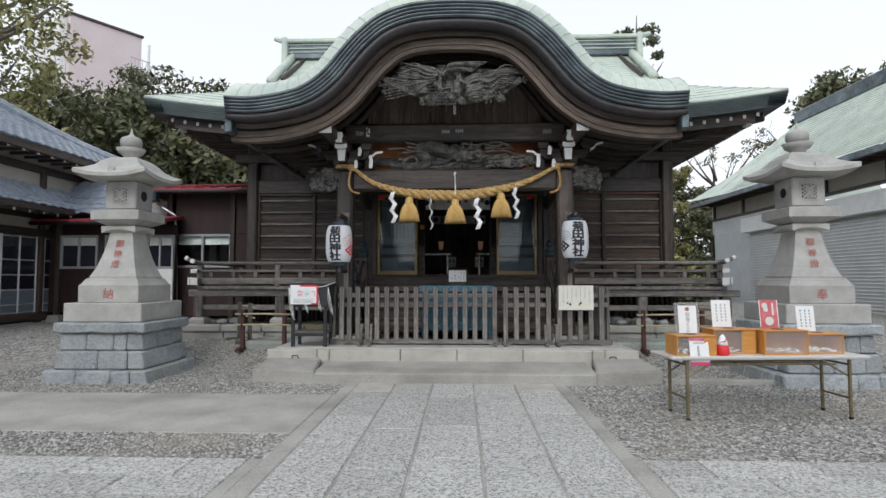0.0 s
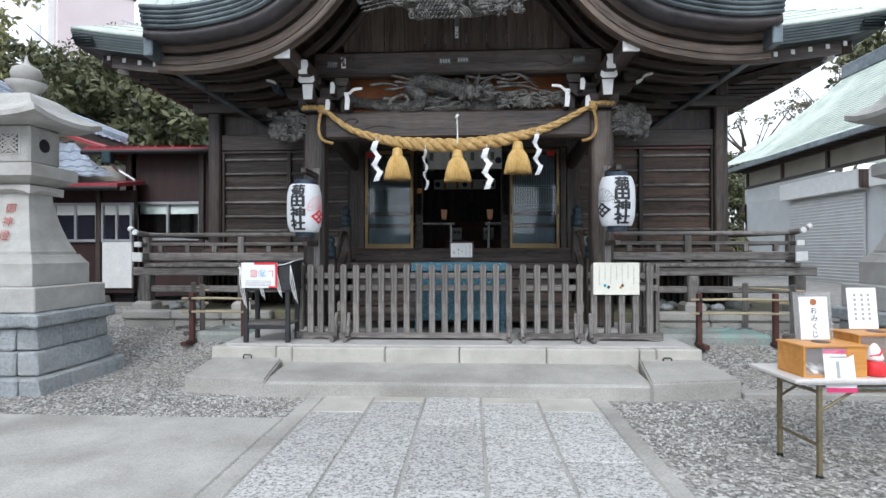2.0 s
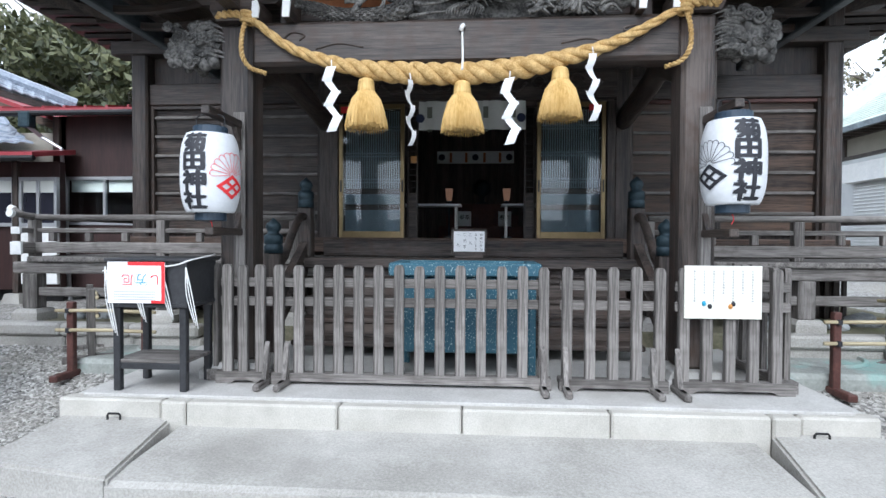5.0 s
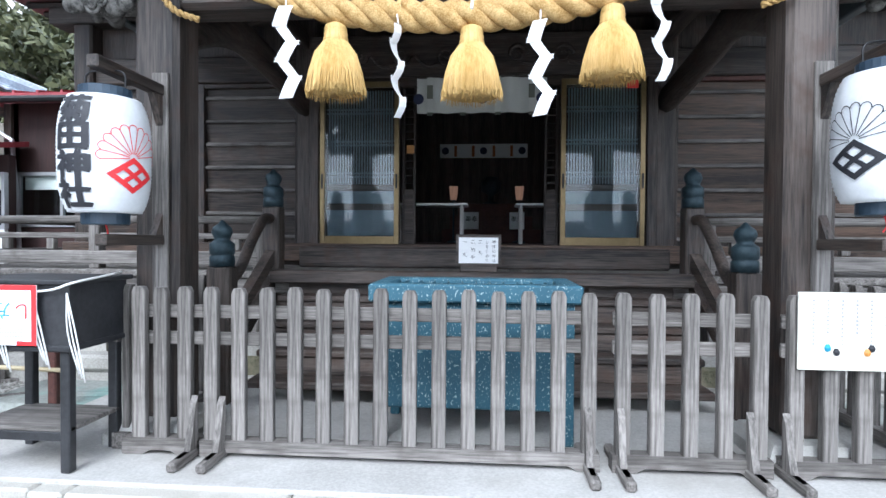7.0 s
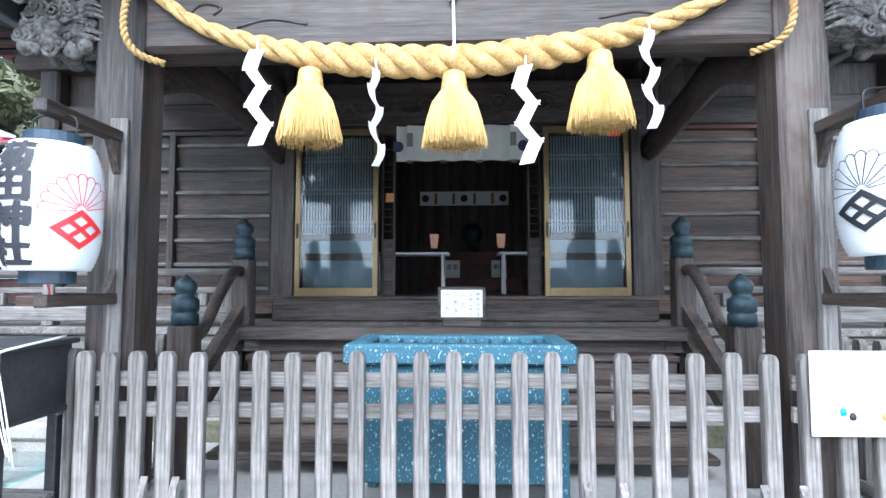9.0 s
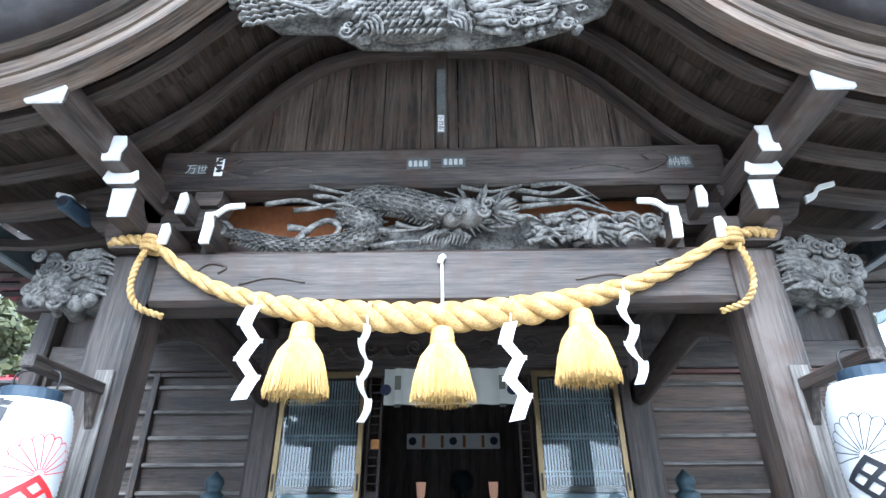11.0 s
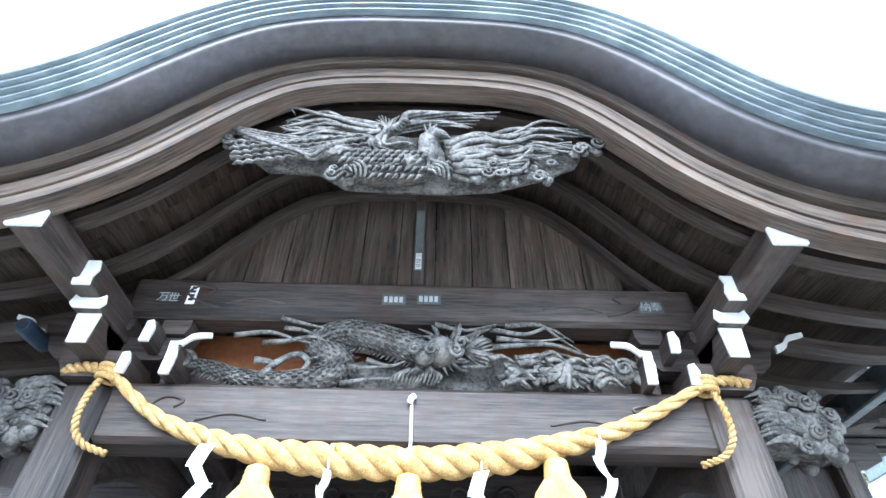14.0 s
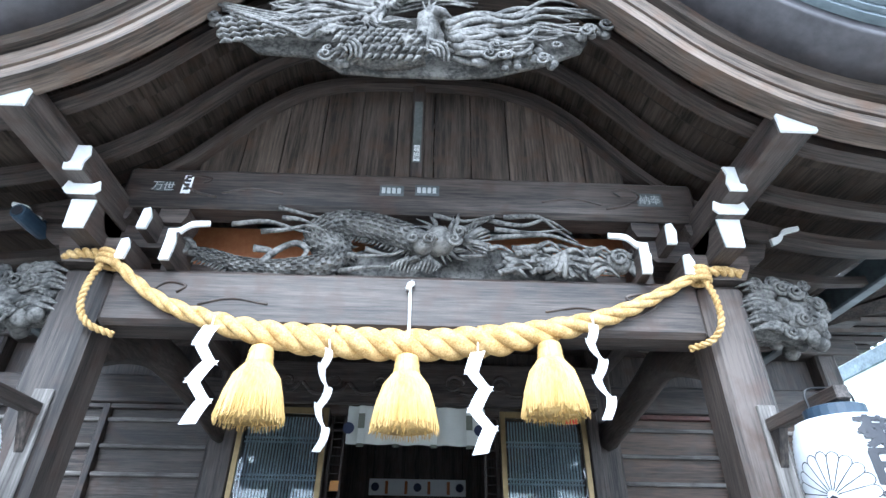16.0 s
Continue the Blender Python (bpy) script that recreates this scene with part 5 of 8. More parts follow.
def straw_tassel(x, z, seed):
    t = thing("straw_tassel", x, RY + 0.0, z, "golden straw tassel hanging from the rope", "tassel", group="straw tassels")
    rn = random.Random(seed)
    part("neck", lathe([(0.030, 0.06), (0.055, 0.045), (0.062, 0.02), (0.058, 0.012), (0.064, 0.0), (0.062, -0.02), (0.066, -0.028), (0.068, -0.05), (0.06, -0.06)][::-1], 18), STRAW, t, "bound straw neck", True)
    part("core", lathe([(0.152, -0.335), (0.146, -0.30), (0.132, -0.20), (0.102, -0.11), (0.06, -0.05)], 20), STRAW, t, "", True)
    bm = bmesh.new()
    for k in range(300):
        a = 2 * math.pi * (k + rn.uniform(-0.4, 0.4)) / 300
        r1 = 0.157 + rn.uniform(-0.012, 0.010)
        zz = -0.35 + rn.uniform(-0.02, 0.022)
        pts = [(0.062 * math.cos(a), 0.062 * math.sin(a), -0.045), (0.112 * math.cos(a), 0.112 * math.sin(a), -0.12), (0.140 * math.cos(a), 0.140 * math.sin(a), -0.22), (r1 * math.cos(a + rn.uniform(-0.05, 0.05)), r1 * math.sin(a), zz)]
        tube(pts, [0.0022, 0.0026, 0.0026, 0.0014], 4, bm)
    for k in range(110):
        a, r1 = rn.uniform(0, 6.28), 0.14 * math.sqrt(rn.random())
        tube([(0.8 * r1 * math.cos(a), 0.8 * r1 * math.sin(a), -0.30), (r1 * math.cos(a), r1 * math.sin(a), -0.345 + rn.uniform(-0.012, 0.012))], 0.003, 4, bm)
    part("fringe", bm, STRAW, t, "loose straw ends")
    t.scale = (1.0 * t.scale.x, 1.0 * t.scale.y, 0.92 * t.scale.z)


for k, (x, z) in enumerate(((-0.68, 2.63), (0.05, 2.60), (0.775, 2.69))):
    straw_tassel(x, z, k)


def streamer(x, z, flip, twist):
    """Folded zigzag of white paper."""
    s = thing("paper_streamer", x, RY - 0.07, z, "white zigzag paper streamer hanging from the rope", "paper streamer", twist, "paper streamers")
    w, off, zt = 0.072, 0.0, 0.0
    for k, (skew, h) in enumerate(((-0.035, 0.11), (0.07, 0.095), (-0.06, 0.115), (0.075, 0.095), (-0.05, 0.12))):
        skew *= flip
        zb = zt - h
        bm, rows = bmesh.new(), []
        for j in range(5):
            f = j / 4
            mid = Vector((off + skew * f, 0.016 * math.sin(f * 3.14) * (1 if k % 2 else -1), zt - h * f))
            rise = 0.006 * (1 if k % 2 else -1) * flip
            q0, q1 = mid + Vector((-w / 2, 0, rise)), mid + Vector((w / 2, 0.01, -rise))
            rows.append([bm.verts.new(q) for q in (q0, q1, q1 + Vector((0, 0.0015, 0)), q0 + Vector((0, 0.0015, 0)))])
        for r0, r1 in zip(rows, rows[1:]):
            for i in range(4):
                bm.faces.new((r0[i], r0[(i + 1) % 4], r1[(i + 1) % 4], r1[i]))
        bm.faces.new(rows[0])
        bm.faces.new(rows[-1][::-1])
        part("fold", bm, PAPER, s)
        off, zt = off + skew, zb + 0.012
    part("tie", tube([(0, 0, 0.0), (0, 0.01, 0.05)], 0.004, 5), PAPER, s)


for x, z, fl, tw in ((-0.93, 2.76, 1, 15), (-0.33, 2.65, 1, 62), (0.40, 2.655, 1, -8), (1.0, 2.82, 1, 25)):
    streamer(x, z, fl, tw)


# ---- carvings ----
def strand2(bm, to3, knots, r0, r1, depth, wave=0.0, flat=0.6, n=6):
    pts = [to3(*k) + Vector((0, depth + 0.02 * math.sin(i * 1.7 + wave), 0)) for i, k in enumerate(knots)]
    pts = smooth_line(pts, 4)
    m = len(pts) - 1
    tube(pts, [r0 + (r1 - r0) * (i / m) for i in range(m + 1)], n, bm, flat, (0, 1, 0))


def knob(bm, c, r, squash=0.7):
    mtx = Matrix.Translation(c) @ Matrix.Diagonal((r, r * squash, r, 1))
    bmesh.ops.create_icosphere(bm, subdivisions=2, radius=1, matrix=mtx)


def curl(bm, c, r, w, sgn=1, turns=1.6):
    """A carved spiral."""
    pts = []
    for i in range(18):
        f = i / 17
        a = sgn * f * turns * 2 * math.pi
        rr = r * (1 - 0.82 * f)
        pts.append(Vector(c) + Vector((rr * math.cos(a), -0.02 * f, rr * math.sin(a))))
    tube(pts, [w * (1 - 0.5 * i / 17) for i in range(18)], 6, bm)


def phoenix():
    bm, rn = bmesh.new(), random.Random(11)
    Y = 8.10

    def to3(cx, cy):
        return Vector((-1.19 + cx * 0.00152, Y, 4.66 - cy * 0.00185))
    out = [(70, 155), (180, 95), (330, 55), (560, 40), (780, 75), (1000, 45), (1250, 60), (1440, 95), (1525, 170), (1490, 230), (1330, 310), (1130, 380), (960, 400), (700, 400), (520, 390), (400, 310), (180, 300), (80, 220)]
    out = [(790 + 0.9 * (a - 790), 215 + 0.8 * (b - 215)) for a, b in out]
    prism([(to3(*p).x, to3(*p).z) for p in out], "y", Y + 0.06, Y + 0.09, bm)
    for k in range(17):                      # spread wing
        f = k / 16
        root, tip = (640 - 170 * f, 195 + 90 * f), (75 + 330 * f ** 1.5, 155 + 165 * f)
        mid = ((root[0] + tip[0]) / 2, (root[1] + tip[1]) / 2 + 18)
        strand2(bm, to3, [root, mid, tip], 0.017, 0.010, -0.05 - 0.003 * k - 0.022 * (k % 2), 0, 0.8)
    for k in range(6):
        strand2(bm, to3, [(640 - 30 * k, 215 + 12 * k), (600 - 30 * k, 260 + 8 * k), (540 - 22 * k, 300)], 0.03, 0.02, -0.08, k, 0.5)
    for k in range(12):                      # raised wing
        f = k / 11
        strand2(bm, to3, [(665 + 8 * k, 180 - 4 * k), (740 + 30 * f, 110 - 40 * f + 30 * (1 - f)), (900 + 60 * f, 55 + 60 * (1 - f)), (1130 - 260 * (1 - f) * 0.6, 60 + 70 * (1 - f))], 0.022, 0.008, -0.05 - 0.003 * k, k, 0.5)
    for k in range(9):                       # neck ruff
        strand2(bm, to3, [(690, 190), (640 + 6 * k, 230 + 6 * k), (680 + 10 * k, 290 - 2 * k), (760 + 5 * k, 300 - 4 * k)], 0.016, 0.008, -0.10 - 0.004 * k, k, 0.6)
    strand2(bm, to3, [(560, 330), (660, 350), (760, 350), (830, 335)], 0.045, 0.085, -0.03, 0, 0.9, 8)
    for r in range(5):                       # breast feathers
        for k in range(11):
            a, b = 560 + 27 * k + 13 * (r % 2), 305 + 20 * r
            p = to3(a, b) + Vector((0, -0.10 - 0.012 * (4 - abs(r - 2)) + 0.01 * r, 0))
            tube([p, p + Vector((-0.02, -0.012, -0.018)), p + Vector((-0.042, 0.0, -0.036))], [0.016, 0.021, 0.005], 5, bm, 0.6)
    for r in range(4):                       # short feathers over the spread wing
        for k in range(14):
            p = to3(600 - 34 * k + 12 * r, 205 + 6 * k + 22 * r) + Vector((0, -0.085, 0))
            tube([p, p + Vector((-0.03, -0.01, -0.004)), p + Vector((-0.06, 0.0, -0.012))], [0.013, 0.017, 0.004], 5, bm, 0.6)
    strand2(bm, to3, [(760, 345), (820, 325), (850, 275), (845, 230), (870, 215)], 0.075, 0.05, -0.09, 0, 0.9, 8)
    knob(bm, to3(868, 222) + Vector((0, -0.12, 0)), 0.058, 0.8)
    tube([to3(880, 228) + Vector((0, -0.14, 0)), to3(905, 240) + Vector((0, -0.16, 0)), to3(930, 262) + Vector((0, -0.16, 0))], [0.036, 0.022, 0.006], 7, bm)
    for k in range(9):
        a = radians(100 - 20 * k)
        strand2(bm, to3, [(860, 215), (860 + 35 * math.cos(a) - 15, 205 - 35 * math.sin(a)), (860 + 75 * math.cos(a) - 20, 205 - 60 * math.sin(a))], 0.016, 0.004, -0.10, k)
    for k in range(26):                      # streaming tail
        f = k / 25
        y0 = 210 + 130 * f
        y1 = 95 + 225 * f
        xe = 1520 - 330 * f ** 2 - rn.uniform(0, 120)
        w = 16 * (1 if k % 2 else -1)
        strand2(bm, to3, [(900 + 40 * f, y0), (1020, y0 * 0.6 + y1 * 0.4 + w), (1160, y0 * 0.4 + y1 * 0.6 - w), (1300 - 90 * f, y1 + w * 0.8), (xe, y1 + 6)], 0.028, 0.007, -0.02 - 0.05 * rn.random(), k, 0.6)
    for k in range(16):                      # flames over the spread wing
        f = k / 15
        y1 = 65 + 105 * f
        w = 14 * (1 if k % 2 else -1)
        strand2(bm, to3, [(660, 120 + 45 * f), (560, 95 + 70 * f + w), (440, y1 - w), (330 - 30 * rn.random(), y1 + w), (200 + 60 * rn.random() + 80 * (1 - f), y1 + 4)], 0.024, 0.006, -0.01 - 0.04 * rn.random(), k, 0.6)
    for k in range(12):
        a = radians(40 + 11 * k)
        strand2(bm, to3, [(690, 150), (690 + 35 * math.cos(a), 140 - 30 * math.sin(a)), (690 + 75 * math.cos(a), 140 - 72 * math.sin(a))], 0.014, 0.004, -0.05, k)
    for cx, cy, n, sx, sy in ((170, 245, 16, 90, 45), (520, 355, 12, 90, 30), (1120, 330, 26, 190, 45), (1440, 205, 9, 60, 25)):
        for k in range(n):
            p = to3(cx + rn.uniform(-sx, sx), cy + rn.uniform(-sy, sy))
            if k % 3:
                knob(bm, p + Vector((0, -0.02, 0)), rn.uniform(0.02, 0.036), 0.7)
            else:
                curl(bm, p + Vector((0, -0.055, 0)), rn.uniform(0.03, 0.045), 0.011, rn.choice((-1, 1)))
    for cx in (590, 880):                    # talons
        for j in range(4):
            strand2(bm, to3, [(cx - 25, 335), (cx - 30 + 18 * j, 365), (cx - 12 + 18 * j, 385), (cx + 14 * j, 408)], 0.017, 0.006, -0.12, j, 0.9)
    return solo("phoenix_carving", bm, CARVED, "weathered grey wood carving of a spread-winged bird in clouds", "carving", True)


def dragon():
    bm, rn = bmesh.new(), random.Random(5)
    Y = 8.93

    def to3(cx, cy):
        return Vector((-1.425 + cx * 0.001845, Y, 3.685 - cy * 0.00196))
    body = smooth_line([to3(*p) + Vector((0, 0.04 * math.sin(i), 0)) for i, p in enumerate([(75, 190), (160, 198), (240, 222), (340, 245), (440, 252), (540, 235), (565, 180), (500, 140), (490, 100), (560, 78), (650, 95), (720, 120), (800, 140), (870, 160)])], 6)
    m = len(body)
    rad = [0.03 + 0.055 * min(1, i / (0.55 * m)) for i in range(m)]
    tube(body, rad, 12, bm)
    for i in range(3, m - 6, 1):             # scales and back fins
        p, d = body[i], (body[min(i + 1, m - 1)] - body[i - 1]).normalized()
        nrm = d.cross(Vector((0, 1, 0))).normalized()
        tube([p - nrm * rad[i] * 0.9, p - nrm * (rad[i] + 0.035) - d * 0.02], [0.014, 0.002], 5, bm)
        for j in range(5):
            a = radians(-70 + 35 * j + (17 if i % 2 else 0))
            q = p + rad[i] * (math.cos(a) * Vector((0, -1, 0)) + math.sin(a) * nrm)
            tube([q - d * 0.012, q + d * 0.02 + (q - p) * 0.12], [0.018, 0.004], 5, bm, 0.5)
    curl(bm, to3(80, 190) + Vector((0, -0.03, 0)), 0.06, 0.02)
    knob(bm, to3(880, 165) + Vector((0, -0.10, 0)), 0.095, 0.9)
    knob(bm, to3(830, 195) + Vector((0, -0.15, 0)), 0.06, 0.9)
    for c in ((800, 190), (850, 190), (925, 190), (940, 165)):
        curl(bm, to3(*c) + Vector((0, -0.20, 0)), 0.04, 0.012, rn.choice((-1, 1)))
    for k in range(34):                      # mane
        a = radians(-200 + 12 * k)
        l = rn.uniform(70, 130)
        strand2(bm, to3, [(890 + 25 * math.cos(a), 150 - 20 * math.sin(a)), (890 + 0.6 * l * math.cos(a), 150 - 0.5 * l * math.sin(a)), (890 + l * math.cos(a + 0.15), 150 - 0.75 * l * math.sin(a + 0.15))], 0.020, 0.004, -0.07, k)
    for k in range(14):
        a = radians(-50 + 9 * k)
        strand2(bm, to3, [(960, 165), (960 + 45 * math.cos(a), 160 - 45 * math.sin(a)), (960 + 85 * math.cos(a), 160 - 75 * math.sin(a))], 0.018, 0.006, -0.11, k)
    for k in range(14):                      # beard and claws
        x = 730 + 11 * k
        strand2(bm, to3, [(790 + 5 * k, 225), (x + 10, 240), (x, 268)], 0.018, 0.004, -0.10, k)
    for a, b, c, d in ((870, 110, 850, 60), (920, 110, 945, 45), (930, 120, 1060, 55)):
        tube([to3(a, b) + Vector((0, -0.06, 0)), to3((a + c) / 2 + 6, (b + d) / 2) + Vector((0, -0.07, 0)), to3(c, d) + Vector((0, -0.06, 0))], [0.022, 0.017, 0.006], 7, bm)
    for kn in ([(215, 103), (330, 100), (420, 122), (500, 130)], [(320, 140), (400, 138), (470, 128), (520, 135)], [(360, 55), (440, 65), (500, 75)], [(380, 92), (440, 100), (500, 118)], [(860, 62), (960, 78), (1060, 62)],
               [(1040, 65), (1150, 90), (1230, 70), (1310, 108)], [(1045, 135), (1150, 128), (1240, 135), (1330, 160), (1400, 170)], [(1060, 100), (1180, 112), (1280, 105)], [(650, 190), (720, 200), (770, 185)], [(1030, 200), (990, 215), (940, 215)],
               [(1090, 60), (1200, 60), (1260, 95), (1330, 140)], [(580, 262), (660, 255), (730, 250)], [(600, 215), (660, 225), (720, 215)]):
        strand2(bm, to3, kn, 0.020, 0.006, -0.05 - 0.05 * rn.random(), rn.random() * 6, 0.8)
    for k in range(60):                      # hind body in waves
        x, y = rn.uniform(1030, 1360), rn.uniform(170, 265)
        strand2(bm, to3, [(x, y), (x + 40, y - 14 + rn.uniform(-10, 10)), (x + 80, y + 8)], 0.022, 0.006, -0.04 - 0.06 * rn.random(), k)
    for k in range(9):
        a = radians(200 + 17 * k)
        strand2(bm, to3, [(1270, 195), (1270 + 50 * math.cos(a), 195 - 45 * math.sin(a)), (1270 + 95 * math.cos(a), 195 - 75 * math.sin(a))], 0.022, 0.014, -0.10, k)
    tail = to3(1445, 205) + Vector((0, -0.05, 0))
    knob(bm, tail, 0.085, 0.7)
    curl(bm, tail + Vector((0, -0.05, 0)), 0.06, 0.014)
    for k in range(5):
        strand2(bm, to3, [(1450, 190), (1470 + 8 * k, 160 + 22 * k), (1500 + 5 * k, 175 + 22 * k)], 0.03, 0.008, -0.04, k)
    for kn in ([(330, 245), (370, 190), (430, 170), (470, 200), (440, 240)], [(300, 190), (345, 190), (370, 215)]):
        strand2(bm, to3, kn, 0.026, 0.016, -0.05)
    prism([(to3(*p).x, to3(*p).z) for p in ((420, 275), (520, 200), (700, 130), (1000, 120), (1380, 200), (1400, 275))], "y", Y + 0.05, Y + 0.08, bm)
    return solo("dragon_carving", bm, CARVED, "weathered grey wood carving of a coiling dragon on the beam", "carving", True)


def lion_head(x, sgn, seed):
    """Carved nosing on the outer side of a post."""
    bm, rn = bmesh.new(), random.Random(seed)
    c = Vector((0, 0, 0))
    box(-0.02, 0.30, -0.11, 0.11, -0.15, 0.13, 0.05, bm)
    knob(bm, Vector((0.28, -0.02, -0.03)), 0.15, 0.9)
    knob(bm, Vector((0.36, -0.06, -0.08)), 0.08, 0.9)
    for k in range(34):
        p = Vector((rn.uniform(0.02, 0.42), -0.13 + rn.uniform(-0.02, 0.02), rn.uniform(-0.15, 0.15)))
        if k % 2:
            curl(bm, p, rn.uniform(0.03, 0.055), 0.014, rn.choice((-1, 1)), 1.8)
        else:
            knob(bm, p + Vector((0, 0.03, 0)), rn.uniform(0.03, 0.055), 0.8)
    for k in range(22):
        z = rn.uniform(-0.14, 0.14)
        x0 = rn.uniform(0.10, 0.2)
        tube(smooth_line([(x0, -0.12, z), (x0 - 0.08, -0.14, z + 0.015), (x0 - 0.17, -0.12, z - 0.01)], 3), [0.02, 0.02, 0.018, 0.016, 0.012, 0.008, 0.004], 6, bm)
    for k in range(12):
        p = Vector((rn.uniform(0.1, 0.42), rn.uniform(-0.1, 0.1), rn.choice((-0.15, 0.14)) + rn.uniform(-0.02, 0.02)))
        knob(bm, p, rn.uniform(0.035, 0.055), 0.9)
    for v in bm.verts:
        v.co.x *= sgn
    ob = solo("beast_head_carving", bm, CARVED, "weathered curly beast-head carving on the beam end", "carving", True, "beast-head carvings")
    ob.matrix_basis = P(x, PY, 3.0)


phoenix()
dragon()
lion_head(PX[0] - 0.13, -1, 1)
lion_head(PX[1] + 0.13, 1, 2)

# ---- white-edged bracket blocks on the posts ----

for x, s in ((PX[0], -1), (PX[1], 1)):
    bk = thing("bracket_block", x, PY, 3.15, "stepped timber bracket with white painted fronts on the post", "bracket", group="bracket blocks", kind="structure")
    part("base_block", prism([(-0.13, 0), (0.13, 0), (0.18, 0.09), (0.18, 0.16), (-0.18, 0.16), (-0.18, 0.09)], "y", -0.17, 0.17), OLD["x"], bk)
    part("arm", prism([(-0.36, 0.22), (-0.30, 0.17), (0.30, 0.17), (0.36, 0.22), (0.40, 0.32), (-0.40, 0.32)], "y", -0.06, 0.06), OLD["x"], bk)
    part("forward_arm", prism([(0.15, 0.17), (-0.20, 0.17), (-0.26, 0.24), (-0.28, 0.32), (0.15, 0.32)], "x", -0.06, 0.06), OLD["y"], bk)
    for bx in (-0.34, 0.0, 0.34):
        part("bearing_block", prism([(bx - 0.06, 0.33), (bx + 0.06, 0.33), (bx + 0.085, 0.38), (bx + 0.085, 0.43), (bx - 0.085, 0.43), (bx - 0.085, 0.38)], "y", -0.09, 0.09), OLD["x"], bk)
    # white fronts
    part("white_front", prism([(-0.05, 0.09), (0.05, 0.09), (0.065, 0.27), (-0.065, 0.27)], "y", -0.375, -0.362), WHITE, bk, "white painted front")
    part("white_front", prism([(-0.075, 0.272), (0.075, 0.272), (0.10, 0.30), (0.085, 0.355), (0.05, 0.335), (-0.05, 0.335), (-0.085, 0.355), (-0.10, 0.30)], "y", -0.43, -0.417), WHITE, bk, "white painted front")
    part("white_front", prism([(-0.05, 0.338), (0.045, 0.338), (0.04, 0.39), (0.06, 0.44), (0.045, 0.50), (-0.055, 0.50), (-0.04, 0.45), (-0.06, 0.39)], "y", -0.55, -0.537), WHITE, bk, "white painted front")
    part("nose_timber", prism([(-0.362, 0.09), (0.1, 0.09), (0.1, 0.27), (-0.362, 0.27)], "x", -0.06, 0.06), OLD["y"], bk)
    part("nose_timber", prism([(-0.417, 0.272), (0.1, 0.272), (0.1, 0.336), (-0.417, 0.336)], "x", -0.075, 0.075), OLD["y"], bk)
    part("nose_timber", prism([(-0.537, 0.50), (-0.537, 0.34), (0.1, 0.338), (0.1, 0.50)], "x", -0.05, 0.05), OLD["y"], bk)
    for dx, z0, zz in ((-0.20 * s, 0.0, 0.13), (-0.44 * s, 0.0, 0.19), (-0.26 * s, 0.20, 0.34)):
        part("white_edge", prism([(dx - 0.03, z0), (dx + 0.022, z0), (dx + 0.034, z0 + 0.6 * (zz - z0)), (dx + 0.014, zz), (dx - 0.022, zz * 0.93 + z0 * 0.07)], "y", -0.225, -0.205), WHITE, bk, "white painted edge")
        part("side_arm", prism([(dx - 0.03, z0), (dx + 0.022, z0), (dx + 0.03, zz), (dx - 0.02, zz)], "y", -0.204, 0.05), OLD["y"], bk)
    for y0, pts in ((-0.20, [(-0.40, 0.19), (-0.46, 0.20), (-0.52, 0.25), (-0.62, 0.26)]), (-0.12, [(0.40, 0.30), (0.46, 0.33), (0.50, 0.38), (0.60, 0.41)])):
        bm = bmesh.new()
        mid = smooth_line([(a * s, y0, b) for a, b in pts], 6)
        for k, (p, q) in enumerate(zip(mid, mid[1:])):
            w0, w1 = (0.021 * (1.15 - 0.5 * e / len(mid)) for e in (k, k + 1))
            prism([(p.x, p.z - w0), (q.x, q.z - w1), (q.x, q.z + w1), (p.x, p.z + w0)], "y", y0, y0 + 0.02, bm)
        bmesh.ops.remove_doubles(bm, verts=bm.verts, dist=0.0005)
        part("white_scroll", bm, WHITE, bk, "white painted scroll")

# scroll incisions on the beams, as thin raised mouldings
for z0, y, xs in ((2.98, PY - 0.132, 1.15), (3.75, PY - 0.102, 1.2)):
    sc = thing("beam_scroll", 0.035, y, z0, "shallow carved scroll line on the beam", "carving", group="beam scrolls", kind="structure")
    for s in (-1, 1):
        part("scroll", tube(smooth_line([(s * xs, 0, -0.08), (s * (xs + 0.12), 0, -0.05), (s * (xs + 0.22), 0, 0.02), (s * (xs + 0.16), 0, 0.08), (s * (xs + 0.06), 0, 0.06), (s * (xs + 0.10), 0, 0.02)], 5), 0.008, 6), OLD["x"], sc, "", True)
        part("scroll", tube(smooth_line([(s * (xs - 0.03), 0, -0.05), (s * (xs - 0.2), 0, -0.01), (s * (xs - 0.4), 0, -0.04)], 5), 0.007, 6), OLD["x"], sc, "", True)
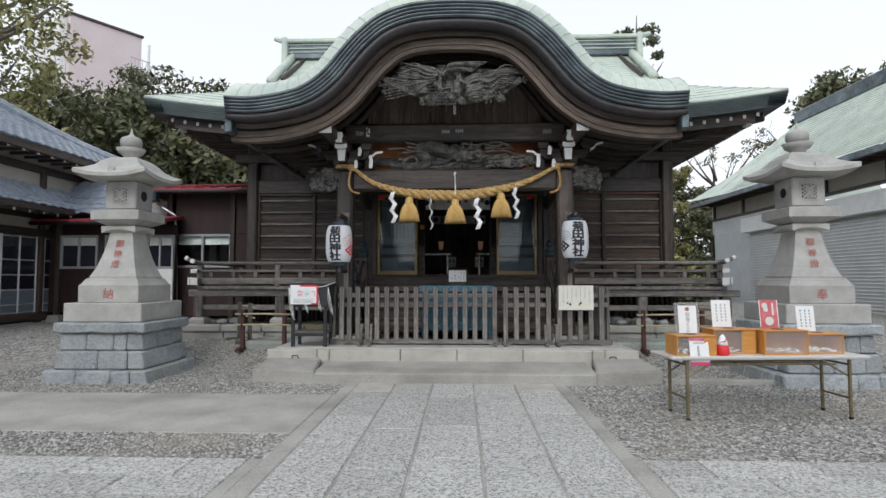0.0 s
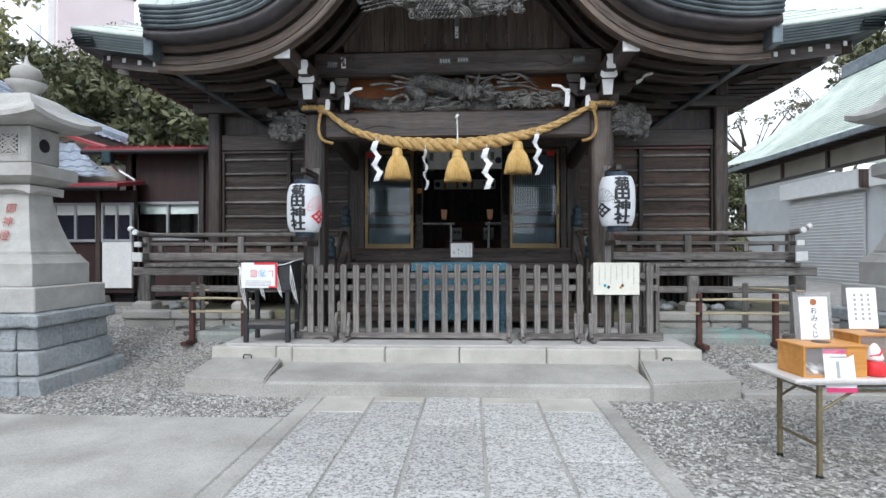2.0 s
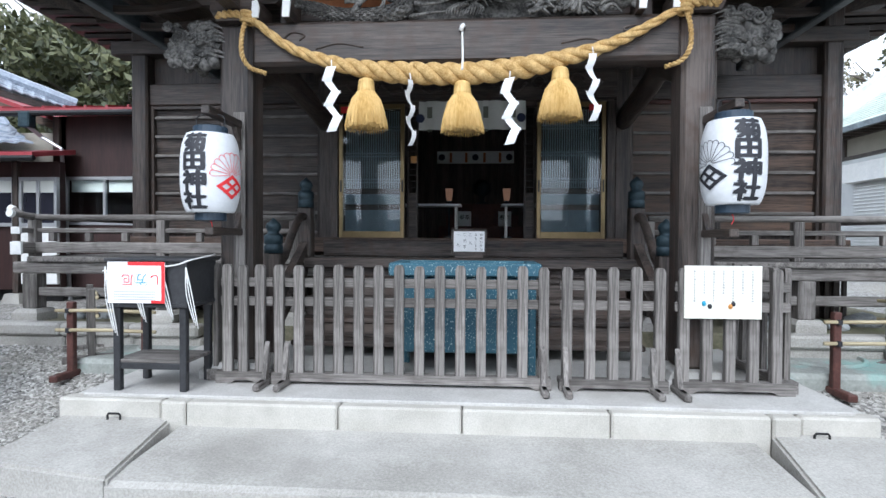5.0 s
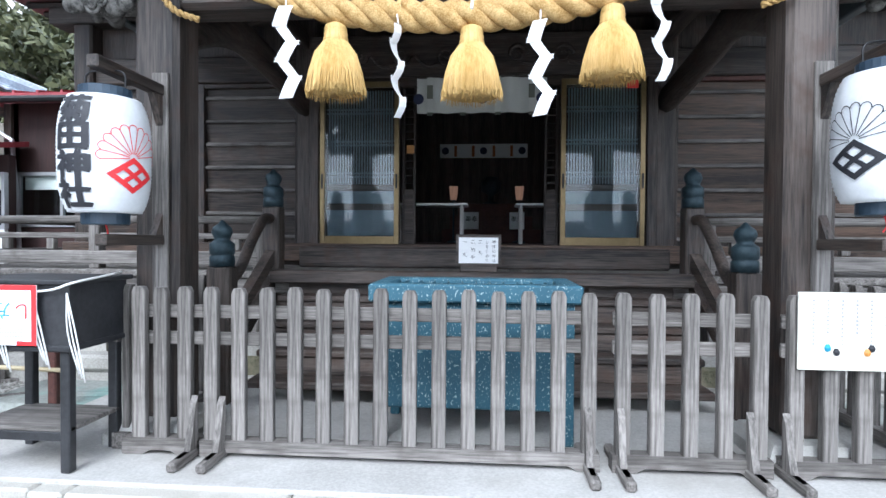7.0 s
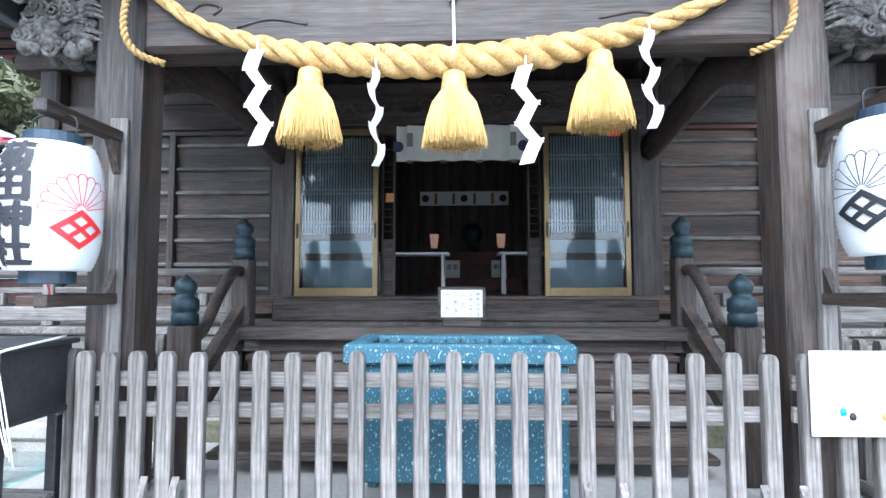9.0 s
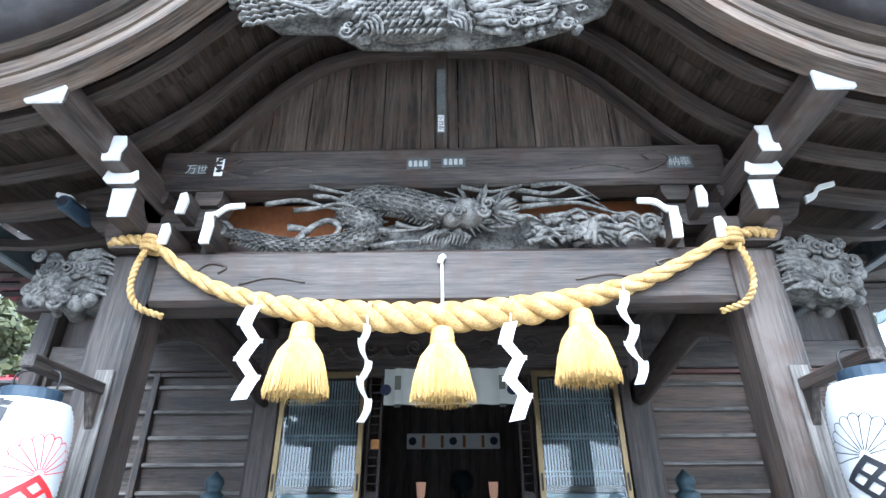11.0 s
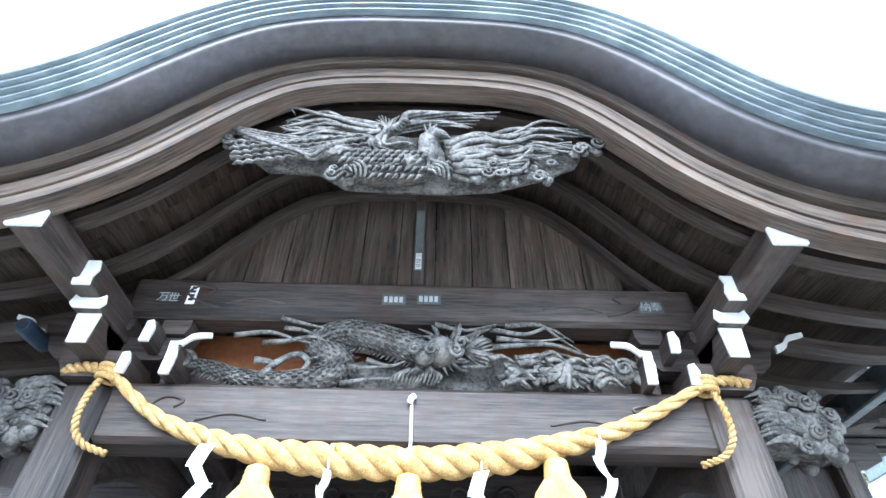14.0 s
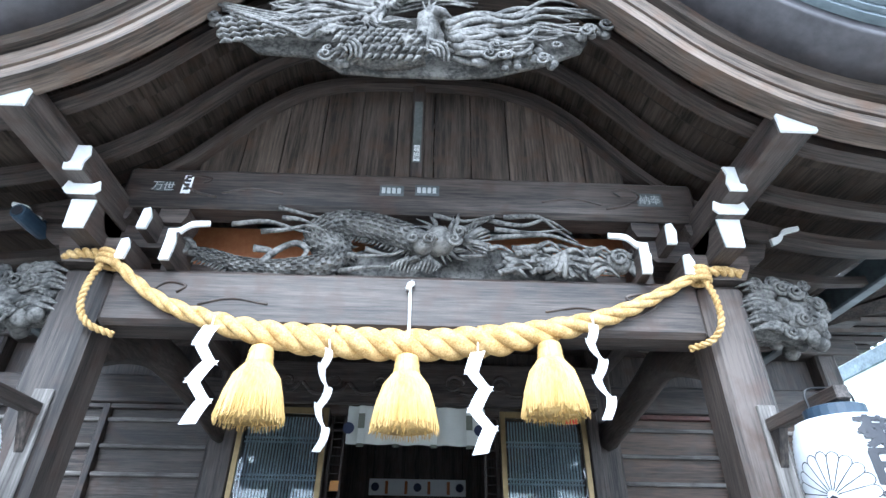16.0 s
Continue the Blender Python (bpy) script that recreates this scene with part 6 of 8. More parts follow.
# votive stickers
for x, z, w, h, txt in ((-1.50, 3.74, 0.10, 0.07, "万世"), (-1.36, 3.76, 0.055, 0.14, ""), (1.52, 3.75, 0.16, 0.10, "奉納"), (-0.10, 3.76, 0.15, 0.08, ""), (0.12, 3.77, 0.15, 0.08, "")):
    stk = thing("votive_sticker", x, PY - 0.101, z, "small printed paper sticker on the beam", "sticker", group="votive stickers")
    part("backing", box(-w / 2, w / 2, -0.003, 0, -h / 2, h / 2, 0.0005), surface("dark_sticker", (0.05, 0.06, 0.06), (0.10, 0.11, 0.11), 0.7, 0, 30, 4, 0) if x != -1.36 else PAPER, stk)
    if txt:
        bm = bmesh.new()
        for i, ch in enumerate(txt):
            gph = letters(ch, 0.075)
            gph.verts.index_update()
            join(bm, gph, Matrix.Translation(((i - 0.5) * 0.07 * (-1 if txt == "奉納" else 1), -0.005, 0)))
        part("lettering", bm, FAINT, stk)
    else:
        bm = bmesh.new()
        for j in range(4):
            if w < h:
                box(-0.016, 0.016, -0.0045, -0.003, 0.045 - j * 0.03, 0.065 - j * 0.03, 0.0005, bm)
            else:
                box(-0.062 + 0.032 * j, -0.04 + 0.032 * j, -0.0045, -0.003, -0.022, 0.022, 0.0005, bm)
        part("writing", bm, INK_AND_SHADE if w < h else FAINT, stk)
# tall name slip on the gable strut
ns = thing("name_slip", KX, PY - 0.042, 4.0, "tall narrow printed name slip on the gable strut", "sticker")
part("backing", box(-0.028, 0.028, -0.004, 0, 0.05, 0.62, 0.0005), surface("worn_slip", (0.09, 0.10, 0.095), (0.17, 0.18, 0.17), 0.7, 0, 30, 6, 0), ns)
part("label", box(-0.02, 0.02, -0.007, -0.004, 0.06, 0.2, 0.0005), PAPER, ns)
part("lettering", column("小笠原", 0.038, 0.044, 0, -0.009, 0.175), INK_AND_SHADE, ns)

# rust-coloured ceiling panels behind the dragon
structure("porch_ceiling_board", box(-1.5, 1.6, PY + 0.35, PY + 0.38, 3.1, 3.75, 0.004), RUST, "rust-coloured board behind the carving")
beam("porch_back_beam", PX[0], PX[1], PY + 0.28, PY + 0.36, 3.30, 3.42, OLD["x"])
# carved lintel over the doorway
lin = thing("carved_lintel", 0.07, WALL - 0.34, 3.17, "dark carved lintel with scroll cut-outs over the doorway", "lintel", kind="structure")
part("board", box(-1.75, 1.75, 0, 0.05, 0.0, 0.42, 0.01), OLD["x"], lin)
for s in (-1, 1):
    for k in range(3):
        bm = bmesh.new()
        curl(bm, (s * (0.35 + 0.45 * k), -0.01, 0.2), 0.10, 0.02, s, 1.4)
        part("scroll", bm, OLD["x"], lin, "", True)
        part("scroll", tube(smooth_line([(s * (0.40 + 0.45 * k), -0.01, 0.12), (s * (0.55 + 0.45 * k), -0.01, 0.1), (s * (0.66 + 0.45 * k), -0.01, 0.2)], 5), 0.02, 6), OLD["x"], lin, "", True)

# security camera under the eave
sc = thing("security_camera", -2.16, 8.85, 3.42, "small dark blue-grey security camera under the porch eave", "camera")
part("housing", tube([(0, -0.12, 0), (0, -0.10, 0.002), (0, 0.12, 0.01)], [0.042, 0.048, 0.048], 14), CAP, sc, "", False)
part("lens", tube([(0, -0.125, 0), (0, -0.119, 0)], 0.03, 14), INK_AND_SHADE, sc, "dark lens")
part("arm", tube([(0.0, 0.06, 0.02), (0.03, 0.10, 0.10), (0.05, 0.12, 0.16)], 0.014, 8), CAP, sc)

# ---- doorway and dim interior ----
cu = thing("door_curtain", 0.06, WALL - 0.16, 2.84, "white cloth door curtain with ribbons and dark crests", "curtain")
bm = bmesh.new()
rows = []
for j in range(2):
    rows.append([[bm.verts.new((-0.66 + 1.34 * i / 60, 0.02 * math.sin(i * 0.55) + 0.004 * j, z)) for i in range(61)] for z in (0.0, 0.18, 0.36)])
for layer in rows:
    for a, b in zip(layer, layer[1:]):
        for i in range(60):
            bm.faces.new((a[i], a[i + 1], b[i + 1], b[i]))
part("cloth", bm, CLOTH, cu, "", True)
for x in (-0.52, -0.18, 0.18, 0.52):
    part("ribbon", box(x - 0.03, x + 0.03, -0.034, -0.028, -0.03, 0.36, 0.002), CLOTH, cu, "cream ribbon")
    for z in (-0.03, 0.14):
        part("ribbon_end", box(x - 0.031, x + 0.031, -0.037, -0.034, z, z + (0.03 if z < 0 else 0.14), 0.001), DULLGREEN, cu, "grey patterned band")
for x in (-0.64, 0.02, 0.62):
    part("crest", tube([(x, -0.032, 0.14), (x, -0.028, 0.14)], 0.055, 16), NAVY, cu, "round navy crest")

structure("inner_screen", box(-1.6, 1.7, 15.6, 15.65, 1.48, 3.9, 0.004), OLD["z"], "dark screen at the back of the hall")
for x in (-0.6, 0.74):
    structure("banner_cord", tube([(x, 15.012, 3.10), (x, 15.012, 3.9)], 0.008, 6), IRON_AND_SHADE, "thin dark cord from the ceiling")
bn = thing("altar_banner", 0.07, 15.0, 2.88, "pale banner with dark crests across the dim hall", "banner")
part("cloth", box(-0.72, 0.72, 0, 0.01, 0, 0.23, 0.002), PAPER, bn)
for x in (-0.46, -0.17, 0.17, 0.46):
    part("stripe", box(x - 0.022, x + 0.022, -0.006, 0.0, 0.02, 0.20, 0.001), RUST, bn, "rust-red stripe")
for x in (-0.63, 0.0, 0.63):
    part("crest", tube([(x, -0.008, 0.115), (x, -0.002, 0.115)], 0.06, 14), NAVY, bn, "round navy crest")
for x in (-0.62, 0.90):
    tb = thing("offering_table", x + 0.05, 12.7, 1.48, "low red-brown table with a cream top in the dim hall", "table", group="hall tables")
    part("tabletop", box(-0.47, 0.47, -0.2, 0.2, 0.46, 0.49, 0.005), PAPER, tb)
    for dx in (-0.42, 0.38):
        for dy in (-0.16, 0.13):
            part("leg", box(dx, dx + 0.035, dy, dy + 0.035, 0, 0.46, 0.004), TABLETOP, tb)
al = thing("altar", 0.2, 15.2, 1.48, "dark stepped altar in the dim hall", "altar")
for k in range(3):
    part("step", box(-0.8 + 0.12 * k, 0.8 - 0.12 * k, -0.4 + 0.2 * k, 0.35, 0.22 * k, 0.22 * k + 0.22, 0.01), REDWOOD, al)
part("mirror_stand", lathe([(0.14, 0.66), (0.05, 0.70), (0.05, 0.80), (0.16, 0.86), (0.17, 1.0), (0.1, 1.1)], 16), BRONZE, al, "", True)
for x in (-0.32, 0.42):
    card = thing("paper_card", 0.2 + x, 14.88, 1.70, "white paper card standing before the altar", "card", group="altar cards")
    part("sheet", box(-0.12, 0.12, 0, 0.006, 0, 0.28, 0.002), PAPER, card)
    for j in range(2):
        part("writing", column("奉", 0.1, 0.1, -0.05 + 0.1 * j, -0.003, 0.17), INK_AND_SHADE, card)
for x in (-0.40, 0.645):
    lp = thing("altar_lamp", x, 14.7, 1.48, "small lit paper lamp on a thin stand", "lamp", group="altar lamps")
    part("stand", lathe([(0.10, 0), (0.10, 0.02), (0.015, 0.05), (0.015, 0.66), (0.06, 0.68)], 12), BRONZE, lp)
    part("shade", lathe([(0.045, 0.68), (0.06, 0.76), (0.07, 0.90)], 12), GLOW, lp, "warm lit shade")
aml = thing("hanging_charm", -0.68, WALL - 0.05, 2.44, "small orange charm sign hanging by the doorway", "sign")
part("plate", box(-0.04, 0.04, 0, 0.01, 0, 0.09, 0.003), ORANGE, aml)
for x in (-1.50, 1.55):
    ex = thing("alarm_sign", x, WALL - 0.30, 3.03, "small red plate above the door", "sign", group="alarm signs")
    part("plate", box(-0.06, 0.06, -0.01, 0.0, 0, 0.08, 0.003), RED, ex)

# ---- platform kerb stones with iron handles ----
kb = tagged(new("platform_kerb"), "row of pale granite kerb stones", "", "", "structure")
cuts = [-1.98, -1.80, -0.75, 0.08, 1.04, 2.04, 2.22]
for a, b in zip(cuts, cuts[1:]):
    part("kerb_stone", box(a + 0.004, b - 0.004, 8.235, 8.40, 0.02, 0.352, 0.014), KERB, kb)
for a, b in ((-2.74, -1.99), (2.23, 2.72)):
    part("kerb_stone", box(a, b, 8.27, 8.40, 0.02, 0.349, 0.014), KERB, kb)
for i, x in enumerate((-2.30, 2.33)):
    structure("iron_handle_%d" % (i + 1), tube([(x - 0.045, 8.225, 0.175), (x - 0.045, 8.222, 0.255), (x - 0.035, 8.222, 0.265), (x + 0.035, 8.222, 0.265), (x + 0.045, 8.222, 0.255), (x + 0.045, 8.225, 0.175)], 0.008, 6), IRON_AND_SHADE, "small black iron handle on the kerb")


# ---- stone lanterns ----
def ring_loft(rings, bm=None):
    """Square rings of (half-width, z, corner lift), with eight points each."""
    bm = bm or bmesh.new()
    rows = []
    for h, z, lift in rings:
        pts = []
        n = 6
        for (ax, ay), (bx, by) in zip(((-1, -1), (1, -1), (1, 1), (-1, 1)), ((1, -1), (1, 1), (-1, 1), (-1, -1))):
            for k in range(n):
                f = k / n
                e = abs(2 * f - 1) ** 2.4
                pts.append(bm.verts.new((h * (ax + (bx - ax) * f), h * (ay + (by - ay) * f), z + lift * e)))
        rows.append(pts)
    for lo, hi in zip(rows, rows[1:]):
        for k in range(len(lo)):
            bm.faces.new((lo[k], lo[(k + 1) % len(lo)], hi[(k + 1) % len(lo)], hi[k]))
    bm.faces.new(rows[0][::-1])
    bm.faces.new(rows[-1])
    return bm


def stone_lantern(x, y, char, moon):
    L = thing("stone_lantern", x, y, 0, "tall pale granite lantern with red characters on rough stepped base", "stone lantern", group="stone lanterns")
    rn = random.Random(7)
    for z0, z1, h, nn in ((-0.05, 0.17, 0.70, 3), (0.17, 0.42, 0.60, 2), (0.42, 0.66, 0.56, 3)):
        for side in range(4):
            for k in range(nn):
                a, b = -h + 2 * h * k / nn, -h + 2 * h * (k + 1) / nn
                bm = box(a + 0.003, b - 0.003 - (0.2 if k == nn - 1 else 0), -h, -h + 0.2, z0 + 0.003, z1 - 0.003, 0.02)
                bmesh.ops.subdivide_edges(bm, edges=bm.edges, cuts=1, use_grid_fill=True)
                for v in bm.verts:
                    v.co.y += 0.012 * noise.noise(v.co * 7 + Vector((side * 3, k, z0)))
                    if v.co.y < -h + 0.03:
                        v.co.y -= 0.03 * (z1 - v.co.z) / (z1 - z0)
                bmesh.ops.rotate(bm, verts=bm.verts, cent=(0, 0, 0), matrix=Matrix.Rotation(side * math.pi / 2, 3, "Z"))
                part("base_stone", bm, ROUGHSTONE, L, "rough blue-grey granite block")
    bm = box(-0.63, 0.63, -0.63, 0.63, 0.662, 0.80, 0.02)
    bmesh.ops.subdivide_edges(bm, edges=[e for e in bm.edges if e.calc_length() > 0.3], cuts=6, use_grid_fill=True)
    for v in bm.verts:
        if abs(v.co.x) > 0.6 or abs(v.co.y) > 0.6:
            v.co += 0.018 * noise.noise_vector(v.co * 6)
    part("base_slab", bm, ROUGHSTONE, L, "rough blue-grey granite slab")
    part("lower_block", box(-0.545, 0.545, -0.545, 0.545, 0.802, 1.06, 0.012), GRANITE, L)
    part("upper_block", ring_loft([(0.42, 1.062, 0), (0.425, 1.07, 0), (0.425, 1.30, 0), (0.41, 1.315, 0), (0.37, 1.36, 0.02), (0.36, 1.38, 0.02), (0.34, 1.395, 0)]), GRANITE, L)
    part("shaft", ring_loft([(0.335, 1.395, 0), (0.335, 1.43, 0), (0.325, 1.44, 0), (0.28, 1.55, 0), (0.235, 1.70, 0), (0.20, 1.85, 0), (0.175, 2.0, 0), (0.17, 2.06, 0), (0.18, 2.08, 0)]), GRANITE, L)
    part("collar", ring_loft([(0.18, 2.06, 0.0), (0.245, 2.10, -0.05), (0.25, 2.14, 0), (0.19, 2.16, 0)]), GRANITE, L)
    part("shelf", ring_loft([(0.20, 2.16, 0), (0.22, 2.17, 0), (0.345, 2.235, 0.0), (0.345, 2.36, 0), (0.33, 2.37, 0), (0.24, 2.385, 0)]), GRANITE, L)
    fire = part("fire_box", box(-0.225, 0.225, -0.225, 0.225, 2.386, 2.80, 0.02), GRANITE, L)
    # lattice window in front, round or crescent opening at the sides: hollows' shade as black plates
    part("window_frame", box(-0.125, 0.125, -0.232, -0.222, 2.47, 2.72, 0.004), GRANITE, fire)
    part("window_hollow", box(-0.10, 0.10, -0.236, -0.23, 2.495, 2.695, 0.001), INK_AND_SHADE, fire)
    for k in range(-3, 4):
        o = k * 0.05
        for sg in (-1, 1):
            pts = []
            for t in (-0.2, 0.2):
                pts.append((max(-0.10, min(0.10, o + t)), -0.238, 2.595 + sg * (max(-0.10 - o, min(0.10 - o, t)))))
            zz = [max(2.495, min(2.695, p[2])) for p in pts]
            if abs(pts[0][0] - pts[1][0]) > 0.02:
                part("lattice_bar", tube([(pts[0][0], -0.238, zz[0]), (pts[1][0], -0.238, zz[1])], 0.008, 5), GRANITE, fire)
    for sx in (-1, 1):
        part("round_opening", tube([(sx * 0.226, -0.02, 2.60), (sx * 0.231, -0.02, 2.60)], 0.075, 18), INK_AND_SHADE if not moon else GRANITE, fire)
        if moon:
            bm = bmesh.new()
            cres = [(0.07 * math.cos(radians(a)), 0.07 * math.sin(radians(a))) for a in range(90, 271, 20)] + [(0.02 - 0.045 * math.cos(radians(a)), 0.06 * math.sin(radians(a))) for a in range(270, 89, -20)][1:-1]
            prism([(p[0] - 0.02, p[1] + 2.6) for p in cres], "x", sx * 0.2315, sx * 0.235, bm)
            part("crescent_opening", bm, INK_AND_SHADE, fire)
    part("roof", ring_loft([(0.24, 2.80, 0), (0.40, 2.80, 0.06), (0.515, 2.82, 0.065), (0.515, 2.87, 0.075), (0.43, 2.915, 0.05), (0.33, 2.99, 0.03), (0.26, 3.09, 0.01), (0.19, 3.15, 0)]), GRANITE, L, "upturned stone roof")
    part("roof_crest", tube([(0, -0.43, 2.93), (0, -0.46, 2.935)], 0.05, 16), GRANITE, L)
    part("finial_lotus", lathe([(0.11, 3.14), (0.10, 3.20), (0.16, 3.24), (0.20, 3.31), (0.17, 3.315), (0.12, 3.32)], 16), GRANITE, L, "", True)
    part("finial_jewel", lathe([(0.10, 3.315), (0.145, 3.36), (0.15, 3.42), (0.13, 3.47), (0.09, 3.49), (0.045, 3.51), (0.025, 3.54), (0.005, 3.62)], 18), GRANITE, L, "", True)
    o = part("lettering", column("御神燈", 0.125, 0.155, 0, 0, 0), ENGRAVED, L, "red carved characters")
    o.matrix_basis = pose(0, -S * 0.205, S * 1.90, -16, 0, 0)
    part("lettering", column(char, 0.16, 0.2, 0, -0.428, 1.19), ENGRAVED, L, "red carved character")


stone_lantern(-4.75, 8.05, "納", False)
stone_lantern(4.93, 8.05, "奉", True)

# ---- folding table with fortune-slip boxes ----
ft = thing("folding_table", 3.170, 5.940, 0, "folding table with a pale top and brown steel legs", "table", 4)
part("tabletop", box(-1.0, 1.0, -0.25, 0.25, 0.605, 0.632, 0.008), TABLETOP, ft)
part("edge_band", box(-0.975, 0.975, -0.246, 0.246, 0.596, 0.606, 0.003), ALU, ft)
part("rack", box(-0.7, 0.7, -0.19, -0.17, 0.535, 0.55, 0.003), STEEL, ft)
for dy in (-0.06, 0.06, 0.16):
    part("rack", box(-0.7, 0.7, dy, dy + 0.015, 0.535, 0.55, 0.003), STEEL, ft)
for x in (-0.82, 0.82):
    for y in (-0.20, 0.19):
        part("leg", box(x - 0.014, x + 0.014, y - 0.014, y + 0.014, 0, 0.597, 0.004), STEEL, ft)
        part("foot_cap", box(x - 0.017, x + 0.017, y - 0.017, y + 0.017, 0.0, 0.03, 0.004), IRON_AND_SHADE, ft)
        part("brace", tube([(x, y, 0.42), (x - math.copysign(0.22, x), y, 0.55)], 0.009, 6), STEEL, ft)
    part("cross_bar", box(x - 0.008, x + 0.008, -0.19, 0.18, 0.20, 0.22, 0.003), STEEL, ft)
    part("cross_bar", box(x - 0.008, x + 0.008, -0.19, 0.18, 0.53, 0.55, 0.003), STEEL, ft)


def slip_box(x, y, w, d, h, rz, glass_right):
    b = thing("slip_box", x, y, 0.632, "varnished orange wooden box with a clear window and painted lid hole", "box", rz, "slip boxes")
    t = 0.014
    part("floor", box(-w, w, -d, d, 0, t, 0.002), ORANGE, b)
    part("lid", box(-w - 0.008, w + 0.008, -d - 0.008, d + 0.008, h - t, h, 0.004), ORANGE, b)
    part("back", box(-w, w, d - t, d, t, h - t, 0.002), ORANGE, b)
    part("side", box(-w, -w + t, -d, d - t, t, h - t, 0.002), ORANGE, b)
    part("side", box(w - t, w, -d, d - t, t, h - t, 0.002), ORANGE, b)
    gx = w * 0.35 if glass_right else w - t
    part("front", box(gx, w - t, -d, -d + t, t, h - t, 0.002), ORANGE, b)
    pane = part("window_pane", box(-w + t, gx, -d + 0.003, -d + 0.007, t, h - t, 0.001), ACRYLIC, b)
    pane.visible_shadow = False
    # The lid is uncut; a dark disc gives the shade inside the hole.
    part("lid_hole", tube([(0, 0, h), (0, 0, h + 0.003)], 0.055, 18), BROWN["x"], b, "dark brown disc painting the shade of a round hole")
    rn = random.Random(int(x * 100))
    bm = bmesh.new()
    for k in range(26):
        m = Matrix.Translation((rn.uniform(-w * 0.8, gx * 0.8), rn.uniform(-d * 0.8, d * 0.5), t + 0.008 + rn.uniform(0, 0.03))) @ Euler((rn.uniform(-0.4, 0.4), rn.uniform(-0.4, 0.4), rn.uniform(0, 3))).to_matrix().to_4x4()
        join_b = box(-0.03, 0.03, -0.012, 0.012, -0.003, 0.003, 0.001)
        join_b.verts.index_update()
        join(bm, join_b, m)
    tagged(part("paper_slips", bm, PAPER, b, "heap of folded paper slips"), kind="stuff")


slip_box(2.460, 5.820, 0.20, 0.13, 0.20, 4, True)
slip_box(2.900, 5.960, 0.215, 0.13, 0.25, 4, True)
slip_box(3.380, 5.920, 0.225, 0.14, 0.245, 4, False)
slip_box(3.820, 6.000, 0.19, 0.13, 0.205, 4, False)


def card(name, x, y, z, w, h, rz, tilt, label, mode):
    c = thing(name, x, y, z, label, "sign", rz, "table signs")
    c.matrix_basis = P(x, y, z, rz) @ pose(0, 0, 0, tilt, 0, 0)
    if mode == "slip":
        part("holder", box(-w / 2 - 0.035, w / 2 + 0.03, 0.002, 0.006, -0.02, h + 0.03, 0.001), ACRYLIC, c, "clear acrylic holder")
    part("sheet", box(-w / 2, w / 2, -0.003, 0.001, 0, h, 0.001), PAPER if mode != "red" else surface("pink_print", (0.42, 0.06, 0.08), (0.68, 0.22, 0.24), 0.5, 0, 14, 6, 0), c)
    if mode == "slip":
        part("lettering", column("おみくじ", 0.05, 0.052, 0.0, -0.005, h - 0.09), INK_AND_SHADE, c)
        part("round_mark", tube([(0, -0.005, h - 0.035), (0, -0.0032, h - 0.035)], 0.022, 14), RUST, c)
    elif mode == "red":
        for a, b, r in ((-0.04, h - 0.06, 0.03), (-0.03, h - 0.10, 0.025), (0.0, 0.07, 0.045)):
            part("round_mark", tube([(a, -0.006, b), (a, -0.0035, b)], r, 16), CLOTH, c)
        part("writing", box(0.035, 0.055, -0.005, -0.003, h - 0.16, h - 0.03, 0.001), CLOTH, c)
        for e in (-w / 2, w / 2 - 0.008):
            part("border", box(e, e + 0.008, -0.0045, -0.003, 0, h, 0.0005), PAPER, c)
    elif mode == "price":
        for z0 in (0.0, h - 0.035):
            part("band", box(-w / 2, w / 2, -0.005, -0.003, z0, z0 + 0.03, 0.0005), PINK, c)
        part("writing", box(-0.06, 0.05, -0.0045, -0.003, h - 0.06, h - 0.05, 0.0005), FAINT, c)
        part("writing", box(-0.02, 0.0, -0.0045, -0.003, 0.06, h - 0.08, 0.0005), FAINT, c)
    else:
        for a in (-0.05, 0.0, 0.045):
            for k in range(6):
                part("writing", box(a - 0.008, a + 0.008, -0.0045, -0.003, h - 0.06 - k * 0.032, h - 0.042 - k * 0.032, 0.0005), FAINT if mode == "plain" else CYAN if k % 3 == 0 else FAINT, c)


card("fortune_sign", 2.470, 5.890, 0.837, 0.19, 0.28, 4, -6, "white fortune-slip sign in a clear holder on a box", "slip")
card("paper_sign", 2.880, 6.040, 0.888, 0.205, 0.28, 4, -6, "white paper sign with faint writing on a box", "plain")
card("red_poster", 3.360, 6.020, 0.882, 0.20, 0.29, 4, -6, "red printed poster standing on a box", "red")
card("paper_sign", 3.770, 6.080, 0.842, 0.195, 0.265, 4, -6, "white paper sign with blue writing on a box", "blue")
card("price_notice", 2.490, 5.665, 0.545, 0.185, 0.27, 0, -9, "white notice with magenta bands taped over the table edge", "price")
dl = thing("cloth_doll", 2.750, 5.760, 0.632, "small red and white cloth doll on the table", "doll")
bm = lathe([(0.055, 0), (0.066, 0.015), (0.06, 0.07), (0.042, 0.10)], 18)
part("skirt", bm, RED, dl, "red cloth skirt", True)
part("top", lathe([(0.045, 0.098), (0.05, 0.115), (0.035, 0.16), (0.02, 0.19), (0.004, 0.205)], 16), PAPER, dl, "white cloth top", True)
part("sash", tube([(-0.04, -0.02, 0.125), (0.0, -0.05, 0.14), (0.035, -0.02, 0.165)], 0.006, 6), RED, dl)


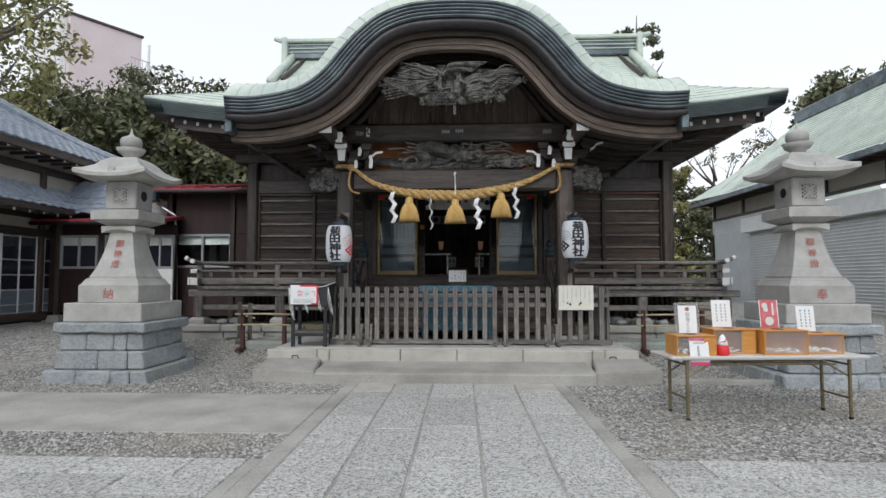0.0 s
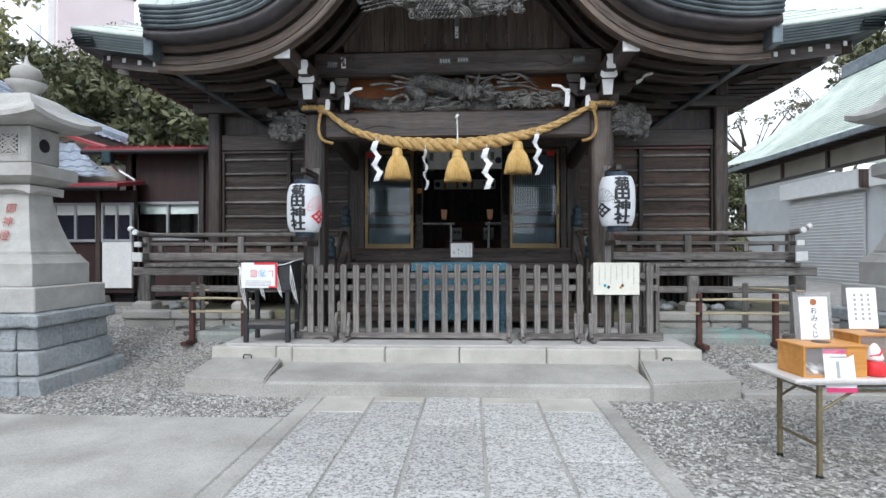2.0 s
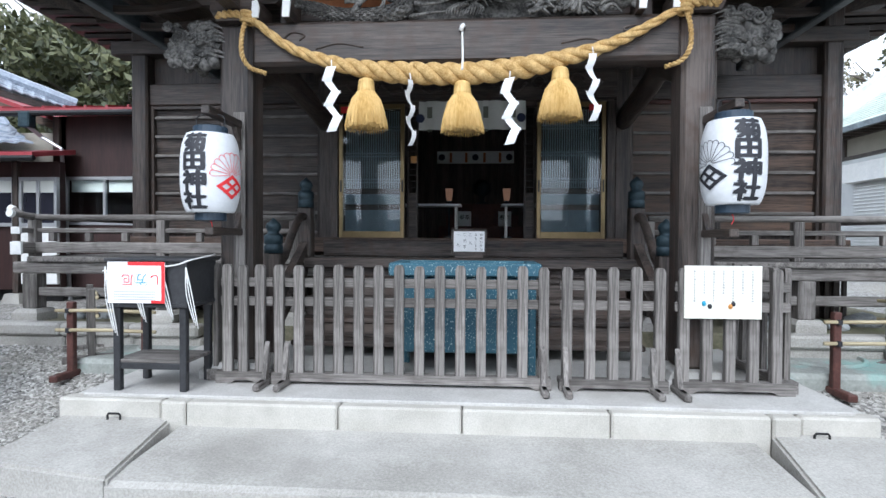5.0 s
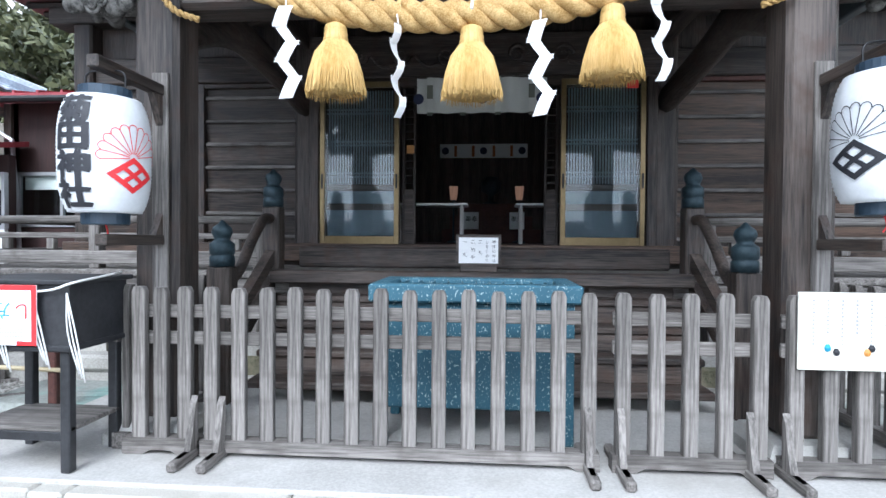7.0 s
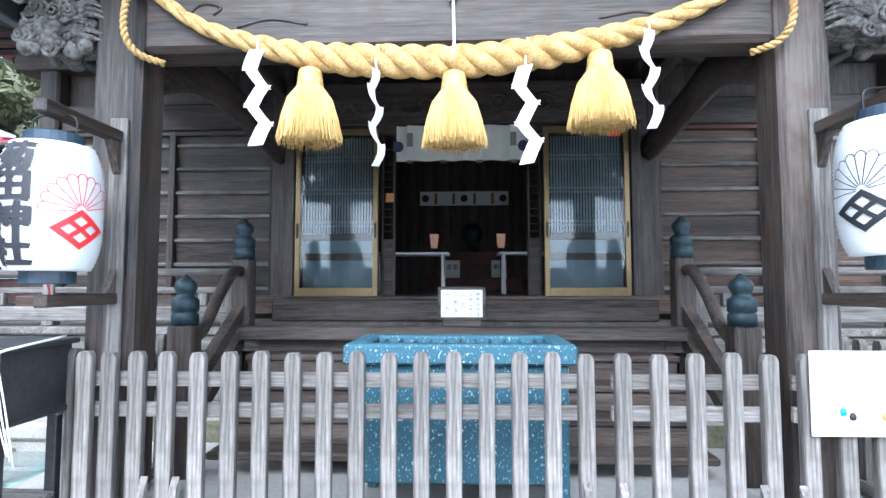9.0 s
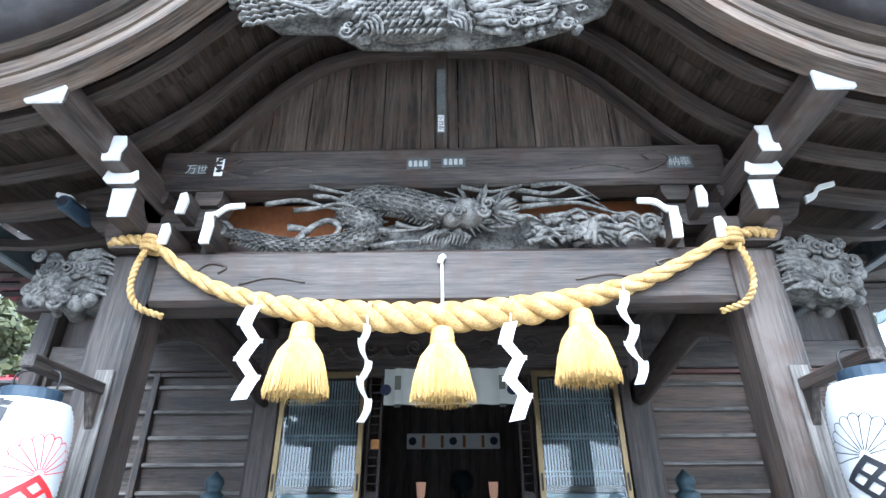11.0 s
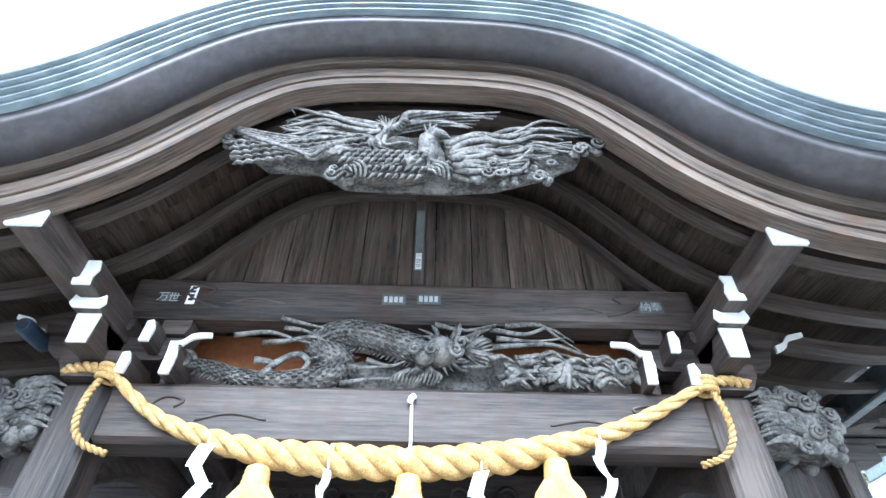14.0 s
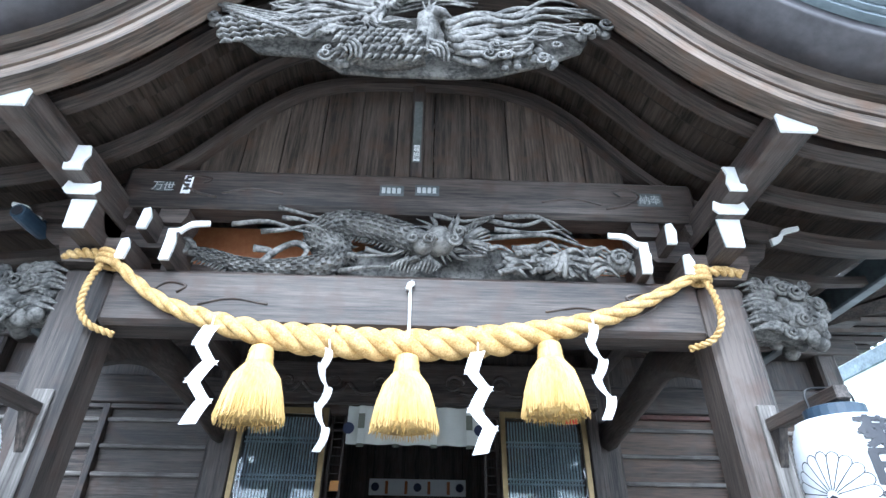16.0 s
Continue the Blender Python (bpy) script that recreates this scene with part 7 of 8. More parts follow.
# ---- low bamboo barriers and copper-stained stones ----
def barrier(x, y, w, mat_post, rz=0.0, legs=True):
    b = thing("low_barrier", x, y, ground_z(y), "low barrier of wooden posts and bamboo poles", "barrier", rz, "low barriers")
    for k, px in enumerate((-w / 2, w / 2)):
        p = part("post", box(px - 0.032, px + 0.032, -0.032, 0.032, 0.03, 0.70, 0.008), mat_post, b)
        if legs:
            part("foot", box(px - 0.04, px + 0.04, -0.24, 0.24, 0, 0.06, 0.01), mat_post, p)
    for z in (0.44, 0.62):
        part("bamboo_pole", tube([(-w / 2 - 0.12, -0.045, z), (0, -0.05, z + 0.008), (w / 2 + 0.12, -0.045, z - 0.004)], 0.016, 8), BAMBOO, b, "dry bamboo pole", True)
        part("lashing", tube([(-w / 2, -0.05, z - 0.02), (-w / 2, -0.05, z + 0.02)], 0.022, 8), INK_AND_SHADE, b, "black cord lashing")


barrier(-3.24, 9.50, 0.72, REDWOOD, 0)
barrier(-3.75, 9.95, 0.62, GREY["z"], 128)
barrier(3.67, 9.50, 0.97, REDWOOD, 0)
barrier(4.30, 9.95, 0.62, GREY["z"], -232)
for x, w in ((-2.93, 0.68), (3.44, 0.70)):
    gs = thing("drip_stone", x, 9.56 + w, 0.16, "square copper-stained stone block under the eave", "stone", group="drip stones")
    part("block", ring_loft([(w, -0.02, 0), (w, 0.12, 0), (w - 0.03, 0.16, 0), (w - 0.05, 0.165, 0)]), GREENSTONE, gs)
    part("basin_ring", tube([(0.42 * math.cos(radians(a)), 0.42 * math.sin(radians(a)), 0.168) for a in range(0, 361, 15)], 0.025, 6), GREENSTONE, gs, "shallow round rim")
rn = random.Random(9)
for k in range(9):
    x, y = rn.choice((-1, 1)) * rn.uniform(2.9, 4.6), rn.uniform(10.5, 11.2)
    r = rn.uniform(0.07, 0.15)
    bm = bmesh.new()
    bmesh.ops.create_icosphere(bm, subdivisions=2, radius=1)
    for v in bm.verts:
        v.co = Vector((v.co.x * r * 1.3, v.co.y * r, v.co.z * r * 0.7)) * (1 + 0.25 * noise.noise(v.co * 1.5 + Vector((k, 0, 0))))
    o = solo("garden_stone", bm, ROUGHSTONE, "small rough garden stone on the earth", "stone", True, "garden stones")
    o.matrix_basis = P(x, y, 0.57)

# ---- tile-roofed side building ----
WX = -10.2
side = thing("side_building", 0, 0, 0, "two-tier tiled timber side building with glazed doors", "building")
part("wall", box(WX - 0.15, WX, -8, 15.6, 0.45, 4.6, 0.01), PLASTER, side, "cream plaster wall")
part("back_wall", box(WX - 7, WX - 0.15, 15.45, 15.6, 0.3, 4.6, 0.01), PLASTER, side)
part("sill_beam", box(WX - 0.05, WX + 0.12, -8, 15.7, 0.42, 0.58, 0.01), OLD["y"], side)
part("lintel_beam", box(WX - 0.05, WX + 0.10, -8, 15.7, 2.42, 2.60, 0.01), OLD["y"], side)
part("upper_beam", box(WX - 0.05, WX + 0.10, -8, 15.7, 2.85, 2.97, 0.01), OLD["y"], side)
part("upper_beam", box(WX - 0.05, WX + 0.08, -8, 15.7, 3.98, 4.15, 0.01), OLD["y"], side)
# Solid black strip: the shade of the open underfloor as a colour.
part("under_dark", box(WX - 0.5, WX - 0.3, -8, 15.6, 0, 0.45, 0.01), IRON_AND_SHADE, side, "black panel in place of underfloor shade")
for k in range(9):
    y = -3.2 + k * 2.35
    part("post", box(WX - 0.06, WX + 0.09, y - 0.07, y + 0.07, 0.12, 4.1, 0.012), OLD["z"], side)
    part("foot_stone", lathe([(0.16, -0.02), (0.12, 0.12)], x=WX + 0.02, y=y, square=True), CONCRETE, side)
    for j in range(2):
        y0 = y + 0.10 + j * 1.08
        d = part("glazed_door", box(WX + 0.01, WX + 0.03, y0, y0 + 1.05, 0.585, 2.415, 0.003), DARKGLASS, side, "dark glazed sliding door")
        for a in (y0, y0 + 0.51, y0 + 1.02):
            part("stile", box(WX + 0.0, WX + 0.045, a, a + 0.045, 0.585, 2.415, 0.003), WHITE, d)
        for z in (0.59, 0.78, 1.12, 1.47, 1.82, 2.37):
            part("bar", box(WX + 0.0, WX + 0.042, y0 + 0.045, y0 + 1.02, z, z + 0.035, 0.003), ALU, d)
        part("frosted_pane", box(WX + 0.028, WX + 0.036, y0 + 0.04, y0 + 1.02, 0.6, 1.12, 0.002), FROSTED, d, "frosted lower pane")


def tiled_slope(name, xa, za, xb, zb, ya, yb, hip, tile_w=0.30, row_h=0.30):
    """Wavy pantile slope from eave (xa, za) up to (xb, zb), with a hip cut at the far end."""
    rows = int(math.hypot(xb - xa, zb - za) / row_h)
    bm = bmesh.new()
    n = int((yb - ya) / (tile_w / 4))
    prev = None
    for r in range(rows + 1):
        for step in (0, 1):
            f = r / rows
            x, z = xa + (xb - xa) * f, za + (zb - za) * f + (0.0 if step == 0 else 0.035) - 0.12 * math.sin(math.pi * f)
            ring = []
            for i in range(n + 1):
                y = min(ya + i * tile_w / 4, yb - hip * f)
                ring.append(bm.verts.new((x, y, z + 0.03 * (0.5 - 0.5 * math.cos(2 * math.pi * i / 4)) + 0.02 * (1 if i % 4 == 1 else 0))))
            if prev:
                for i in range(n):
                    bm.faces.new((prev[i], prev[i + 1], ring[i + 1], ring[i]))
            prev = ring
    return bm


part("lower_roof", tiled_slope("l", -9.25, 3.05, -10.3, 3.75, -6, 15.9, 0.3), TILE, side, "blue-grey wavy roof tiles")
part("lower_fascia", box(-9.34, -9.27, -6, 15.9, 2.93, 3.05, 0.008), OLD["y"], side)
part("upper_roof", tiled_slope("u", -9.45, 4.45, -13.4, 6.75, -6, 17.2, 4.0), TILE, side, "blue-grey wavy roof tiles")
part("upper_fascia", box(-9.60, -9.48, -6, 17.0, 4.28, 4.44, 0.008), OLD["y"], side)
part("ridge", box(-13.6, -13.2, -6, 13.2, 6.7, 7.15, 0.05), TILE, side)
part("ridge_cap", tube([(-13.4, -6, 7.18), (-13.4, 13.3, 7.18)], 0.12, 8), TILE, side)
part("hip_ridge", tube(smooth_line([(-13.4, 13.2, 6.95), (-12.3, 14.3, 6.12), (-11.0, 15.7, 5.28), (-9.5, 17.2, 4.62)], 6), 0.15, 8), TILE, side, "rounded hip ridge")
part("ridge_ornament", tube([(-13.3, 13.2, 7.2), (-13.1, 13.5, 7.3), (-12.9, 13.7, 7.5)], [0.18, 0.14, 0.08], 8), TILE, side)
bm = bmesh.new()
vs = [bm.verts.new(p) for p in ((-9.45, 17.2, 4.45), (-17.3, 17.2, 4.45), (-13.4, 13.2, 6.72))]
bm.faces.new(vs)
part("end_slope", bm, TILE, side)
for k in range(46):
    y = -2 + k * 0.42
    part("rafter", box(-10.2, -9.55, y - 0.03, y + 0.03, 4.24, 4.31, 0.004), OLD["x"], side)
    part("rafter_tip", box(-9.55, -9.535, y - 0.032, y + 0.032, 4.237, 4.313, 0.002), WHITE, side)
    part("rafter_tip", box(-9.36, -9.345, y - 0.025, y + 0.025, 2.86, 2.92, 0.002), WHITE, side)

# ---- linking corridor with red roofs ----
co = thing("corridor_building", 0, 0, 0, "brown boarded corridor with aluminium windows and red metal roofs", "building")
part("wall", box(-7.35, -4.5, 14.0, 14.15, 0.45, 1.68, 0.01), MAROON, co, "dark maroon boards")
part("upper_wall", box(-7.35, -4.5, 14.0, 14.15, 2.54, 3.62, 0.01), MAROON, co, "dark maroon boards")
part("side_wall", box(-7.35, -7.2, 14.0, 17.0, 0.45, 3.62, 0.01), MAROON, co, "dark maroon boards")
part("end_wall", box(-5.75, -4.5, 14.0, 14.14, 1.68, 2.54, 0.01), MAROON, co, "dark maroon boards")
part("dim_room", box(-7.3, -4.6, 15.9, 15.95, 0.5, 3.6, 0.01), PLASTER, co, "pale wall inside")
part("room_floor", box(-7.2, -4.6, 14.15, 15.9, 0.9, 0.95, 0.01), BROWN["x"], co)
part("room_ceiling", box(-7.2, -4.6, 14.15, 15.9, 3.2, 3.25, 0.01), BROWN["x"], co)
for x in (-6.9, -6.55, -6.05):
    part("inner_post", box(x - 0.05, x + 0.05, 15.8, 15.88, 0.95, 3.2, 0.01), OLD["z"], co)
wdw = part("window_frame", box(-7.22, -5.74, 13.97, 14.03, 1.68, 1.74, 0.004), ALU, co, "aluminium window frame")
part("top_rail", box(-7.22, -5.74, 13.97, 14.03, 2.48, 2.54, 0.004), ALU, wdw)
for a in (-7.22, -6.51, -5.79):
    part("stile", box(a, a + 0.05, 13.97, 14.03, 1.74, 2.48, 0.004), ALU, wdw)
pn = part("pane", box(-7.17, -5.79, 13.995, 14.003, 1.74, 2.48, 0.001), GLASS, wdw)
pn.visible_shadow = False
for a in (-7.15, -6.45):
    part("blind", box(a, a + 0.62, 14.05, 14.06, 2.27, 2.48, 0.001), CLOTH, wdw, "half-drawn white blind")
part("red_roof", prism([(13.55, 3.58), (17.0, 4.25), (17.0, 4.32), (13.55, 3.66)], "x", -8.1, -4.0), REDROOF, co, "red metal roof")
for k in range(11):
    part("roof_rib", prism([(13.55, 3.66), (17.0, 4.32), (17.0, 4.36), (13.55, 3.70)], "x", -8.05 + k * 0.38, -8.01 + k * 0.38), REDROOF, co)
part("gutter", tube([(-8.1, 13.5, 3.56), (-4.0, 13.5, 3.56)], 0.05, 8), IRON_AND_SHADE, co, "dark gutter")
part("gutter_box", box(-7.62, -7.42, 13.42, 13.6, 3.32, 3.58, 0.02), BRONZE, co, "dark rainwater head")
part("downpipe", tube([(-7.5, 13.5, 3.35), (-7.42, 13.7, 3.2), (-7.1, 13.75, 3.0), (-7.08, 13.8, 2.2), (-7.08, 13.9, 0.3)], 0.035, 8), ALU, co, "downpipe")
for x in (-7.35, -5.7):
    part("post", box(x - 0.06, x + 0.06, 13.93, 14.05, 0.2, 3.6, 0.01), OLD["z"], co)
# lobby between
lb = thing("lobby_building", 0, 0, 0, "low lobby with white panel door and red lean-to roof", "building")
part("wall", box(-10.3, -6.98, 13.56, 13.70, 0.55, 2.75, 0.01), MAROON, lb, "dark maroon boards")
# Underfloor shade again drawn as a black panel.
part("under_dark", box(-10.3, -7.1, 13.75, 13.8, 0.2, 0.55, 0.01), IRON_AND_SHADE, lb, "black panel in place of underfloor shade")
door = part("white_door", box(-7.64, -6.99, 13.49, 13.56, 0.66, 1.64, 0.008), WHITE, lb, "white lower panel door")
for x0, w in ((-9.85, 0.95), (-8.72, 0.98), (-7.66, 0.68)):
    wf = part("window_frame", box(x0, x0 + w, 13.48, 13.56, 1.64, 1.70, 0.004), ALU, lb, "aluminium window frame")
    part("top_rail", box(x0, x0 + w, 13.48, 13.56, 2.42, 2.48, 0.004), ALU, wf)
    for a in (0, w / 2 - 0.025, w - 0.05):
        part("stile", box(x0 + a, x0 + a + 0.05, 13.48, 13.56, 1.70, 2.42, 0.004), ALU, wf)
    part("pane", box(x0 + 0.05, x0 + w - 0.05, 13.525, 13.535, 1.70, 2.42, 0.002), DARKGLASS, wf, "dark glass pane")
    part("blind", box(x0 + 0.06, x0 + w - 0.06, 13.515, 13.522, 2.22, 2.42, 0.001), CLOTH, wf, "half-drawn white blind")
for x in (-7.72, -8.78, -9.9):
    part("post", box(x - 0.05, x + 0.05, 13.46, 13.57, 0.42, 2.75, 0.01), OLD["z"], lb)
    part("foot_stone", lathe([(0.19, 0.25), (0.13, 0.50)], x=x, y=13.52, square=True), CONCRETE, lb, "tapered stone footing")
part("red_roof", prism([(12.95, 2.74), (13.9, 2.92), (13.9, 3.0), (12.95, 2.82)], "x", -10.6, -6.95), REDROOF, lb, "red metal lean-to roof")
part("gutter", tube([(-10.6, 12.92, 2.72), (-6.9, 12.92, 2.72)], 0.045, 8), IRON_AND_SHADE, lb, "dark gutter")
part("upper_red_roof", prism([(-9.9, 4.35), (-7.3, 3.45), (-7.3, 3.53), (-9.9, 4.43)], "y", 14.6, 17.5), REDROOF, lb, "red metal gable roof")
part("barge", prism([(-9.9, 4.20), (-7.2, 3.27), (-7.2, 3.42), (-9.9, 4.35)], "y", 14.5, 14.58), BROWN["x"], lb, "brown bargeboard")
part("gable", box(-9.8, -7.35, 14.62, 14.7, 2.7, 3.45, 0.01), PLASTER, lb, "cream plaster gable")
bm = tiled_slope("e", 13.15, 2.98, 14.5, 3.95, -11.0, -7.1, 1.9)
for v in bm.verts:
    v.co.x, v.co.y = v.co.y, v.co.x
part("tiled_roof", bm, TILE, lb, "blue-grey wavy roof tiles")

# ---- storehouse with shutters ----
sh = thing("storehouse", 0, 0, 0, "grey shuttered storehouse with a pale green copper roof", "building")
part("wall", box(13.6, 13.8, 2, 26.5, -0.05, 3.2, 0.01), WALLGREY, sh, "pale grey cladding")
part("back_wall", box(13.6, 21, 26.3, 26.5, -0.05, 4.6, 0.01), WALLGREY, sh)
part("upper_wall", box(13.66, 13.8, 2, 26.4, 3.9, 4.62, 0.01), PLASTER, sh, "pale plaster band")
part("header_beam", box(13.5, 13.75, 2, 26.6, 4.55, 4.75, 0.01), OLD["y"], sh)
part("header_beam", box(13.55, 13.7, 2, 26.5, 3.84, 3.95, 0.01), OLD["y"], sh)
for k in range(9):
    part("stud", box(13.56, 13.68, 2.2 + k * 3, 2.34 + k * 3, 3.9, 4.6, 0.01), OLD["z"], sh)
for k, (y0, y1) in enumerate(((3.5, 7.5), (8.2, 12.2), (13.0, 17.4), (18.2, 22.6))):
    s = part("shutter", box(13.52, 13.56, y0, y1, 0.0, 2.9, 0.004), SHUTTER, sh, "grey roller shutter")
    for j in range(26):
        part("slat", tube([(13.515, y0 + 0.05, 0.08 + j * 0.11), (13.515, y1 - 0.05, 0.08 + j * 0.11)], 0.028, 5), SHUTTER, s)
    part("shutter_box", box(13.2, 13.6, y0 - 0.15, y1 + 0.15, 3.0, 3.62, 0.01), WHITE, sh, "white shutter housing")
    part("box_end", box(13.22, 13.58, y0 - 0.19, y0 - 0.15, 3.02, 3.60, 0.004), BROWN["z"], sh)
bm = bmesh.new()
rows = []
for j in range(15):
    f = j / 14
    rows.append([bm.verts.new((12.5 + 4.5 * f, -2 + (29.0 - 2.6 * f) * i / 20, 4.72 + 3.6 * (0.75 * f + 0.25 * f * f) + (0.18 * max(0, i - 17) / 3 * (1 - f)))) for i in range(21)])
for a, b in zip(rows, rows[1:]):
    for i in range(20):
        bm.faces.new((a[i], a[i + 1], b[i + 1], b[i]))
part("roof", bm, PATINA, sh, "pale green copper roof")
for j in range(1, 28):
    f = j / 28
    x, z = 12.5 + 4.5 * f, 4.735 + 3.6 * (0.75 * f + 0.25 * f * f)
    part("course_lap", tube([(x, -2, z), (x, 27.0 - 2.6 * f - 0.4, z)], 0.016, 4), PATINA, sh)
part("eave_fascia", box(12.48, 12.6, -2, 26.9, 4.52, 4.70, 0.01), EDGE, sh)
part("soffit", box(12.6, 13.6, -2, 26.8, 4.64, 4.68, 0.004), OLD["y"], sh)
for k in range(56):
    part("rafter", box(12.55, 13.6, 0.2 + k * 0.47, 0.27 + k * 0.47, 4.56, 4.64, 0.004), OLD["x"], sh)
part("ridge", box(16.8, 17.3, -2, 24.4, 8.2, 8.75, 0.04), EDGE, sh, "dark ridge")
part("hip_end", prism([(12.5, 4.7), (21.5, 4.7), (17.0, 8.3)], "y", 24.3, 24.4), PATINA, sh)

part("plinth", box(13.3, 21, 2, 26.9, -0.5, 0.0, 0.02), CONCRETE, sh, "low concrete plinth")
place = Matrix.Translation((S * 0.03, S * 3.11, S * 0.45)) @ Matrix.Diagonal((0.87, 0.87, 0.935, 1))
for o in sh.children_recursive:
    o.data.transform(place)

# ---- pink apartment block far behind the trees ----
ap = thing("apartment_building", -37.1, 50, 0, "tall pale pink apartment block behind the trees", "building", 55.6)
part("wall", box(0, 6.6, 0, 9, 0, 26.6, 0.02), PINKWALL, ap, "pink rendered wall")
part("parapet", box(-0.15, 6.75, -0.15, 9.1, 26.6, 26.85, 0.02), BROWN["x"], ap, "brown roof edge")
part("side_wing", box(-0.6, -0.02, 0.6, 9, 0, 26.4, 0.02), WHITE, ap, "white rendered end wall")
for k in range(3):
    part("window", box(-0.68, -0.6, 2.2, 3.6, 24.0 - 3 * k, 25.4 - 3 * k, 0.02), SHUTTER, ap)
for k in range(5):
    z = 22.6 - k * 2.7
    for x0 in (4.9, 7.0):
        bl = part("balcony", box(x0, x0 + 2.0, -1.4 if x0 < 6 else -0.4, 0.0 if x0 < 6 else 1.6, z, z + 0.18, 0.02), WHITE, ap, "white balcony")
        for j in range(6):
            part("baluster", box(x0 + 0.1 + j * 0.36, x0 + 0.16 + j * 0.36, -1.38 if x0 < 6 else -0.38, -1.32 if x0 < 6 else -0.32, z + 0.18, z + 1.1, 0.005), ALU, bl)
        part("rail", box(x0, x0 + 2.0, -1.4 if x0 < 6 else -0.4, -1.3 if x0 < 6 else -0.3, z + 1.1, z + 1.2, 0.01), ALU, bl)
part("stair_post", box(6.7, 6.9, -1.3, -1.1, 0, 25.6, 0.02), WHITE, ap)


# ---- trees ----
def leaf_cloud(rng, clumps, per, size, spread):
    """Small leaf blades scattered round clump centres."""
    n = len(clumps) * per
    c = np.repeat(np.array([p[:3] for p in clumps]), per, axis=0)
    s = np.repeat(np.array([p[3] for p in clumps]), per)[:, None]
    d = rng.normal(size=(n, 3))
    d /= np.linalg.norm(d, axis=1)[:, None]
    rad = rng.random((n, 1)) ** 0.4
    o = c + d * rad * s * np.array([1, 1, 0.65])
    a = rng.normal(size=(n, 3))
    a /= np.linalg.norm(a, axis=1)[:, None]
    b = np.cross(a, d + 0.5 * rng.normal(size=(n, 3)))
    b /= np.linalg.norm(b, axis=1)[:, None] + 1e-9
    L = size * (0.6 + 0.8 * rng.random((n, 1)))
    v = np.stack([o - a * L, o + b * L * 0.45, o + a * L, o - b * L * 0.45], axis=1).reshape(-1, 3)
    f = np.arange(n * 4).reshape(-1, 4)
    return v, f


def tree(name, x, y, h, r, seed, leaf, clumps, per, size, label, base=0.35, bare=False):
    rng, rn = np.random.default_rng(seed), random.Random(seed)
    t = thing(name, x, y, 0, label, "tree", group="background trees")
    top = Vector((rn.uniform(-0.3, 0.3), rn.uniform(-0.3, 0.3), h * 0.8))
    bm = tube(smooth_line([(0, 0, -0.1), (rn.uniform(-0.2, 0.2), 0.1, h * 0.3), top * 0.75, top], 4), [0.045 * h * (1 - 0.85 * k / 12) * 0.55 for k in range(13)], 8)
    ends = []
    for k in range(22 if bare else 12):
        a = rn.uniform(0, 6.28)
        z0 = h * rn.uniform(base * 0.8, 0.75)
        e = Vector((r * 0.85 * math.cos(a), r * 0.85 * math.sin(a), min(h * 0.97, z0 + h * rn.uniform(0.08, 0.3))))
        mid = Vector((e.x * 0.45, e.y * 0.45, z0 + (e.z - z0) * 0.3 + rn.uniform(0, 0.3)))
        tube(smooth_line([(0, 0, z0), mid, e], 4), [0.014 * h * (1 - 0.9 * j / 8) * 0.7 for j in range(9)], 5, bm)
        ends.append(e)
        if bare:
            for j in range(5):
                q = mid.lerp(e, rn.random())
                tube([q, q + Vector((rn.uniform(-0.5, 0.5), rn.uniform(-0.5, 0.5), rn.uniform(0.2, 0.8)))], [0.012, 0.004], 4, bm)
    part("trunk", bm, BARK, t, "grey-brown trunk and limbs")
    cl = []
    for k in range(clumps):
        d = Vector((rn.gauss(0, 1), rn.gauss(0, 1), rn.gauss(0, 1))).normalized()
        rr = rn.uniform(0.55, 1.0)
        cz = h * (base + (1 - base) * 0.5)
        p = Vector((d.x * r * rr, d.y * r * rr, cz + d.z * rr * h * (1 - base) * 0.5))
        if bare:
            p = rn.choice(ends) + 0.35 * d
        cl.append((p.x, p.y, p.z, r * rn.uniform(0.16, 0.32) if not bare else 0.35))
    v, f = leaf_cloud(rng, cl, per, size, r)
    me = cloud_mesh("crown", (v * S).tolist(), f.tolist(), leaf)
    o = new("crown", me)
    o.parent = t
    tagged(o, "dense leafy crown" if not bare else "sparse small leaves")


WOODS = [(-14.5, 24, 9.8, 3.6), (-11.5, 25, 9.6, 3.4), (-8.6, 26, 8.6, 3.2), (-18.5, 25, 11.0, 3.9), (-5.8, 27, 8.6, 3.2), (-23, 27, 10.8, 4.2), (-13, 30, 12.2, 4.2), (-17, 33, 14.0, 4.6), (-9.5, 32, 10.6, 4.0), (-3, 29, 9.0, 3.2), (-22, 35, 15.4, 5.0), (-7, 22.5, 6.8, 2.8), (-10.2, 21, 6.8, 2.8)]
for i, (x, y, h, r) in enumerate(WOODS):
    tree("evergreen_tree", x, y, h, r, 20 + i, LEAF, 90, 150, 0.16, "dense dark evergreen tree behind the buildings", 0.12)
tree("maple_tree", -13.6, 14.5, 10.8, 2.7, 51, LEAF_OLIVE, 60, 90, 0.10, "tall yellow-green tree beside the tiled roof", 0.45)
tree("maple_tree", -17.2, 17.5, 13.5, 3.4, 52, LEAF_OLIVE, 65, 90, 0.11, "tall yellow-green tree beside the tiled roof", 0.45)
tree("pine_tree", 8.4, 26, 14.4, 1.5, 53, LEAF, 45, 90, 0.13, "dark pine rising behind the hall roof", 0.55)
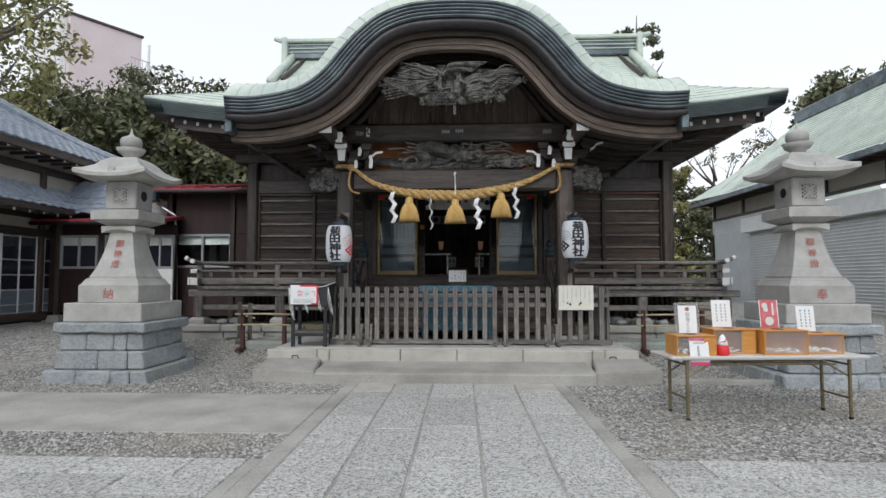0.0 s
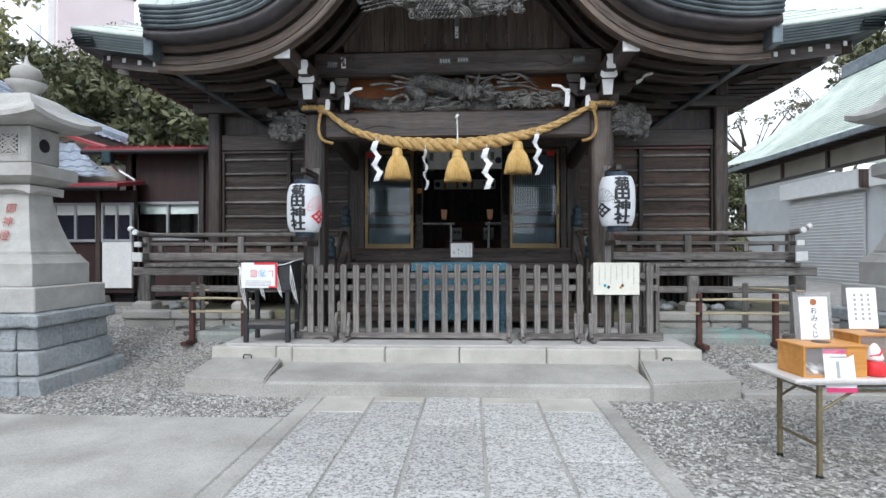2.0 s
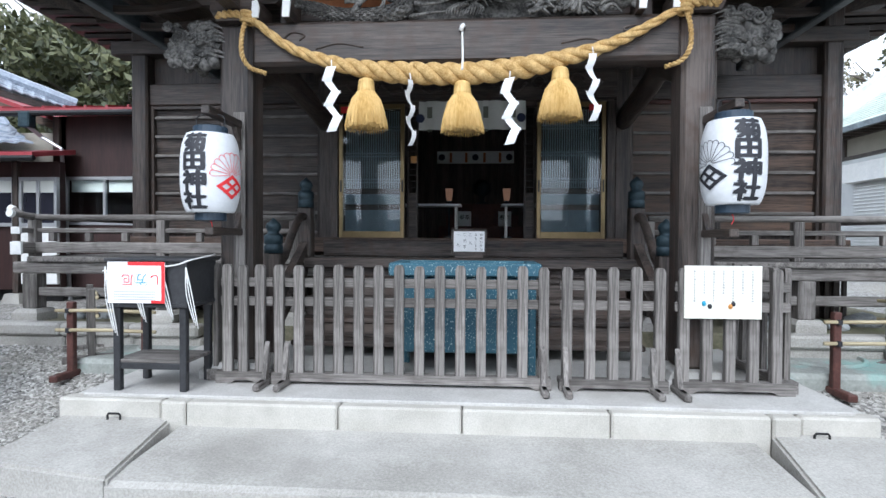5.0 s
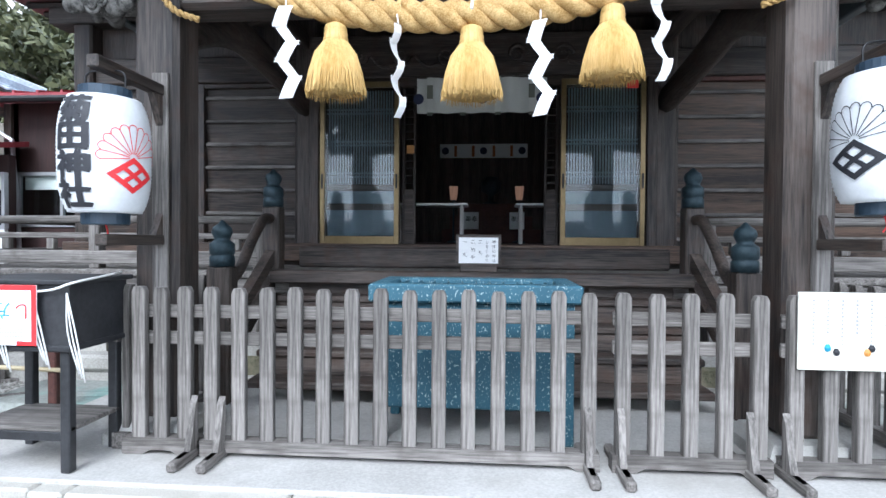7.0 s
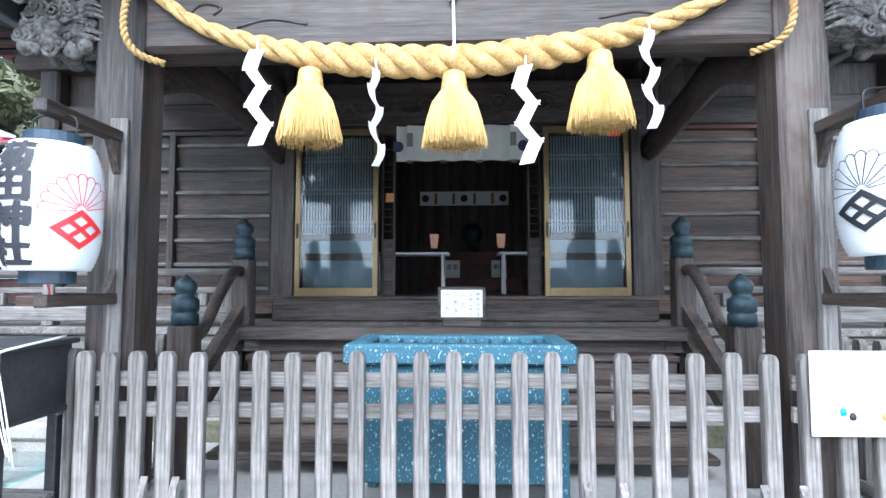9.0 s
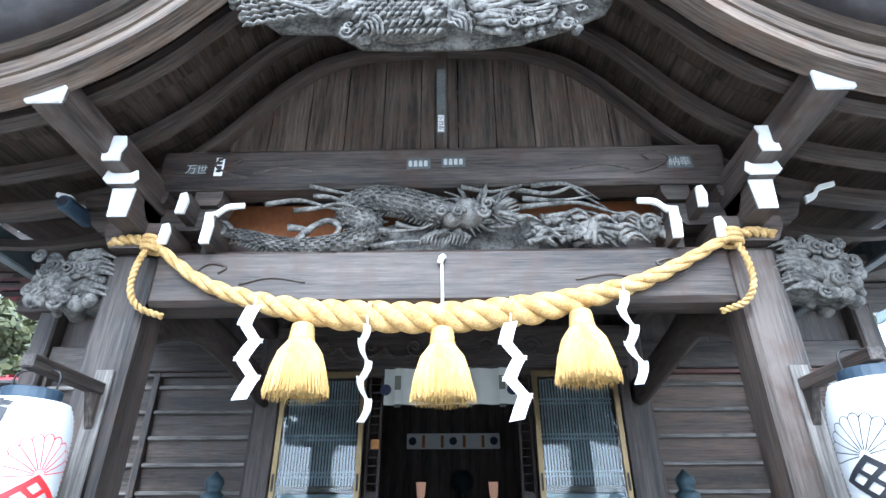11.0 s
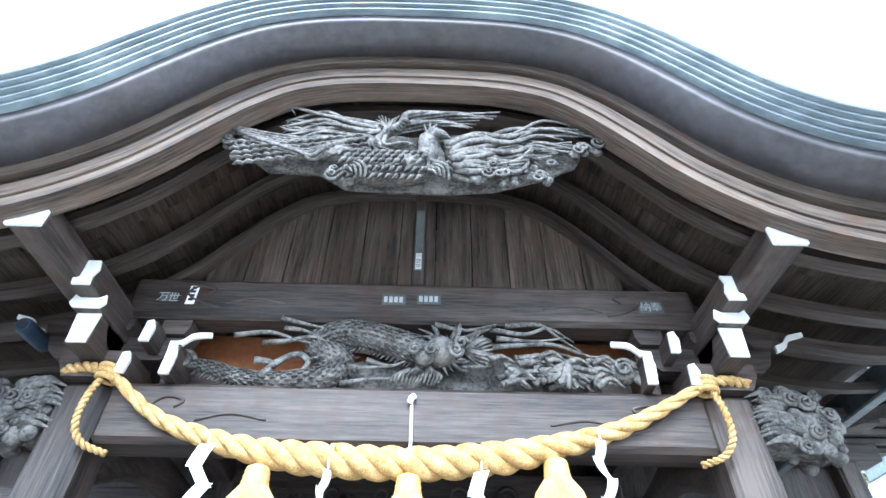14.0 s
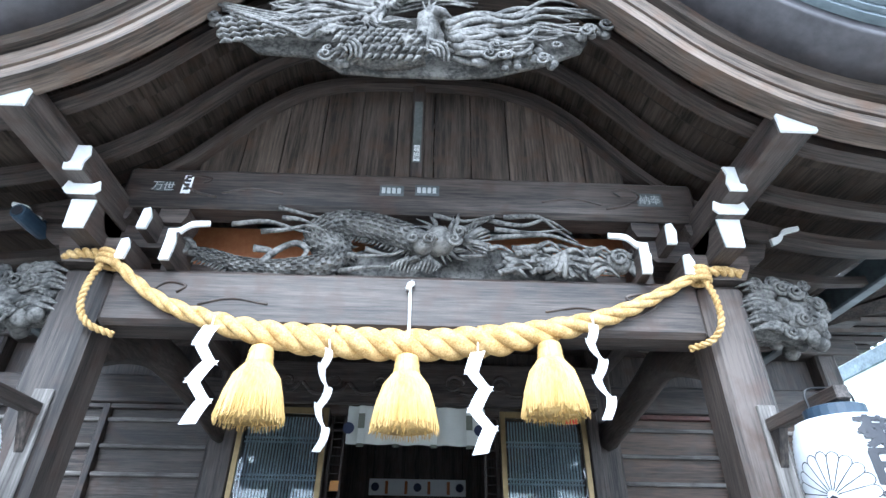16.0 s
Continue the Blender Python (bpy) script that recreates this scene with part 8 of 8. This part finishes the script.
for i, (x, y, h, r) in enumerate(((11.4, 31, 8.4, 2.0), (13.6, 34, 7.6, 2.4), (12.6, 32, 6.0, 2.2), (9.4, 33, 9.0, 2.2), (9.6, 24, 2.2, 1.2), (11.2, 27, 2.4, 1.5), (7.8, 22, 2.4, 1.3))):
    tree("garden_tree", x, y, h, r, 60 + i, LEAF if i % 3 else LEAF_OLIVE, 60, 130, 0.12, "leafy green tree between the hall and the storehouse", 0.05)
tree("bare_tree", 15.2, 33, 9.8, 3.0, 71, LEAF_BARE, 40, 24, 0.10, "thin-leaved tree behind the storehouse roof", 0.4, True)
tree("bare_tree", 18.8, 31, 11.0, 2.8, 74, LEAF_BARE, 50, 30, 0.10, "thin-leaved tree behind the storehouse roof", 0.4, True)
tree("round_tree", 24.5, 33, 14.2, 4.0, 72, LEAF, 60, 120, 0.19, "tall spreading tree behind the storehouse", 0.55)
tree("round_tree", 28.5, 32, 15.0, 4.0, 73, LEAF_OLIVE, 60, 120, 0.19, "tall spreading tree behind the storehouse", 0.55)

# ---- loose gravel ----
rng = np.random.default_rng(3)
areas = [(-6.5, -1.5, 6.75, 10.2, 15000), (1.55, 7.0, 4.5, 10.2, 22000), (-5.5, -1.5, 4.45, 5.1, 4500), (-9.5, -5.0, 4.5, 12.0, 4000), (-2.7, -1.5, 6.7, 7.6, 2500), (1.5, 2.9, 6.0, 7.5, 3000)]
pos = np.concatenate([np.column_stack([rng.uniform(a, b, n), rng.uniform(c, d, n)]) for a, b, c, d, n in areas])
keep = ~(((pos[:, 0] > -2.85) & (pos[:, 0] < 2.9) & (pos[:, 1] > 7.4)) | ((pos[:, 0] < -1.46) & (pos[:, 0] > -6.2) & (pos[:, 1] > 5.1) & (pos[:, 1] < 6.72)))
pos = pos[keep]
n = len(pos)
octa = np.array([(1, 0, 0), (0, 1, 0), (-1, 0, 0), (0, -1, 0), (0, 0, 1), (0, 0, -1)], float)
sz = rng.uniform(0.006, 0.018, (n, 1, 1)) * np.stack([rng.uniform(0.8, 1.5, n), rng.uniform(0.7, 1.1, n), rng.uniform(0.4, 0.8, n)], axis=1)[:, None, :]
ang = rng.uniform(0, 6.28, n)
v = octa[None] * sz * rng.uniform(0.8, 1.2, (n, 6, 1))
rot = np.stack([np.stack([np.cos(ang), -np.sin(ang)], 1), np.stack([np.sin(ang), np.cos(ang)], 1)], 1)
v[:, :, :2] = np.einsum("nij,nkj->nki", rot, v[:, :, :2])
v[:, :, 0] += pos[:, 0, None]
v[:, :, 1] += pos[:, 1, None]
v[:, :, 2] += 0.006 + np.array([ground_z(q) for q in pos[:, 1]])[:, None]
tri = np.array([(0, 1, 4), (1, 2, 4), (2, 3, 4), (3, 0, 4), (1, 0, 5), (2, 1, 5), (3, 2, 5), (0, 3, 5)])
f = (tri[None] + (np.arange(n) * 6)[:, None, None]).reshape(-1, 3)
o = new("loose_gravel", cloud_mesh("loose_gravel", (v.reshape(-1, 3) * S).tolist(), f.tolist(), PEBBLE))
tagged(o, "loose grey and pale pebbles of the gravel yard", "gravel", "", "stuff")

# ---- paving slabs ----
pv = tagged(new("paving"), "five columns of pitted granite paving slabs", "", "", "structure")
xs = [-1.21, -0.715, -0.225, 0.303, 0.825, 1.355]
rnd = random.Random(2)
for c in range(5):
    y = 7.56
    first = True
    while y > -3:
        l = (0.62, 0.26, 0.95, 0.30, 0.55)[c] if first else rnd.uniform(0.85, 1.25)
        part("slab", box(xs[c] + 0.011, xs[c + 1] - 0.011, y - l + 0.004, y - 0.004, -0.06, 0.016 + rnd.uniform(-0.002, 0.002), 0.007), KERB if first and c != 2 else SLAB, pv)
        first = False
        y -= l
for sgn, x0, ytop in ((-1, -1.48, 4.40), (1, 1.52, 4.46)):
    cp = tagged(new("cross_paving"), "rows of pale granite slabs crossing the yard", "", "", "structure")
    for r in range(4):
        x, k = x0, 0
        while abs(x) < 8.5:
            l = 0.75 if (k or r % 2) else 0.4
            l *= rnd.uniform(0.92, 1.08)
            a, b = sorted((x, x + sgn * l))
            part("slab", box(a + 0.006, b - 0.006, ytop - (r + 1) * 0.36 + 0.006, ytop - r * 0.36 - 0.006, -0.06, 0.016 + rnd.uniform(-0.002, 0.002), 0.007), SLAB, cp)
            x += sgn * l
            k += 1
